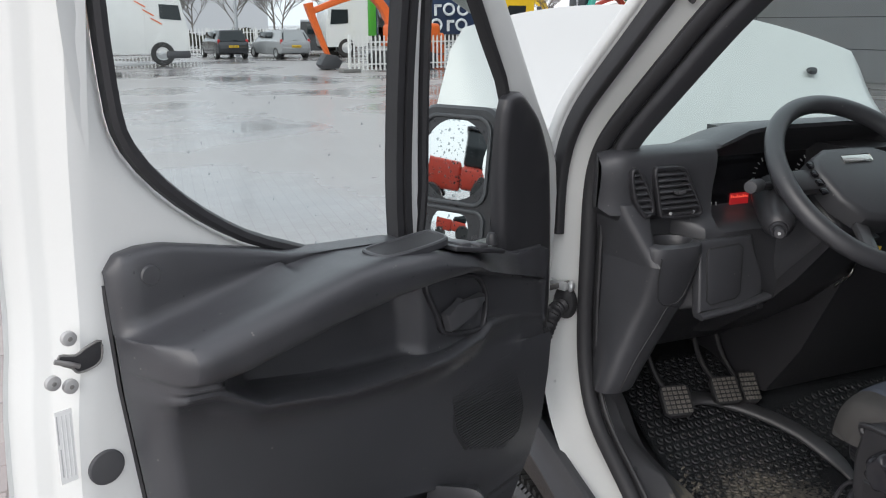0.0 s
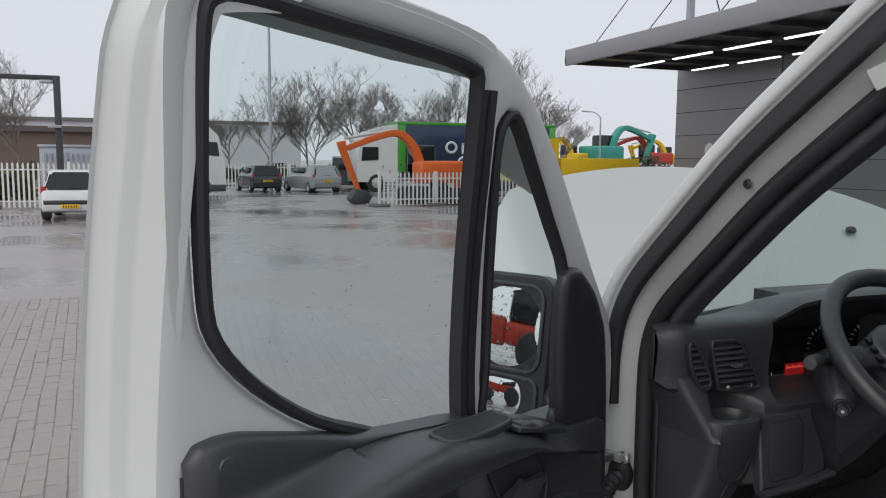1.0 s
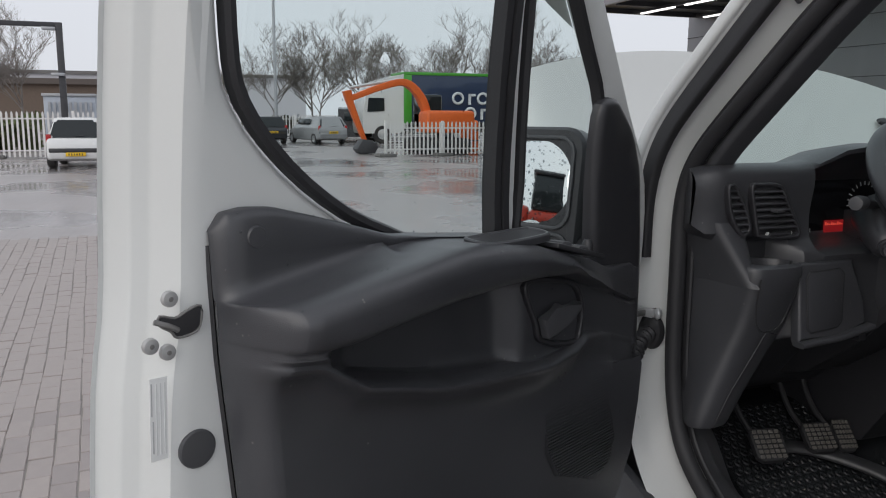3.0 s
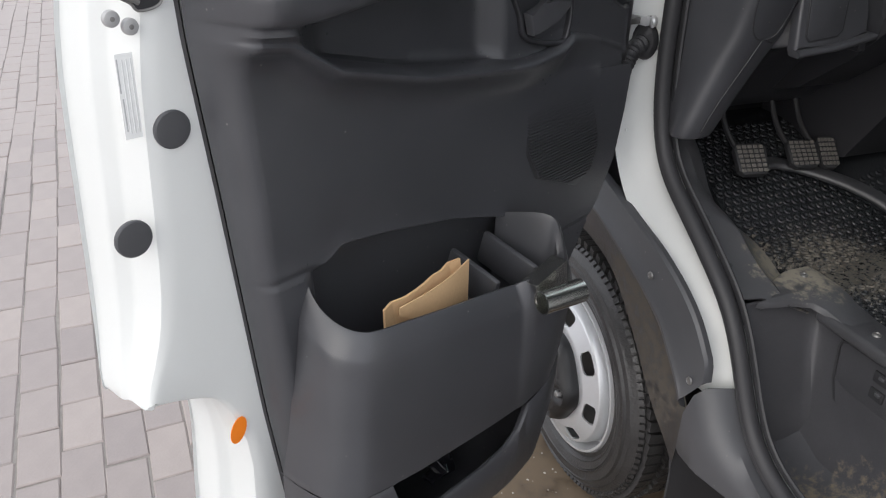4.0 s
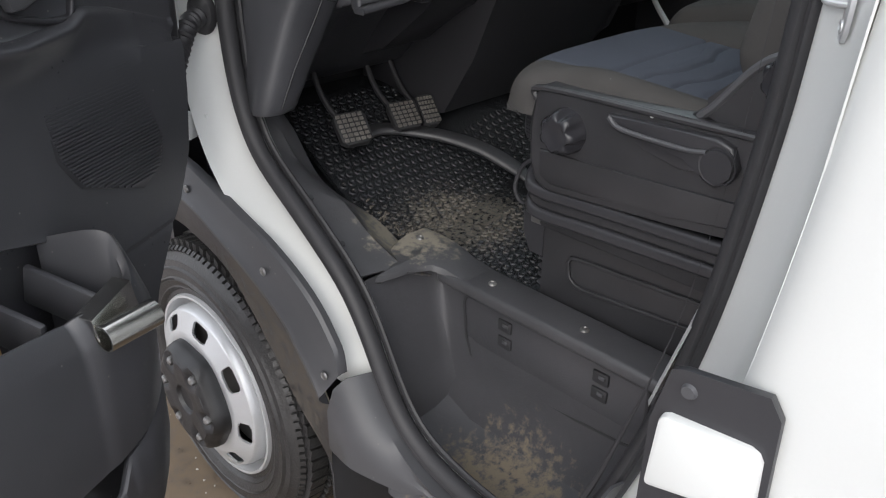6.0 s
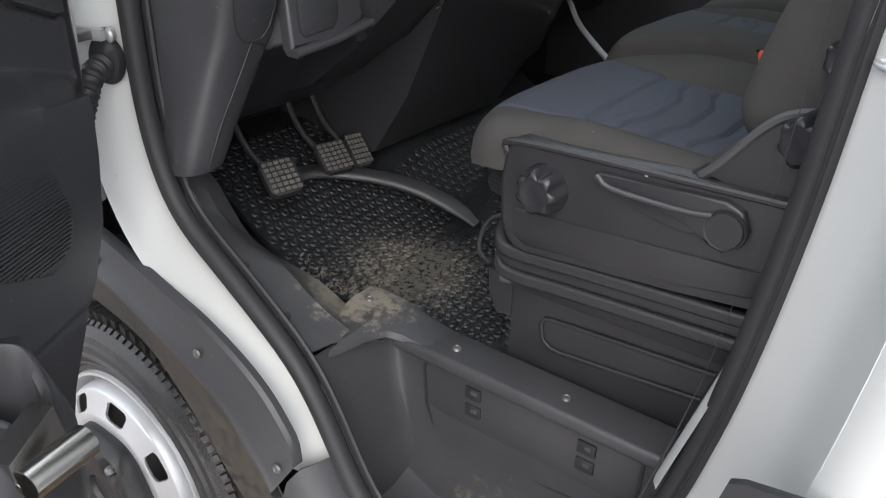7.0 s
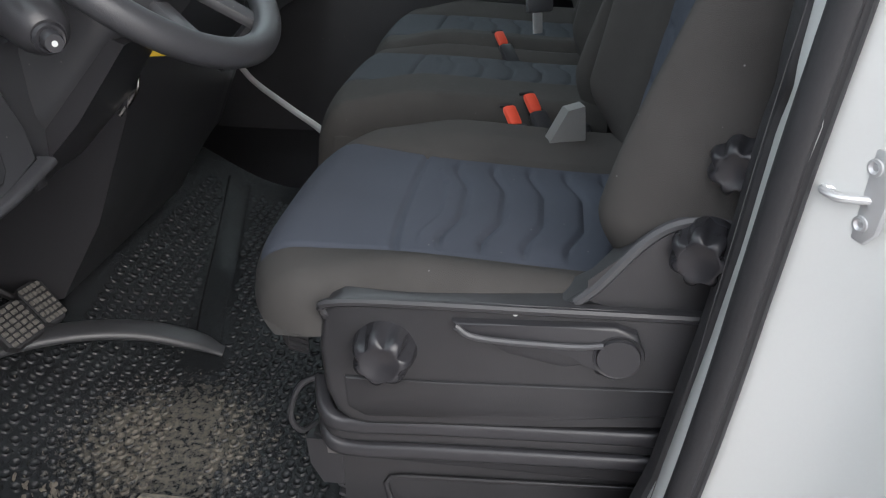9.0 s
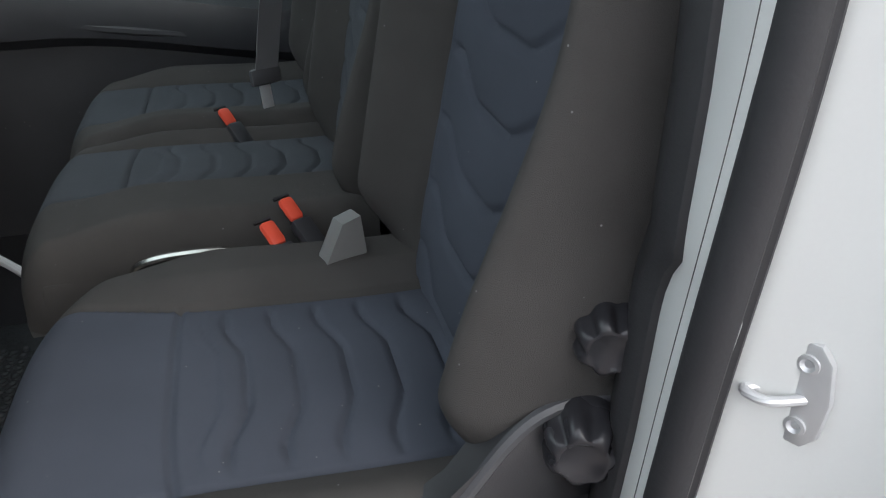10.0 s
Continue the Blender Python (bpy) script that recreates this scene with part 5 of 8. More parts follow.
def cushion_shape(x0, x1, yf, yb, zt, lo, hi, seam, n_waves, front_bow=0.05, skirt=0.11, bolster=0.022, flare=0.0):
    hi0 = hi

    def f(s, t):
        hi = hi0 + flare * step(t, 0.45, 0.0)
        c = 2 * s - 1
        x = x0 + (x1 - x0) * s
        fr = yf - front_bow * abs(c) ** 3.5
        y = fr + (yb - fr) * t
        dx, df = max(0, abs(c) - 0.84) / 0.16, max(0, 0.12 - t) / 0.12
        z = zt - skirt * (1 - math.sqrt(max(0, 1 - min(1, dx * dx + df * df))))
        side = 1 - step(s, lo - 0.1, lo + 0.02) * (1 - step(s, hi - 0.02, hi + 0.1))
        z += bolster * side * step(t, 0.05, 0.4) - 0.012 * step(t, 0.3, 0.9)
        if lo < s < hi:
            ys = fr + (yb - fr) * seam
            z -= 0.006 * groove(y - ys, 0.004)
            if t > seam:
                sp = (ys - yb) / (n_waves + 0.4)
                u = (ys - y) - 0.022 * wave(s, lo, hi)
                k = round(u / sp)
                if 1 <= k <= n_waves:
                    edge = step(s, lo + 0.0, lo + 0.08) * (1 - step(s, hi - 0.08, hi - 0.0))
                    z += edge * (0.0032 * abs(math.sin(math.pi * u / sp)) ** 0.7 - 0.0042 * groove(u - k * sp, 0.0042))
        for e in (lo, hi):
            z -= 0.006 * groove((s - e) * (x1 - x0), 0.004) * step(t, 0.0, 0.1)
        return Vector((x, y, z))
    return f


def back_shape(x0, x1, zb, zt, y0, slope, lo0, hi, n_waves, depth=0.13, dip=0.035, bolster=0.05, spread=0.12):
    def f(s, t):
        lo = lo0 - spread * step(t, 0, 0.6)
        c = 2 * s - 1
        w = 1 - 0.12 * step(t, 0.55, 1.0) - 0.05 * step(0.12 - t, 0, 0.12)
        x = (x0 + x1) / 2 + (x1 - x0) / 2 * c * w
        z = zb + (zt - zb) * t
        dx, dz = max(0, abs(c) - 0.8) / 0.2, max(max(0, 0.06 - t) / 0.06, max(0, t - 0.93) / 0.07)
        y = y0 - slope * (z - zb)
        y -= depth * (1 - math.sqrt(max(0, 1 - dx * dx))) + depth * 0.6 * (1 - math.sqrt(max(0, 1 - dz * dz)))
        side = 1 - step(s, lo - 0.14, lo + 0.03) * (1 - step(s, hi - 0.03, hi + 0.14))
        y += bolster * side * step(t, 0.02, 0.2)
        if lo < s < hi:
            sp = (zt - zb) * 0.9 / n_waves
            u = z - zb + dip * wave(s, lo, hi)
            k = round(u / sp)
            if k >= 1:
                edge = step(s, lo - 0.01, lo + 0.05) * (1 - step(s, hi - 0.05, hi + 0.01))
                y += edge * (0.004 * abs(math.sin(math.pi * u / sp)) ** 0.7 - 0.005 * groove(u - k * sp, 0.005))
        for e in (lo, hi):
            y -= 0.006 * groove((s - e) * (x1 - x0), 0.004)
        return Vector((x, y, z))
    return f


KNOB = mat("smooth_black_knob", (0.026, 0.026, 0.03), 0.27, var=0.15, fine=500, bump=0.02)


def knob(par, p, r, label="black scalloped adjuster knob", tilt=0.0):
    m = axes((0, 1, 0), (0, 0, 1), (-1, 0, 0), p) @ pose(0, 0, 0, 0, tilt, 0)
    n, rows = 96, []
    for q, h, d in ((1.02, -0.004, 0.0), (1.02, 0.004, 0.0), (1.0, 0.008, 0.1), (0.98, 0.02, 0.2), (0.92, 0.028, 0.24), (0.82, 0.033, 0.2), (0.7, 0.0355, 0.1), (0.58, 0.036, 0.03), (0.5, 0.0345, 0.0)):
        rows.append([m @ Vector((r * q * (1 - d * (0.5 + 0.5 * math.cos(a * 7)) ** 1.5) * math.cos(a), r * q * (1 - d * (0.5 + 0.5 * math.cos(a * 7)) ** 1.5) * math.sin(a), h)) for a in [6.28319 * i / n for i in range(n)]])
    bm = grid(rows, True)
    bm.verts.ensure_lookup_table()
    bm.faces.new(bm.verts[-n:])
    return part("adjuster_knob", bm, KNOB, par, label, 50)


SEAT_PLASTIC = mat("black_seat_plastic", (0.03, 0.03, 0.033), 0.36, var=0.3, scale=14, fine=700, bump=0.25, dist=0.0007, spec=0.6)
driver_seat = thing("driver_seat", (0.57, -0.72, 0.75), "driver seat in black and blue-grey cloth on a black base", "seat")
SB = [FABRIC, FABRIC_BLUE]
LO1, HI1 = 0.18, 0.735
part("seat_cushion", pad(150, 150, cushion_shape(0.352, 0.885, -0.452, -0.95, 1.146, LO1, HI1, 0.35, 6, 0.07, 0.06, flare=0.09), lambda s, t: LO1 < s < HI1 + 0.09 * step(t, 0.45, 0.0) and t > 0.02), SB, driver_seat, "black cushion with quilted blue-grey insert", 60)
part("backrest", pad(130, 200, back_shape(0.35, 0.9, 1.1, 1.8, -0.905, 0.2, 0.27, 0.8, 8, bolster=0.08), lambda s, t: 0.27 - 0.12 * step(t, 0, 0.6) < s < 0.8), SB, driver_seat, "black backrest with quilted blue-grey insert", 60)
part("backrest_shell", obox((0.44, 0.1, 0.66), pose(0.62, -1.09, 1.42, 11, 0, 0), 0.04, 3), SEAT_PLASTIC, driver_seat)
PANEL = [(-0.578, 1.126), (-0.585, 1.136), (-0.6, 1.143), (-0.82, 1.15), (-1.04, 1.154), (-1.04, 1.02), (-0.94, 1.012), (-0.83, 1.0), (-0.62, 0.976), (-0.6, 0.98), (-0.585, 0.992), (-0.574, 1.02), (-0.57, 1.075)]
SIDE = lambda x: axes((0, 1, 0), (0, 0, 1), (-1, 0, 0), (x, 0, 0))
part("side_panel", plate(PANEL, 0.03, SIDE(0.375), 0.011, 4), SEAT_PLASTIC, driver_seat, "black grained side panel")
part("panel_ridge", tube([(0.349, -0.58, 1.116), (0.346, -0.598, 1.137), (0.345, -0.82, 1.144), (0.345, -1.02, 1.148)], 0.005, 8, 6), SEAT_PLASTIC, driver_seat)
part("panel_hollow", plate([(-0.598, 1.046), (-0.7, 1.047), (-0.96, 1.063), (-0.96, 1.03), (-0.8, 1.008), (-0.62, 0.994), (-0.6, 1.006)], 0.003, SIDE(0.345), 0.0025), SEAT_PLASTIC, driver_seat, "hollow lower band of the panel")
knob(driver_seat, (0.35, -0.643, 1.084), 0.034)
LEV = [(-0.714, 1.129), (-0.8, 1.133), (-0.876, 1.137), (-0.897, 1.13), (-0.907, 1.106), (-0.899, 1.084), (-0.88, 1.073), (-0.862, 1.079), (-0.85, 1.095), (-0.837, 1.104), (-0.8, 1.105), (-0.739, 1.111)]
lv = part("tilt_lever", plate(LEV, 0.013, SIDE(0.347), 0.005, 3), PLASTIC_DARK, driver_seat, "smooth black tilt lever")
part("lever_edge", tube([(0.334, -0.718, 1.126), (0.332, -0.742, 1.115), (0.332, -0.83, 1.113), (0.332, -0.865, 1.117)], 0.0035, 8, 5), GREY_PLASTIC, lv, "shiny worn lever edge")
part("lever_shadow_gap", plate([(-0.745, 1.108), (-0.83, 1.1), (-0.848, 1.085), (-0.83, 1.08), (-0.77, 1.092)], 0.004, SIDE(0.346), 0.002), PLASTIC_DARK, lv)
part("lever_cap", lathe([(0, 0.004), (0.021, 0.004), (0.022, 0.0), (0.025, 0.001), (0.026, -0.002)], SIDE(0.334) @ Matrix.Translation((-0.881, 1.103, 0)), 36), PLASTIC_DARK, lv)
part("trim_screw", lathe([(0, 0.002), (0.0022, 0.0015), (0.0028, 0)], SIDE(0.344) @ Matrix.Translation((-0.777, 1.139, 0)), 10), STEEL, driver_seat)
REC = [(-0.82, 1.148), (-0.852, 1.17), (-0.892, 1.222), (-0.915, 1.245), (-0.945, 1.254), (-1.03, 1.245), (-1.04, 1.145), (-0.9, 1.14)]
part("recliner_cover", plate(REC, 0.04, SIDE(0.393), 0.01, 3), SEAT_PLASTIC, driver_seat, "black recliner cover")
part("cover_edge", tube([(0.357, -0.836, 1.15), (0.355, -0.857, 1.172), (0.355, -0.897, 1.224), (0.355, -0.93, 1.245), (0.356, -0.98, 1.248)], 0.006, 8, 6), GREY_PLASTIC, driver_seat, "worn grey cover edge")
knob(driver_seat, (0.352, -0.95, 1.222), 0.031, tilt=20)
knob(driver_seat, (0.362, -0.969, 1.307), 0.0265, tilt=20)
# skirt and bellows under the panel, slide rail, seat box with its recess
for i, (z, dx) in enumerate(((0.975, 0.0), (0.955, 0.01), (0.936, 0.004))):
    rows = [(0.356 + dx, -1.03, z + 0.018), (0.356 + dx, -0.7, z + 0.002), (0.356 + dx, -0.6, z - 0.004), (0.362 + dx, -0.57, z + 0.004), (0.4 + dx, -0.555, z + 0.02)]
    part("bellows_fold", sweep(curve_pts(rows, 5), rect_profile(0.018, 0.02, 0.006), (0, 0, 1)), PLASTIC_DARK if i != 1 else SEAT_PLASTIC, driver_seat)
part("bellows_core", box(0.375, 0.85, -1.03, -0.58, 0.9, 0.985, 0.006), RUBBER, driver_seat)
part("seat_rail", sweep([(0.396, -0.56, 0.905), (0.396, -1.03, 0.925)], rect_profile(0.03, 0.016, 0.003), (0, 0, 1)), DARK_METAL, driver_seat, "dark steel seat rail")
part("rail_lip", sweep([(0.402, -0.56, 0.893), (0.402, -1.03, 0.915)], rect_profile(0.008, 0.012, 0.003), (0, 0, 1)), SEAT_PLASTIC, driver_seat)
part("rail_lever", tube([(0.4, -0.553, 1.0), (0.395, -0.528, 0.985), (0.39, -0.515, 0.945), (0.395, -0.525, 0.918), (0.42, -0.54, 0.915)], 0.0036, 8, 5), PLASTIC_DARK, driver_seat, "bent steel release lever")
part("seat_box", plate([(-0.572, 0.74), (-0.572, 0.885), (-1.03, 0.91), (-1.03, 0.74)], 0.42, YZ(0.404), 0.006), SEAT_PLASTIC, driver_seat, "black plastic seat box")
part("drawer_front", sweep([Vector((0.4015, y, z)) for y, z in ((-0.626, 0.84), (-0.632, 0.85), (-0.645, 0.853), (-1.0, 0.873), (-1.0, 0.83), (-0.66, 0.801), (-0.643, 0.803), (-0.631, 0.813))], rect_profile(0.007, 0.005, 0.002), (1, 0, 0), True), SEAT_PLASTIC, driver_seat, "raised rim of the box recess")
part("box_foot", box(0.385, 0.41, -1.03, -0.56, 0.74, 0.752, 0.004), SEAT_PLASTIC, driver_seat, "foot flange of the seat box")
part("rail_bracket", plate([(-0.527, 0.9), (-0.53, 0.86), (-0.545, 0.83), (-0.572, 0.83), (-0.572, 0.9)], 0.05, YZ(0.402), 0.003), PLASTIC_DARK, driver_seat, "black bracket at the box front")
part("bracket_hollow", box(0.41, 0.445, -0.562, -0.535, 0.896, 0.903), RUBBER, driver_seat)
for i in range(4):
    part("vent_rib", obox((0.07, 0.012, 0.006), pose(0.44, -0.568, 0.775 + 0.016 * i, 20, 0, 0), 0.002), PLASTIC_DARK, driver_seat)
bm = lathe([(0, 0.034), (0.018, 0.034), (0.023, 0.03), (0.024, 0)], axes((0.6, 0.3, 0), (0, 0, 1), (0.3, 0.95, 0), (0.415, -0.535, 1.045)), 24)
for i in range(24):
    obox((0.004, 0.004, 0.026), axes((0.6, 0.3, 0), (0, 0, 1), (0.3, 0.95, 0), (0.415, -0.535, 1.045)) @ Matrix.Rotation(0.2618 * i, 4, "Z") @ pose(0.024, 0, 0.015), bm=bm)
part("front_knob", bm, PLASTIC_DARK, driver_seat, "black ribbed thumb wheel")
part("belt_bracket", plate([(0.0, 0.0), (0.03, 0.055), (0.055, 0.06), (0.06, 0.01), (0.05, -0.03), (0.0, -0.03)], 0.03, axes((0.35, -0.94, 0), (0, 0, 1), (0.94, 0.35, 0), (0.785, -0.8, 1.15)), 0.006), mat("pale_grey_plastic", (0.2, 0.2, 0.2), 0.5, var=0.1), driver_seat, "pale grey buckle bracket")


def buckle(p, turn, label):
    b = thing("belt_buckle", (p[0], p[1], p[2] - 0.1), label, "seat belt buckle", "seat belt buckles")
    m = pose(*p, -55, 0, turn)
    part("stalk", obox((0.03, 0.02, 0.14), m @ pose(0, 0, -0.09), 0.006), PLASTIC_DARK, b)
    part("red_button", obox((0.022, 0.013, 0.038), m @ pose(0, 0, 0.0), 0.006), RED, b, "bright red release button")
    part("slot", obox((0.024, 0.005, 0.004), m @ pose(0, 0.004, 0.0245)), RUBBER, b)


buckle((0.872, -0.744, 1.168), -60, "black belt buckle with a red button beside the bench")
buckle((0.942, -0.773, 1.168), -60, "black belt buckle with a red button beside the bench")
buckle((1.398, -0.692, 1.165), -60, "black belt buckle with a red button between the bench seats")

bench = thing("passenger_bench", (1.42, -0.7, 0.735), "passenger bench for two in black and dark blue-grey cloth", "seat")
DB = [FABRIC, mat("dark_blue_grey_cloth", (0.066, 0.072, 0.082), 0.93, var=0.18, scale=9, fine=1500, bump=0.6, dist=0.001, spec=0.2)]
for x0, x1, lo, hi in ((0.965, 1.405, 0.4, 0.88), (1.41, 1.84, 0.24, 0.8)):
    part("seat_cushion", pad(100, 110, cushion_shape(x0, x1, -0.37, -0.9, 1.14, lo, hi, 0.3, 6, 0.03, 0.13, 0.028), lambda s, t, lo=lo, hi=hi: lo < s < hi and t > 0.02), DB, bench, "black cushion with quilted dark insert", 60)
    part("backrest", pad(90, 150, back_shape(x0 + 0.01, x1 - 0.005, 1.08, 1.75, -0.865, 0.2, 0.25, 0.75, 9), lambda s, t: 0.25 < s < 0.75), DB, bench, "black backrest with quilted dark insert", 60)
part("bench_side", box(0.965, 1.0, -0.93, -0.42, 0.78, 1.09, 0.02), FABRIC, bench, "black cloth bench side")
part("bench_base", box(1.0, 1.84, -0.93, -0.5, 0.735, 1.05, 0.01), PLASTIC_DARK, bench)
part("side_handle", tube([(0.958, -0.55, 1.07), (0.95, -0.56, 1.108), (0.948, -0.62, 1.118), (0.945, -0.69, 1.112), (0.95, -0.72, 1.07)], 0.006, 8, 6), CHROME, bench, "shiny grab loop")
part("tilt_button", lathe([(0, 0.006), (0.01, 0.005), (0.013, 0)], axes((0, 1, 0), (0, 0, 1), (-1, 0, 0), (0.965, -0.86, 1.12)), 16), PLASTIC_DARK, bench)
part("backrest_shell", box(0.99, 1.83, -1.1, -1.02, 1.0, 1.7, 0.03), PLASTIC_DARK, bench)

belt = thing("seat_belt", (1.353, -0.8, 1.2), "grey seat belt strap hanging over the bench", "seat belt")
rows = [[Vector((1.353 - 0.01 + 0.02 * j, -0.772 + 0.02 - 0.04 * j - 0.09 * k / 8 - 0.02 * step(k, 0, 8), 1.252 + 0.55 * k / 8)) for j in (0, 0.33, 0.66, 1)] for k in range(9)]
part("strap", thick(grid(rows), 0.002), mat("grey_webbing", (0.13, 0.13, 0.135), 0.8, var=0.15, fine=900, bump=0.4), belt)
part("tongue_frame", obox((0.06, 0.014, 0.03), pose(1.353, -0.77, 1.247, -8, 0, -62), 0.006), GREY_PLASTIC, belt)
part("tongue", obox((0.022, 0.003, 0.045), pose(1.353, -0.768, 1.212, -8, 0, -62), 0.001), STEEL, belt)

# ---- floor mat, pedals ----
def floor_z(x, y):
    return 0.748 + 0.16 * step(y, -0.2, 0.2) + 0.03 * step(x, 0.72, 0.9)


rows = [[Vector((x, y, floor_z(x, y))) for y in np.linspace(-0.6, 0.27, 46)] for x in np.linspace(0.372, 1.42, 50)]
fm = thing("floor_mat", (0.6, -0.2, 0.735), "black studded rubber floor mat with dried mud", "floor mat")
part("sheet", thick(grid(rows), 0.012), MAT_MAT, fm, smooth=60)
verts, faces = [], []
for r in range(36):
    for c in range(42):
        x, y = 0.385 + 0.0225 * c + (0.011 if r % 2 else 0), -0.52 + 0.0195 * r
        if x > 1.34 or abs(y + 0.23 - 0.255 * (x - 0.77)) < 0.035 or (y > -0.02 and x > 0.72):
            continue
        z, k = floor_z(x, y), len(verts)
        sl, sk = (floor_z(x, y + 0.004) - z) / 0.004, 1.0 + 0.12 * math.sin(37 * x + 91 * y)
        for s, h in ((1, 0.0), (0.9, 0.0032), (0.76, 0.0036), (0.62, 0.0006)):
            verts += [(x + 0.0098 * sk * s * math.cos(q), y + 0.0086 * s * math.sin(q), z + h + sl * 0.0086 * s * math.sin(q)) for q in [0.7854 * i for i in range(8)]]
        for ring in (0, 8, 16):
            faces += [(k + ring + i, k + ring + (i + 1) % 8, k + ring + 8 + (i + 1) % 8, k + ring + 8 + i) for i in range(8)]
        faces.append(tuple(range(k + 24, k + 32)))
me = bpy.data.meshes.new("stud")
me.from_pydata(verts, [], faces)
me.materials.append(MAT_MAT)
for p in me.polygons:
    p.use_smooth = True
ob = new("stud", me)
ob.parent, ob.matrix_parent_inverse, ob["kind"] = fm, fm.matrix_basis.inverted(), "stuff"
part("mat_ridge", sweep(curve_pts([(0.46, 0.03, 0.852), (0.56, 0.035, 0.858), (0.645, -0.045, 0.848), (0.7, -0.14, 0.828), (0.735, -0.225, 0.792), (0.745, -0.27, 0.765)], 6), rect_profile(0.05, 0.016, 0.0078), (0, 0, 1), scale=lambda f: 1 - 0.45 * step(f, 0.75, 1.0)), GREY_PLASTIC, fm, "raised black edge of the mat")
part("mat_band", thick(grid([[Vector((x, -0.23 + 0.255 * (x - 0.77) + d, floor_z(x, -0.23 + 0.255 * (x - 0.77) + d) + h)) for d, h in ((-0.026, 0.0005), (-0.021, 0.005), (0.021, 0.005), (0.026, 0.0005))] for x in np.linspace(0.78, 1.36, 14)]), 0.003), MAT_MAT, fm, "smooth raised band across the mat")
rnd = random.Random(7)
verts, faces = [], []
for _ in range(330):
    if rnd.random() < 0.8:
        x, y = rnd.gauss(0.54, 0.085), rnd.gauss(-0.25, 0.14)
        c = round((y + 0.52) / 0.0195)
        x = 0.385 + 0.0225 * round((x - 0.385) / 0.0225) + (0.011 if c % 2 else 0) + rnd.uniform(-0.004, 0.004)
        y = -0.52 + 0.0195 * c + rnd.uniform(-0.003, 0.003)
        s, h = rnd.uniform(0.001, 0.0036), 0.0042
    else:
        x, y, s, h = rnd.gauss(0.397, 0.014), rnd.gauss(-0.225, 0.05), rnd.uniform(0.003, 0.01), 0.002
    if x < 0.376 or x > 0.7 or y < -0.55:
        continue
    z, k, a = floor_z(x, y), len(verts), rnd.uniform(0.2, 1.0)
    for q in (0, 1.05, 2.1, 3.14, 4.2, 5.24):
        p, e = s * rnd.uniform(0.7, 1.35) * math.cos(q) * 1.3, s * rnd.uniform(0.5, 1.1) * math.sin(q) * 0.5
        verts.append((x + p * math.cos(a) - e * math.sin(a), y + p * math.sin(a) + e * math.cos(a), z + h - 0.0012))
    verts.append((x, y, z + h + s * 0.25))
    faces += [(k + i, k + (i + 1) % 6, k + 6) for i in range(6)]
me = bpy.data.meshes.new("mud")
me.from_pydata(verts, [], faces)
me.materials.append(MUD)
tagged(new("mud_crumbs", me), "crumbs of dry pale mud on the floor mat", "mud", kind="stuff")


def pedal(x, y, z, w, h, turn, label):
    p = thing("pedal", (x, y, z), label, "pedal", "pedals")
    m = pose(x, y, z, 42, 0, turn)
    part("pad", plate([(-w / 2, -h / 2 + 0.01), (-w / 2 + 0.012, -h / 2), (w / 2 - 0.012, -h / 2), (w / 2, -h / 2 + 0.01), (w / 2 + 0.004, h / 2 - 0.01), (w / 2 - 0.01, h / 2), (-w / 2 + 0.008, h / 2), (-w / 2, h / 2 - 0.012)], 0.014, m, 0.003), RUBBER, p)
    bm = bmesh.new()
    for i in range(5):
        for j in range(6):
            obox((w * 0.13, h * 0.1, 0.004), m @ pose((i - 2) * w * 0.18, (j - 2.5) * h * 0.15, 0.0155), 0.001, 1, bm)
    part("pad_rib", bm, GREY_RUBBER, p, "worn ribs of the pad")["kind"] = "stuff"
    part("arm", tube([m @ Vector((0, 0, 0)), m @ Vector((0.01, 0.03, -0.04)), (x + 0.01, y + 0.12, z + 0.06), (x + 0.01, y + 0.19, z + 0.24)], 0.0065, 8, 6), RUBBER, p)


pedal(0.424, -0.038, 0.906, 0.07, 0.075, -12, "worn black clutch pedal with ribbed rubber pad")
pedal(0.595, -0.008, 0.888, 0.07, 0.07, -12, "worn black brake pedal with ribbed rubber pad")
pedal(0.669, -0.006, 0.882, 0.045, 0.08, -14, "narrow black accelerator pedal with ribs")

# ---- dashboard ----
dash = thing("dashboard", (1.1, 0.0, 0.9), "black plastic dashboard with vents, cup holder and lit instruments", "dashboard")
TOP = [(0.26, 1.43), (0.14, 1.46), (0.0, 1.497), (-0.08, 1.517), (-0.125, 1.52), (-0.148, 1.508), (-0.152, 1.48), (-0.145, 1.43), (-0.147, 1.385), (-0.158, 1.37), (-0.172, 1.355), (-0.175, 1.33)]
LOW_L = [(-0.172, 1.27), (-0.16, 1.2), (-0.142, 1.1), (-0.125, 1.05), (-0.105, 1.03), (-0.05, 1.022), (0.1, 1.022), (0.26, 1.022)]
LOW_K = [(-0.175, 1.27), (-0.172, 1.21), (-0.165, 1.19), (-0.13, 1.178), (-0.06, 1.14), (0.02, 1.06), (0.12, 0.98), (0.26, 0.94)]
LEFT = [(-0.2, 0.095), (-0.15, 0.112), (-0.1, 0.138), (-0.06, 0.158), (-0.03, 0.169), (0.05, 0.176)]


def left_end(y):
    return lin(y, LEFT)


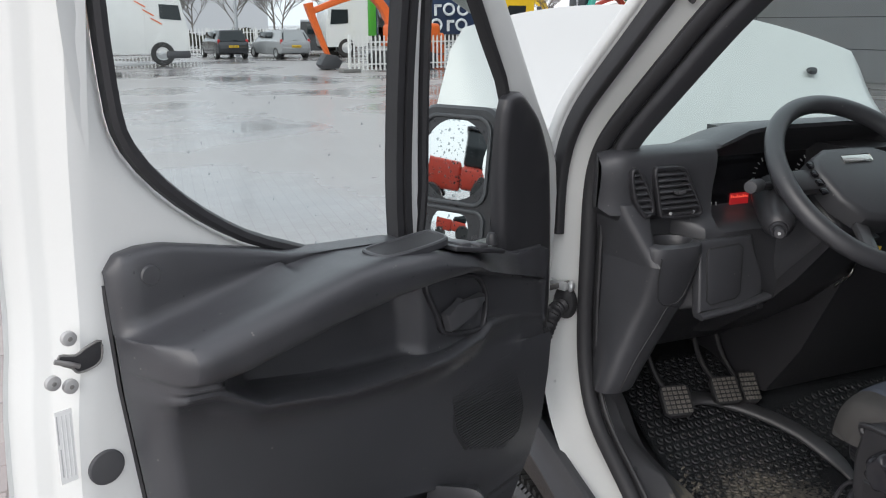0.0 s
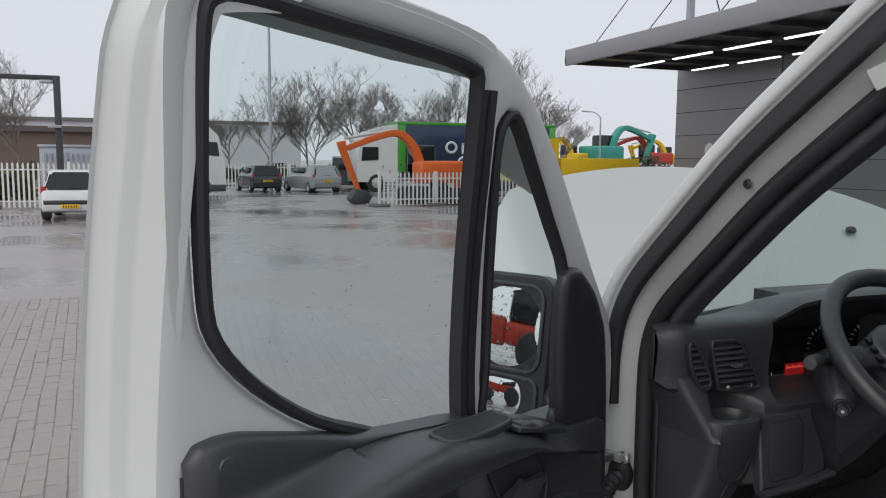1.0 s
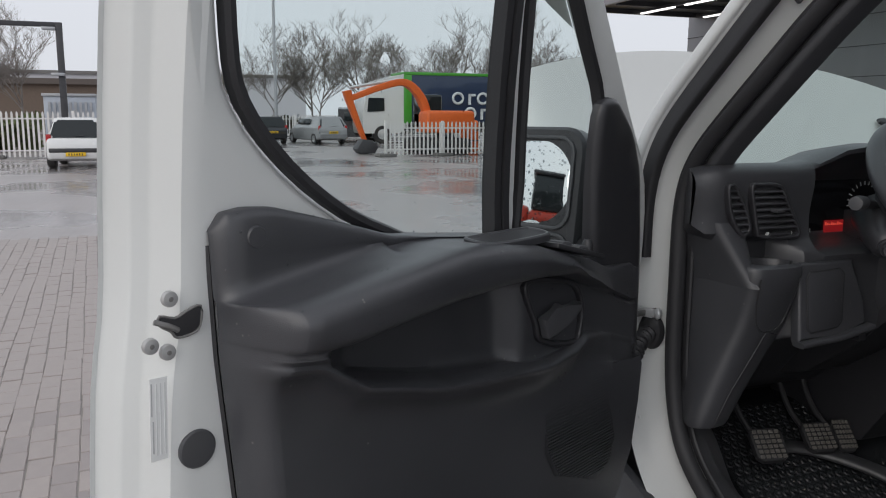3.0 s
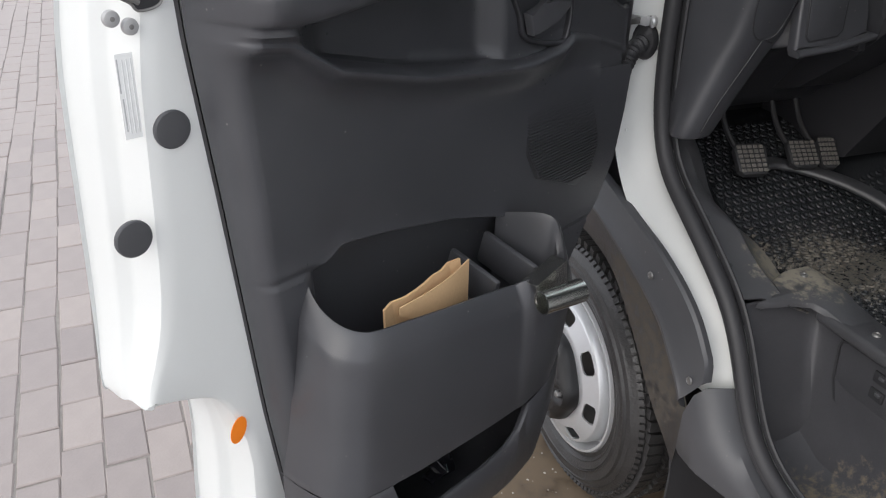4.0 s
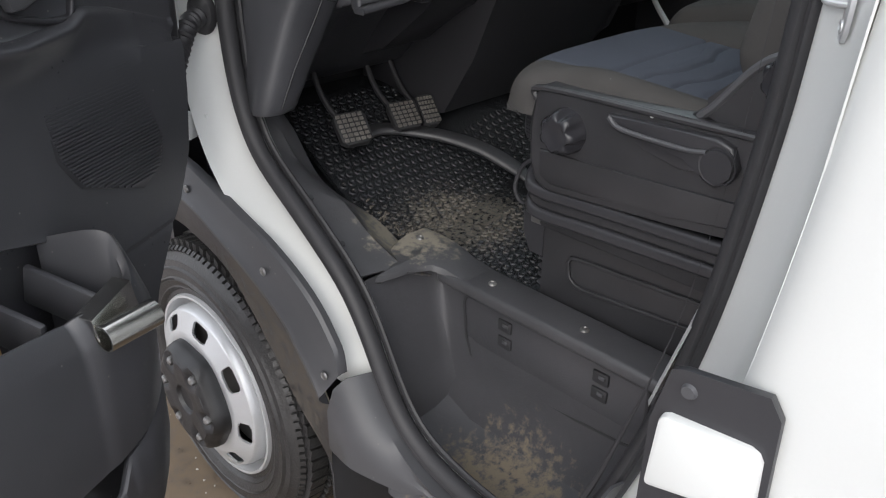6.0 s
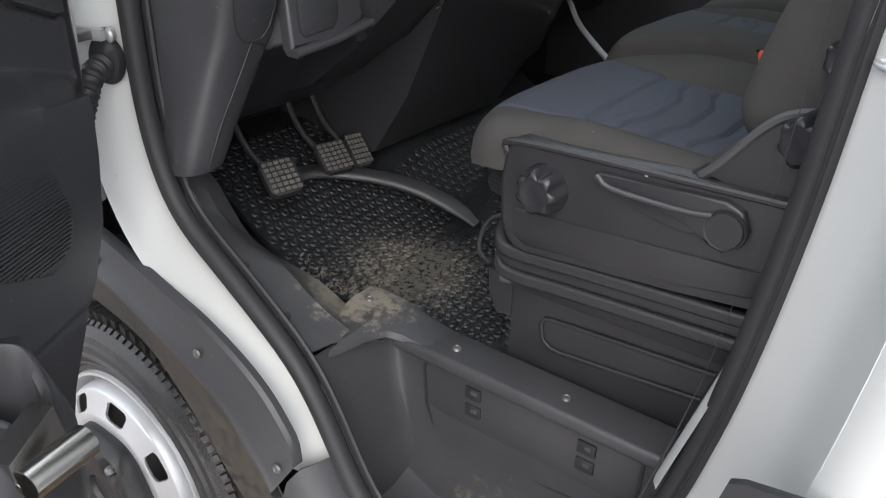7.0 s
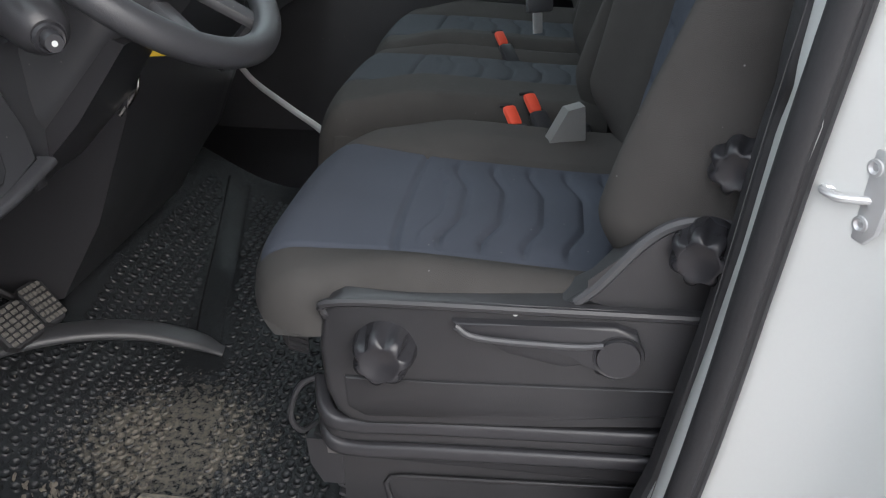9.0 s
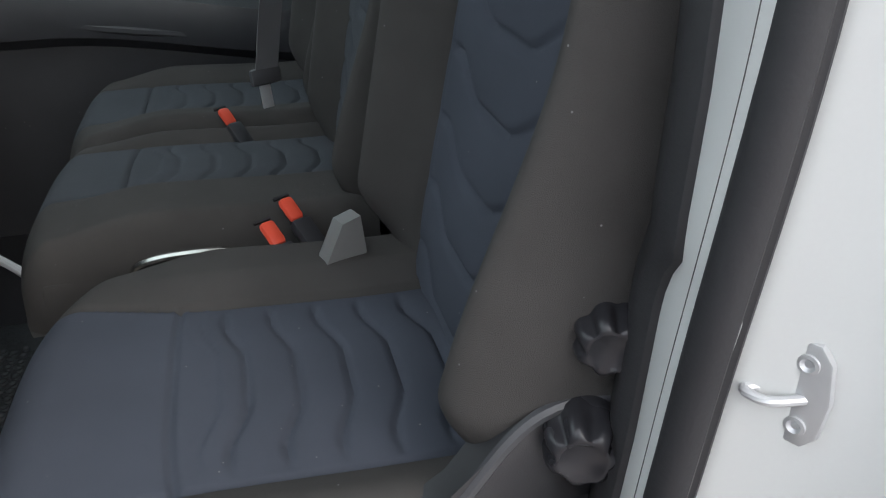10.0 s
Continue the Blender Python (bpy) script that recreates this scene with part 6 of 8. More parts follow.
cols = []
for x in (0.128, 0.133, 0.14, 0.15, 0.165, 0.18, 0.2, 0.215, 0.225, 0.23, 0.235, 0.24, 0.247, 0.255, 0.27, 0.29, 0.31, 0.33, 0.35, 0.382, 0.39, 0.394, 0.42, 0.46, 0.52, 0.6, 0.72, 0.82, 0.836, 0.84, 0.9, 1.1, 1.4, 1.7, 1.9, 1.96):
    f, floor_ = step(x, 0.222, 0.26), lin(x, [(0.12, 1.417), (0.217, 1.348), (0.235, 1.335), (0.27, 1.2), (0.3, 0.9)])
    e = 1 - step(x, 0.12, 0.18)
    hood = 0.035 * step(x, 0.36, 0.5) * (1 - step(x, 0.78, 0.9))
    low = [(a[0] * (1 - f) + b[0] * f, a[1] * (1 - f) + b[1] * f) for a, b in zip(LOW_L, LOW_K)]
    rec = 0.085 * step(x, 0.383, 0.393) * (1 - step(x, 0.834, 0.839))
    pr = curve_pts([(y + 0.02 * e * (y < -0.04) + (rec if y < -0.14 and 1.36 < z < 1.49 else 0), z - 0.012 * e + (hood if -0.15 < y < 0.1 else 0), 0) for y, z in TOP + low], 3)
    back = -0.2 + 0.085 * (1 - step(x, 0.322, 0.34))
    pr = [Vector((max(p.x, back - 0.03 * step(p.y, 1.372, 1.392)) if p.y < 1.392 and p.x < 0 else p.x, p.y)) for p in pr]
    cols.append([Vector((max(x, left_end(p.x)), p.x, max(p.y, floor_))) for p in pr])
bm = grid(cols)
c0 = cols[0]
k = min(range(len(c0)), key=lambda i: c0[i].y)
up, dn = [(p.y, p.z) for p in c0[k::-1]], [(p.y, p.z) for p in c0[k:]]
ys = [c0[k].y + (0.255 - c0[k].y) * (i / 24) ** 1.5 for i in range(25)]
grid([[Vector((left_end(y), y, lin(y, up) * (1 - j / 6) + lin(y, dn) * j / 6)) for j in range(7)] for y in ys], bm=bm)
bmesh.ops.remove_doubles(bm, verts=bm.verts, dist=0.0006)
part("body", bm, PLASTIC, dash, "black grained plastic dashboard", 40)


def vent(pts, y, slats, lo, hi, name):
    loop = [Vector((p.x, p.y)) for p in curve_pts([(*p, 0) for p in pts], 4, True)]
    v = part(name, sweep([Vector((p.x, y - 0.006, p.y)) for p in loop], rect_profile(0.007, 0.016, 0.003), (0, 1, 0), True), PLASTIC_DARK, dash)
    bm = bmesh.new()
    bm.faces.new([bm.verts.new((p.x, y - 0.003, p.y)) for p in loop])
    part("vent_back", bm, RUBBER, v, smooth=0)
    for i in range(slats):
        z = lo + (hi - lo) * (i + 0.5) / slats
        xs = [a.x + (b.x - a.x) * (z - a.y) / (b.y - a.y) for a, b in zip(loop, loop[1:] + loop[:1]) if (a.y - z) * (b.y - z) < 0]
        if len(xs) >= 2:
            part("slat", obox((max(xs) - min(xs) - 0.004, 0.012, 0.0035), pose((max(xs) + min(xs)) / 2, y - 0.008, z, 25, 0, 0), 0.001), PLASTIC, v)
    return v


vent([(0.18, 1.478), (0.19, 1.484), (0.203, 1.47), (0.225, 1.43), (0.232, 1.405), (0.225, 1.395), (0.213, 1.395), (0.19, 1.43)], -0.148, 7, 1.395, 1.482, "side_vent")
mv = vent([(0.232, 1.48), (0.25, 1.484), (0.295, 1.48), (0.315, 1.45), (0.345, 1.4), (0.345, 1.388), (0.33, 1.385), (0.262, 1.388), (0.25, 1.4), (0.24, 1.44)], -0.148, 7, 1.4, 1.478, "main_vent")
part("vent_tab", obox((0.02, 0.02, 0.008), pose(0.285, -0.166, 1.437), 0.003), GREY_PLASTIC, mv)
part("vent_slider", obox((0.05, 0.01, 0.007), pose(0.302, -0.158, 1.392, 0, -3, 0), 0.003), PLASTIC_DARK, mv)
for x in (0.275, 0.328):
    part("slider_mark", lathe([(0, 0.002), (0.004, 0.002), (0.004, 0)], axes((1, 0, 0), (0, 0, 1), (0, -1, 0), (x, -0.156, 1.392)), 10), LIGHT_MARK, mv)
# instrument panel: a dark pane under a hood, with a red lit display
clu = part("instrument_panel", plate([(0.392, 1.475), (0.42, 1.49), (0.8, 1.5), (0.82, 1.46), (0.8, 1.36), (0.6, 1.33), (0.52, 1.335), (0.47, 1.35), (0.42, 1.39)], 0.012, axes((1, 0, 0), (0, 0, 1), (0, -1, 0), (0, -0.055, 0)), 0.004), GLOSS_BLACK, dash, "glossy black instrument panel")
part("panel_rim", sweep([Vector((p.x, -0.07, p.y)) for p in curve_pts([(0.392, 1.475, 0), (0.402, 1.43, 0), (0.425, 1.39, 0), (0.47, 1.35, 0), (0.52, 1.336, 0), (0.56, 1.345, 0)], 5)], rect_profile(0.006, 0.012, 0.002), (0, 1, 0)), PLASTIC_DARK, clu)


def glow(name, c, strength):
    m = bpy.data.materials.new(name)
    m.use_nodes = True
    b = m.node_tree.nodes["Principled BSDF"]
    b.inputs["Base Color"].default_value, b.inputs["Emission Color"].default_value, b.inputs["Emission Strength"].default_value = (0.02, 0.02, 0.02, 1), (*c, 1), strength
    return m


RED_LCD, RED_TEXT, BLUE_LCD = glow("red_display", (1.0, 0.02, 0.03), 0.16), glow("red_figures", (1.0, 0.1, 0.06), 0.5), glow("dim_blue_display", (0.05, 0.25, 0.3), 0.25)
part("display", box(0.497, 0.548, -0.0705, -0.068, 1.358, 1.398, 0.0008), RED_LCD, clu, "lit red display")
for i in range(9):
    part("display_bar", box(0.4985 + 0.0053 * i, 0.502 + 0.0053 * i, -0.0715, -0.0705, 1.388, 1.3945 - 0.002 * (i % 3)), RED_TEXT, clu)
for i in range(3):
    part("display_bar", box(0.525 + 0.006 * i, 0.5295 + 0.006 * i, -0.0715, -0.0705, 1.363, 1.371), RED_TEXT, clu)
part("display", plate([(0.405, 1.47), (0.445, 1.475), (0.452, 1.445), (0.41, 1.442)], 0.002, axes((1, 0, 0), (0, 0, 1), (0, -1, 0), (0, -0.067, 0))), BLUE_LCD, clu, "dim blue display")
for cx, cz, n in ((0.455, 1.42, 7), (0.6, 1.43, 14), (0.72, 1.43, 14)):
    for i in range(n):
        a = radians(200 - 200 * i / (n - 1)) if n > 7 else radians(170 + 110 * i / (n - 1))
        part("gauge_mark", obox((0.002, 0.001, 0.008), axes((1, 0, 0), (0, 1, 0), (0, 0, 1), (cx + 0.042 * math.cos(a), -0.0685, cz + 0.042 * math.sin(a))) @ pose(0, 0, 0, 0, 90 - math.degrees(a), 0)), LIGHT_MARK, clu)
# side pod under the vents: a slab that narrows downwards, with the cup holder sunk in its top
def pod(z, grow=0.0):
    xb, xs, xr, yf = (lin(z, q) for q in ([(1.02, 0.152), (1.235, 0.212), (1.34, 0.212)], [(1.02, 0.185), (1.22, 0.262), (1.34, 0.27)], [(1.02, 0.232), (1.22, 0.326), (1.34, 0.334)], [(1.02, -0.148), (1.1, -0.158), (1.2, -0.176), (1.26, -0.192), (1.31, -0.206), (1.34, -0.209)]))
    pts = [(0.174, 0.02), (0.173, -0.04), (0.5 * (0.173 + xb) - 0.006, -0.1), (xb - 0.004, yf + 0.03), (xb + 0.008, yf + 0.008), (xb + 0.03, yf + 0.001), (xs, yf - 0.001), (xr - 0.03, yf + 0.002), (xr - 0.008, yf + 0.01), (xr, yf + 0.034), (xr + 0.004, -0.06), (xr + 0.004, 0.02)]
    c = Vector(((xb + xr) / 2, -0.1))
    return [c + (p.xy - c) * (1 + grow) for p in resample([(p.x, p.y) for p in curve_pts([(*p, 0) for p in pts], 6, True)], 72)]


rows = [[Vector((p.x, p.y, z)) for p in pod(max(1.02, min(1.34, z)), g)] for z, g in ((1.02, -0.12), (1.022, -0.04), (1.03, 0.0), (1.06, 0.0), (1.1, 0.0), (1.14, 0.0), (1.18, 0.0), (1.22, 0.0), (1.26, 0.0), (1.29, 0.0), (1.315, 0.0), (1.328, -0.01), (1.336, -0.03), (1.339, -0.07))]
CUP = Vector((0.272, -0.162))
for rx, ry, z in ((0.053, 0.04, 1.341), (0.049, 0.037, 1.342), (0.046, 0.0345, 1.338), (0.044, 0.033, 1.325), (0.038, 0.028, 1.285)):
    rows.append([Vector((CUP.x + rx * math.cos(a), CUP.y + ry * math.sin(a), z)) for a in [math.atan2(p.y - CUP.y, p.x - CUP.x) for p in rows[13]]])
bm = grid(rows, True)
bm.verts.ensure_lookup_table()
bm.faces.new(bm.verts[-72:])
bm.faces.new(bm.verts[:72])
part("side_pod", bm, PLASTIC, dash, "black lower side panel with a sunk cup holder", 40)
rows = []
for i in range(9):
    k = i / 8
    z, xb, yf = 1.3 + 0.115 * k, 0.212 - 0.05 * k, -0.204 + 0.056 * k ** 0.8
    rows.append([Vector((x, y, z)) for x, y in ((0.172, 0.02), (0.17 - 0.012 * k, -0.04), (0.187 - 0.03 * k, -0.1), (xb - 0.005, yf + 0.03), (xb - 0.001, yf + 0.014), (xb + 0.007, yf + 0.004), (xb + 0.014, yf), (0.222, yf + 0.001), (0.228, yf + 0.004), (0.231, yf + 0.012), (0.231, yf + 0.07))])
part("pod_shoulder", grid(rows), PLASTIC, dash, "black panel rising beside the cup holder", 50)
pod_y = lambda x, z: min(pod(z), key=lambda p: abs(p.x - x) + 4 * (p.y > -0.12)).y - 0.0008
for line in (((0.268, 1.212), (0.255, 1.18), (0.236, 1.14), (0.217, 1.1), (0.2, 1.06), (0.19, 1.034)), ((0.226, 1.318), (0.23, 1.27), (0.238, 1.235), (0.252, 1.216), (0.268, 1.212), (0.29, 1.216), (0.304, 1.235), (0.312, 1.27), (0.317, 1.318)), ((0.268, 1.212), (0.3, 1.202), (0.318, 1.2))):
    part("pod_seam", tube([(x, pod_y(x, z), z) for x, z in line], 0.0015, 6, 4), RUBBER, dash, "dark joint in the side panel")
KNEE = [(0.328, 1.338), (0.46, 1.338), (0.486, 1.25), (0.496, 1.21), (0.42, 1.196), (0.33, 1.188)]
LID = [(0.352, 1.318), (0.425, 1.322), (0.434, 1.314), (0.43, 1.222), (0.42, 1.212), (0.358, 1.206), (0.35, 1.214), (0.347, 1.308)]
KF = axes((1, 0, 0), (0, 0, 1), (0, -1, 0), (0, -0.178, 0)) @ pose(0, 1.19, 0, -5, 0, 0) @ Matrix.Translation((0, -1.19, 0))
part("knee_panel", plate(KNEE, 0.02, KF, 0.007, 3), PLASTIC, dash, "black panel under the instruments")
part("knee_lid", plate(LID, 0.004, KF @ Matrix.Translation((0, 0, 0.0195)), 0.003, 2), PLASTIC, dash, "small flush lid")
part("lid_gap", sweep([KF @ Vector((*p, 0.0203)) for p in LID], rect_profile(0.005, 0.004, 0.001), (0, 1, 0), True), RUBBER, dash, "dark joint round the lid")
part("knee_shelf", sweep([(0.33, -0.196, 1.186), (0.42, -0.198, 1.194), (0.5, -0.2, 1.21)], rect_profile(0.03, 0.012, 0.005), (0, 0, 1)), PLASTIC, dash)
part("latch_tab", box(0.475, 0.495, -0.2, -0.17, 1.18, 1.2, 0.003), PLASTIC_DARK, dash)
part("centre_console", plate([(-0.2, 1.5), (-0.225, 1.3), (-0.2, 1.2), (-0.12, 1.02), (-0.03, 0.88), (0.26, 0.8), (0.26, 1.5)], 0.5, axes((0, 1, 0), (0, 0, 1), (1, 0, 0), (0.7, 0, 0)), 0.05, 6), PLASTIC_DARK, dash, "black centre console")
part("console_trim", tube([(0.705, -0.226, 1.29), (0.71, -0.218, 1.24), (0.7, -0.19, 1.2)], 0.004, 8, 5), CHROME, dash)
part("gear_lever", tube([(0.9, -0.26, 1.22), (0.92, -0.33, 1.3), (0.93, -0.36, 1.36)], 0.012, 10, 4), PLASTIC_DARK, dash)
part("gear_knob", lathe([(0, 0.05), (0.018, 0.045), (0.024, 0.025), (0.02, 0.0), (0.012, -0.02)], pose(0.93, -0.365, 1.37, 20, 0, 0), 20), PLASTIC_DARK, dash)
part("under_column", plate([(-0.3, 1.34), (-0.22, 1.24), (-0.12, 1.14), (0.0, 1.05), (0.2, 0.98), (0.2, 1.4), (-0.1, 1.42)], 0.16, axes((0, 1, 0), (0, 0, 1), (1, 0, 0), (0.55, 0, 0)), 0.045, 6), PLASTIC_DARK, dash, "black panel under the column")

# ---- steering wheel, column, stalks ----
SWC, SWA = Vector((0.618, -0.295, 1.458)), 0.75
SW = axes((1, 0, 0), (0, math.cos(SWA), math.sin(SWA)), (0, -math.sin(SWA), math.cos(SWA)), SWC)
steer = thing("steering_wheel", SWC, "black four-spoke steering wheel with a padded hub", "steering wheel")
bm = tube([(0.193 * math.cos(a * 0.3927), 0.193 * math.sin(a * 0.3927), 0) for a in range(16)], 0.0185, 16, 4, True, up=(0, 0, 1))
bm.transform(SW)
part("rim", bm, PLASTIC, steer, "black padded rim")
HUB = [(-0.11, 0.03), (-0.1, 0.06), (-0.06, 0.078), (0.06, 0.078), (0.1, 0.06), (0.11, 0.03), (0.095, -0.04), (0.06, -0.085), (0.0, -0.1), (-0.06, -0.085), (-0.095, -0.04)]
part("hub", plate(HUB, 0.045, SW @ pose(0, 0, -0.035), 0.014, 3), PLASTIC, steer, "black padded hub")
for s in (-1, 1):
    part("spoke", obox((0.1, 0.05, 0.022), SW @ pose(s * 0.14, 0.02, -0.018, 0, s * 10, s * 8), 0.008), PLASTIC_DARK, steer)
    part("spoke", obox((0.03, 0.1, 0.016), SW @ pose(s * 0.07, -0.13, -0.016, -8, 0, s * 20), 0.006), GREY_PLASTIC, steer, "grey lower spoke")
    for i in range(4):
        part("hub_button", obox((0.016, 0.014, 0.006), SW @ pose(s * (0.108 + 0.002 * i), 0.045 - 0.02 * i, 0.0, 0, 0, s * -6), 0.002), GLOSS_BLACK, steer)
part("emblem", obox((0.075, 0.018, 0.003), SW @ pose(0, 0.045, 0.011), 0.003), CHROME, steer, "plain chrome emblem plate")
col = thing("steering_column", (0.6, -0.2, 1.37), "black steering column shroud with stalks and ignition", "steering column")
bm = obox((0.17, 0.15, 0.26), SW @ pose(0, 0.0, -0.17), 0.04, 4)
part("shroud", bm, PLASTIC, col)
part("ignition", lathe([(0, 0.012), (0.009, 0.012), (0.0105, 0.009), (0.0105, 0.002), (0.014, 0.003), (0.0165, 0.0), (0.0165, -0.01)], axes((0.75, -0.66, 0), (0, 0, 1), (-0.6, -0.72, -0.3), (0.408, -0.302, 1.381)), 28), KNOB, col, "round black start button")
part("button_mark", lathe([(0, 0.001), (0.003, 0.001), (0.003, 0)], axes((0.75, -0.66, 0), (0, 0, 1), (-0.6, -0.72, -0.3), (0.401, -0.3105, 1.3775)), 16), LIGHT_MARK, col)
part("ignition_pod", lathe([(0.001, -0.004), (0.018, -0.004), (0.024, -0.009), (0.029, -0.022), (0.036, -0.06), (0.042, -0.1), (0.046, -0.14)], axes((0.77, -0.64, 0), (-0.2, -0.23, 0.95), (-0.6, -0.72, -0.3), (0.408, -0.302, 1.381)), 28), PLASTIC_DARK, col)
part("stalk", tube([(0.52, -0.2, 1.44), (0.44, -0.235, 1.45), (0.39, -0.25, 1.455)], 0.008, 10, 4), PLASTIC_DARK, col)
part("stalk_end", lathe([(0, 0.02), (0.012, 0.018), (0.014, 0.0), (0.012, -0.03), (0.008, -0.04)], axes((0, 0, 1), (0.45, -0.89, 0), (-0.89, -0.45, 0.05), (0.385, -0.252, 1.456)), 18), GREY_PLASTIC, col, "dark grey stalk end")
part("stalk", tube([(0.52, -0.22, 1.41), (0.45, -0.25, 1.405), (0.41, -0.26, 1.4)], 0.006, 10, 4), CHROME, col)
part("tag", obox((0.045, 0.002, 0.026), pose(0.692, -0.265, 1.303, 0, 4, -60), 0.0005), YELLOW, col, "small yellow tag")
part("tag_mark", lathe([(0, 0.001), (0.003, 0.001), (0.003, 0)], axes((1, 0, 0), (0, 0, 1), (0, -1, 0), (0.692, -0.2665, 1.302)), 10), RUBBER, col)
# thin pale grey tube along a curved line from dash to bench
cable = solo("cable", tube([(1.45, -0.06, 1.1), (1.405, -0.12, 1.052), (1.23, -0.265, 1.045), (1.1, -0.37, 1.045), (1.03, -0.42, 1.03), (1.0, -0.44, 0.95)], 0.007, 10, 6), mat("pale_tube", (0.5, 0.5, 0.5), 0.5, var=0.1), "thin pale grey tube running in front of the bench", "cable")

# ---- yard ----
FENCE = mat("white_fence_paint", (0.72, 0.71, 0.7), 0.5, var=0.08)
CLAD = mat("grey_cladding", (0.27, 0.27, 0.285), 0.45, 0.2, var=0.08, scale=0.4, fine=20, bump=0.05)
DARKSTEEL = mat("dark_steel", (0.06, 0.06, 0.065), 0.5, 0.3)
CONCRETE = mat("dark_concrete", (0.16, 0.155, 0.15), 0.8, var=0.2)
GALV = mat("galvanised_steel", (0.42, 0.43, 0.45), 0.45, 0.6, var=0.1)
DARKGLASS = mat("dark_window", (0.015, 0.02, 0.022), 0.08, var=0.1, bump=0)
BARK = mat("bare_bark", (0.2, 0.18, 0.165), 0.9, var=0.25)
PLATE = mat("yellow_plate", (0.8, 0.5, 0.02), 0.4, var=0.03, bump=0)
TAIL = mat("red_lens", (0.45, 0.02, 0.02), 0.15, var=0.1, bump=0)


def paint(name, c, rough=0.25):
    return mat(name, c, rough, var=0.06, scale=2, bump=0.02, coat=0.6)


def palisade(x0, y0, x1, y1, h, gap=0.16, label="white steel palisade fence on dark feet"):
    """Pales with pointed tops on two rails between posts."""
    a, b = Vector((x0, y0, 0)), Vector((x1, y1, 0))
    ln = (b - a).length
    m = axes((b - a).normalized(), Vector((0, 0, 1)).cross((b - a).normalized()), (0, 0, 1), a)
    f = thing("fence", a, label, "fence", "yard fences")
    pale = mesh_of("pale", plate([(-0.035, 0.06), (0.035, 0.06), (0.035, h - 0.07), (0.0, h), (-0.035, h - 0.07)], 0.012, axes((1, 0, 0), (0, 0, 1), (0, -1, 0), (0, 0, 0))), FENCE, 0)
    inv = f.matrix_basis.inverted()
    n = int(ln / gap)
    for i in range(n + 1):
        o = new("pale", pale)
        o.parent = f
        o.matrix_basis = inv @ m @ Matrix.Translation((ln * i / n, 0, 0))
    for z in (0.25, h - 0.28):
        bm = box(0, ln, 0.0, 0.04, z, z + 0.05)
        bm.transform(m)
        part("rail", bm, FENCE, f)
    k = max(1, round(ln / 2.7))
    for i in range(k + 1):
        x = ln * i / k
        bm = box(x - 0.05, x + 0.05, -0.02, 0.08, 0, h + 0.02, 0.01)
        bm.transform(m)
        part("post", bm, FENCE, f)
        bm = box(x - 0.35, x + 0.35, -0.25, 0.3, 0, 0.12, 0.03)
        bm.transform(m)
        part("foot", bm, CONCRETE, f, "dark concrete foot")
    return f


palisade(7.55, 27.9, 14.6, 28.6, 1.33, 0.17)
palisade(-8.4, 29.8, -0.7, 29.2, 1.62, 0.16)
palisade(-0.8, 49, 13.4, 49.4, 1.5, 0.2)
palisade(14, 60, 60, 66, 1.6, 0.4)


def road_wheel(par, x, y, r, w, m):
    t = lathe([(r * 0.6, 0), (r * 0.66, -0.012), (r * 0.9, -0.02), (r, 0.02), (r, w - 0.02), (r * 0.9, w), (0, w)], m @ axes((0, 1, 0), (0, 0, 1), (1, 0, 0), (x, y, r)), 28)
    o = part("wheel", t, TYRE, par)
    part("rim", lathe([(r * 0.62, 0.0), (r * 0.56, 0.02), (r * 0.25, 0.03), (r * 0.2, 0.0), (0, 0)], m @ axes((0, 1, 0), (0, 0, 1), (1, 0, 0), (x, y, r)), 20), STEEL, o)


